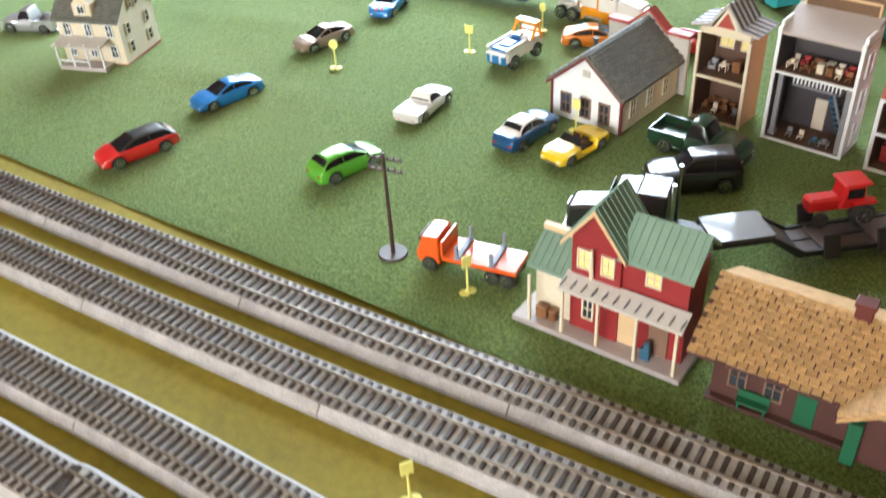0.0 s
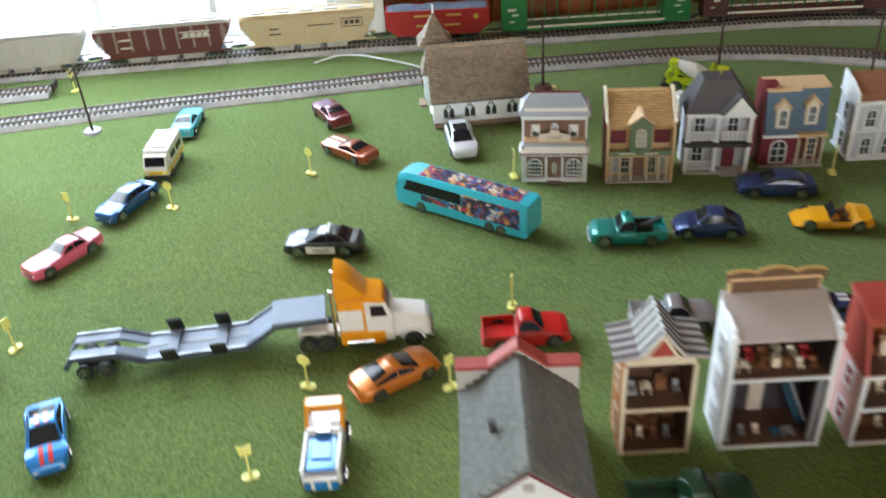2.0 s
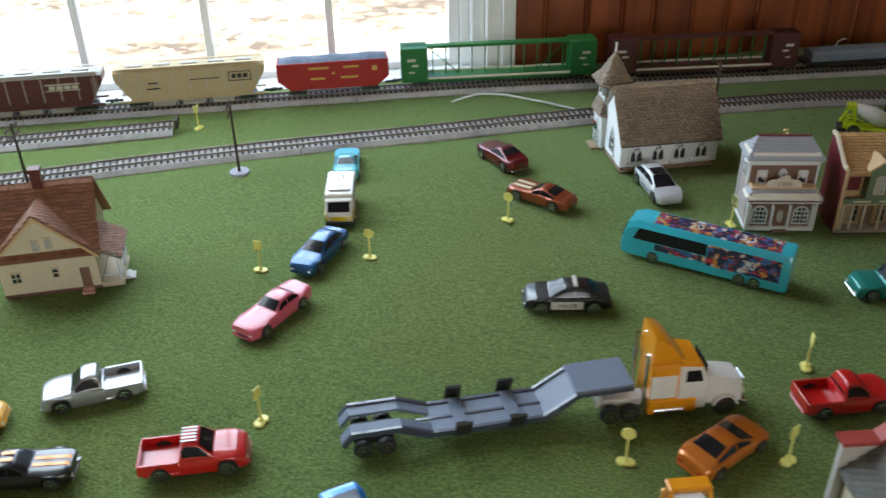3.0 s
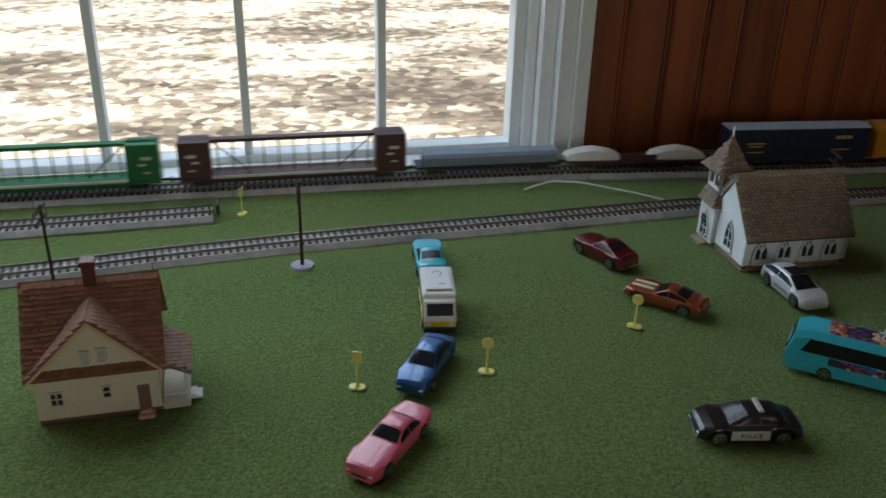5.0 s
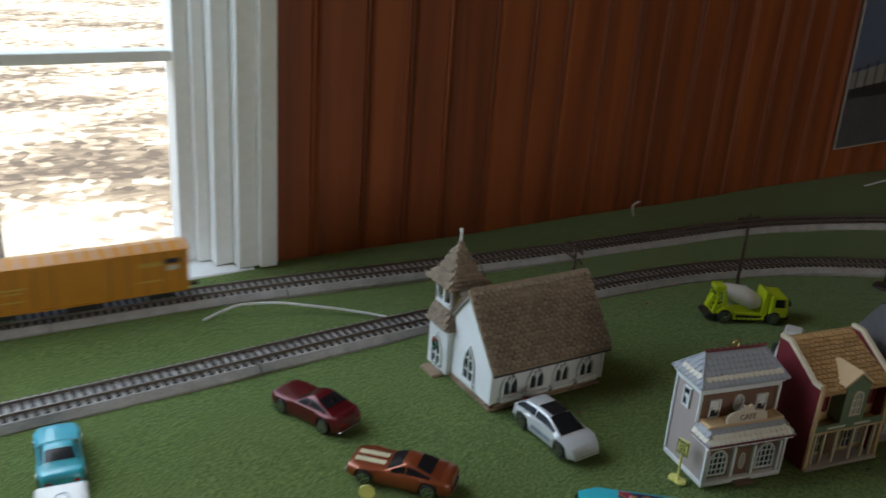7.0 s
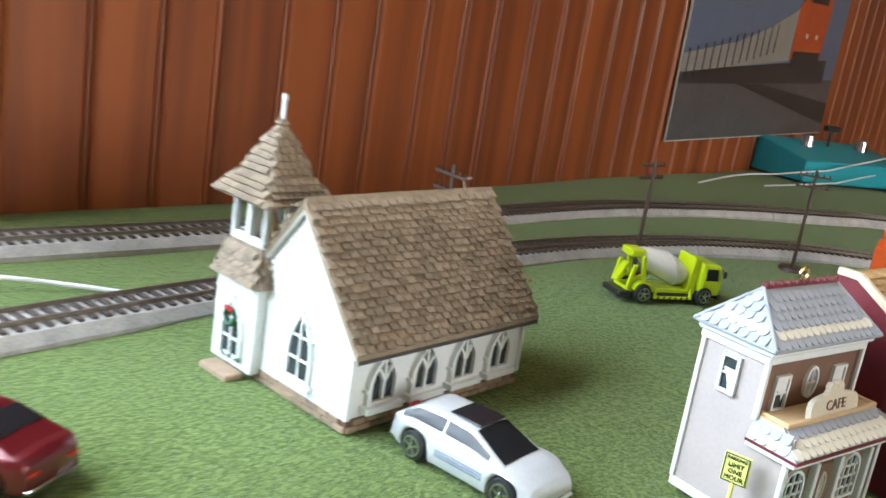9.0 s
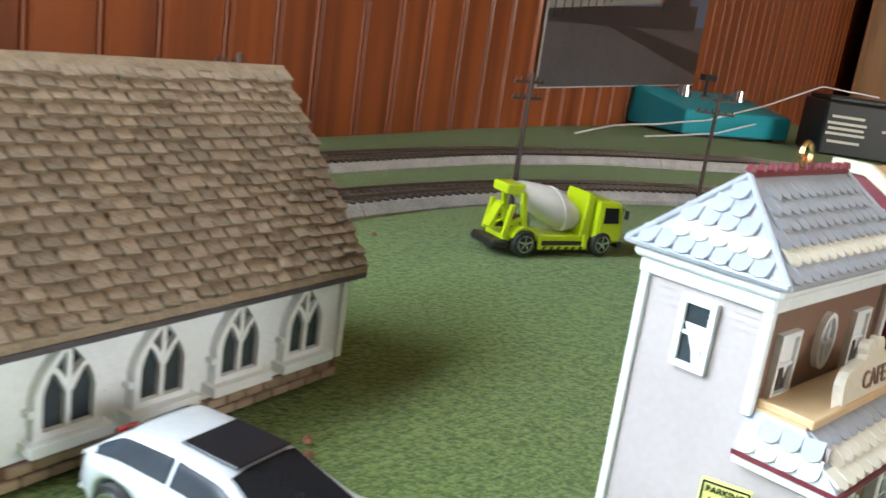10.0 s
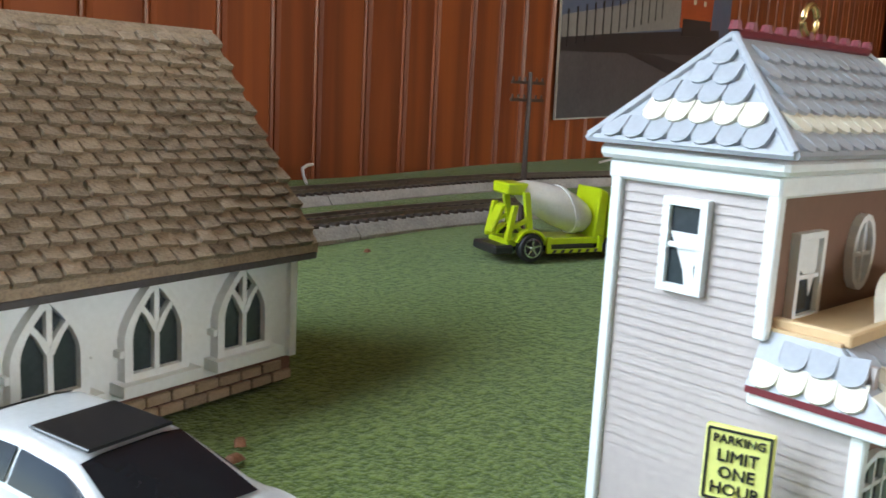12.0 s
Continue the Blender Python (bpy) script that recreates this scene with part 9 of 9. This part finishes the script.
car("vintage_pickup", -1.058, 0.533, 205, P_SILVER, "grey vintage toy farm truck beside the farmhouse", "oldpickup", 0.078, 0.031, 0.028, wheel=0.0066)

# bronze car's hood stripes
for s in (-1, 1):
    part("hood_stripe", Build().box(0.0225, s * 0.0045, 0.01475, 0.023, 0.005, 0.0006, pose(0, 0, 0, 0, 1.5, 0)), P_CREAM, bpy.data.objects["muscle_car.003"], "cream hood stripe")

# ---- wall panelling, poster, control gear ----
x, k = -0.374, 0
while x < 3.28:
    w = (0.046, 0.060, 0.052)[k % 3]
    part("plank", shared(("plank", w), lambda: Build().prism([(-w / 2 + 0.0012, 1.6775), (w / 2 - 0.0012, 1.6775), (w / 2 - 0.0012, 1.6675), (w / 2 - 0.0042, 1.6650), (-w / 2 + 0.0042, 1.6650), (-w / 2 + 0.0012, 1.6675)], -0.02, 1.69, "z")), PANEL, wall_n, at=pose(x + w / 2, 0, 0))
    part("bead", shared("bead", lambda: Build().tube((0, 1.6695, -0.02), (0, 1.6695, 1.69), 0.0028, n=8), 0, 40), PANEL, wall_n, at=pose(x + w + 0.002, 0, 0))
    x += w + 0.004
    k += 1

poster = thing("train_poster", pose(0.905, 1.660, 0.060, 0, -1.5, 0), "wall poster of a freight train in dull blue and grey", "poster")
PAPER = mat("poster_sky", (0.10, 0.13, 0.21), 0.35, 0, 0.12, 5)
P_BALLAST = mat("poster_ground", (0.085, 0.08, 0.085), 0.35, 0, 0.25, 20)
P_DARK = mat("poster_dark", (0.03, 0.028, 0.03), 0.35, 0, 0.2, 20)
P_CARS = mat("poster_cars", (0.24, 0.23, 0.22), 0.35, 0, 0.15, 20)
P_ENG = mat("poster_orange", (0.38, 0.07, 0.02), 0.35, 0, 0.2, 30)
part("sheet", Build().span(-0.305, 0.305, -0.001, 0.001, 0, 0.48), PAPER, poster, "blue-grey printed sheet with white edge")
part("edge", Build().span(-0.307, -0.305, -0.0015, 0.001, 0, 0.48).span(-0.307, 0.307, -0.0015, 0.001, -0.002, 0.0), PALE_GREY, poster)
part("printed_ground", Build().prism([(-0.305, 0.0), (0.305, 0.0), (0.305, 0.100), (0.10, 0.092), (-0.305, 0.084)], -0.0018, -0.001), P_BALLAST, poster)
part("printed_road", Build().prism([(0.305, 0.015), (0.305, 0.055), (-0.02, 0.086), (-0.12, 0.086)], -0.0022, -0.0018), P_DARK, poster)
part("printed_train_shadow", Build().prism([(-0.305, 0.082), (0.25, 0.092), (0.25, 0.135), (-0.305, 0.100)], -0.0025, -0.0018), P_DARK, poster)
part("printed_train", Build().prism([(-0.305, 0.098), (0.07, 0.128), (0.07, 0.215), (-0.02, 0.180), (-0.14, 0.148), (-0.305, 0.124)], -0.0028, -0.0018), P_CARS, poster)
for i in range(13):
    part("printed_gap", shared("printed_gap", lambda: Build().box(0, -0.003, 0, 0.003, 0.0006, 0.045)), P_DARK, poster, at=pose(-0.29 + 0.024 * i, 0, 0.110 + 0.0042 * i))
part("printed_engine", Build().prism([(0.07, 0.130), (0.205, 0.132), (0.215, 0.225), (0.20, 0.262), (0.11, 0.258), (0.07, 0.215)], -0.0032, -0.0018), P_ENG, poster)
part("printed_cab_window", Build().span(0.11, 0.19, -0.0036, -0.003, 0.228, 0.242), P_DARK, poster)
part("printed_plough", Build().prism([(0.08, 0.118), (0.20, 0.120), (0.202, 0.146), (0.08, 0.144)], -0.0036, -0.003), P_DARK, poster)
part("printed_lamp", Build().span(0.12, 0.13, -0.0038, -0.003, 0.168, 0.176).span(0.165, 0.175, -0.0038, -0.003, 0.168, 0.176), CREAM, poster)

TURQ_BOX = mat("turquoise_metal_case", (0.02, 0.34, 0.42), 0.45, 0, 0.08, 20)
cb = thing("throttle_box", pose(1.03, 1.56, 0, 0, 0, -24), "turquoise metal train controller with knobs", "controller")
part("case", Build().prism([(-0.06, 0.004), (0.06, 0.004), (0.06, 0.062), (-0.06, 0.04)], -0.125, 0.125, "x"), TURQ_BOX, cb, bevel=0.002)
part("foot", Build().span(-0.10, 0.10, -0.05, 0.05, 0, 0.004), BLACK, cb)
for x in (-0.05, 0.08):
    part("knob", shared("knob", lambda: Build().tube((0, 0, 0), (0, 0, 0.02), 0.012, 0.010, 14), 0.001), CHROME, cb, at=pose(x, 0.02, 0.053))
part("lever", Build().tube((0.01, 0.03, 0.055), (0.01, 0.03, 0.085), 0.003, n=8).box(0.01, 0.03, 0.087, 0.03, 0.012, 0.01), BLACK, cb, bevel=0.001)
pk = thing("power_pack", pose(1.13, 1.345, 0, 0, 0, -58), "black power pack with white label print", "power pack")
part("case", Build().span(-0.085, 0.085, -0.05, 0.05, 0, 0.082), BLACK, pk, bevel=0.003)
part("top_plate", Build().span(-0.08, 0.08, -0.04, 0.045, 0.082, 0.09), BLACK, pk, bevel=0.002)
for i, (x, z, w) in enumerate(((-0.05, 0.060, 0.05), (-0.05, 0.050, 0.06), (-0.05, 0.042, 0.055), (-0.05, 0.034, 0.06), (0.03, 0.056, 0.03), (0.03, 0.046, 0.05), (0.05, 0.034, 0.03), (0.05, 0.024, 0.04), (-0.05, 0.022, 0.05))):
    part("marking", Build().box(x, -0.0504, z, w, 0.0006, 0.004), CREAM, pk)
for i in range(4):
    part("terminal", shared("terminal", lambda: Build().tube((0, -0.05, 0.072), (0, -0.058, 0.070), 0.005, 0.003, 10)), CHROME, pk, at=pose(0.02 + 0.017 * i, 0, 0))
for name, pts, col in (("control_wire", [(0.62, 1.604, 0.002), (0.68, 1.60, 0.012), (0.78, 1.585, 0.016), (0.9, 1.54, 0.028), (1.02, 1.46, 0.06), (1.12, 1.39, 0.10), (1.16, 1.34, 0.095)], WIRE_WHITE),
                       ("control_wire", [(0.75, 1.56, 0.003), (0.85, 1.535, 0.006), (0.95, 1.50, 0.012), (1.0, 1.48, 0.03)], WIRE_WHITE),
                       ("loose_wire", [(-0.49, 1.551, 0.001), (-0.47, 1.556, 0.007), (-0.443, 1.556, 0.008), (-0.382, 1.530, 0.004), (-0.345, 1.505, 0.002), (-0.320, 1.48, 0.001)], WIRE_WHITE),
                       ("loose_wire", [(0.140, 1.632, 0.0), (0.143, 1.638, 0.008), (0.147, 1.645, 0.013), (0.165, 1.650, 0.013)], WIRE_WHITE)):
    ss, xs, ys, _ = curve_points([p[:2] for p in pts], 0.008)
    cum = np.linspace(0, 1, len(pts))
    tagged(part(name, Build().wire([(a, b, float(np.interp(i / (len(xs) - 1), cum, [p[2] for p in pts]))) for i, (a, b) in enumerate(zip(xs, ys))], 0.0014), col, smooth=60), "loose white wire lying on the felt", "wire")

bk = thing("bookcase", pose(2.9, 1.40, -0.8), "pale wooden bookcase beside the panelled wall", "bookcase")
for x in (-0.35, 0.35):
    part("side_panel", Build().box(x, 0, 0.85, 0.03, 0.42, 1.7), SHELF, bk, bevel=0.003)
for z in (0.1, 0.5, 0.88, 1.25, 1.68):
    part("shelf", Build().box(0, 0, z, 0.67, 0.42, 0.025), SHELF, bk, bevel=0.002)
part("back_panel", Build().box(0, 0.2, 0.85, 0.67, 0.012, 1.64), SHELF, bk)

# dry leaves and crumbs on the felt near the church
for i, (x, y) in enumerate(((-0.262, 1.262), (-0.255, 1.268), (-0.105, 1.098), (0.118, 0.927), (-0.05, 1.405), (-0.29, 1.275))):
    c = part("crumb", shared(("crumb", i % 3), lambda: Build().box(0, 0, 0.0008, 0.005 - 0.001 * (i % 3), 0.003, 0.0016, None, (0.5, 0.6)), 0.0003), (SHINGLE_RUST, TIE)[i > 1], at=pose(x, y, 0, 0, 0, 50 * i))
    tagged(c, "small dry brown crumb lying on the felt", "crumb", "crumbs on the felt")


# ---- motion of the train ----
def motions():
    for ob, c in TRAIN:
        walk(ob, train_rows(c))


motions()
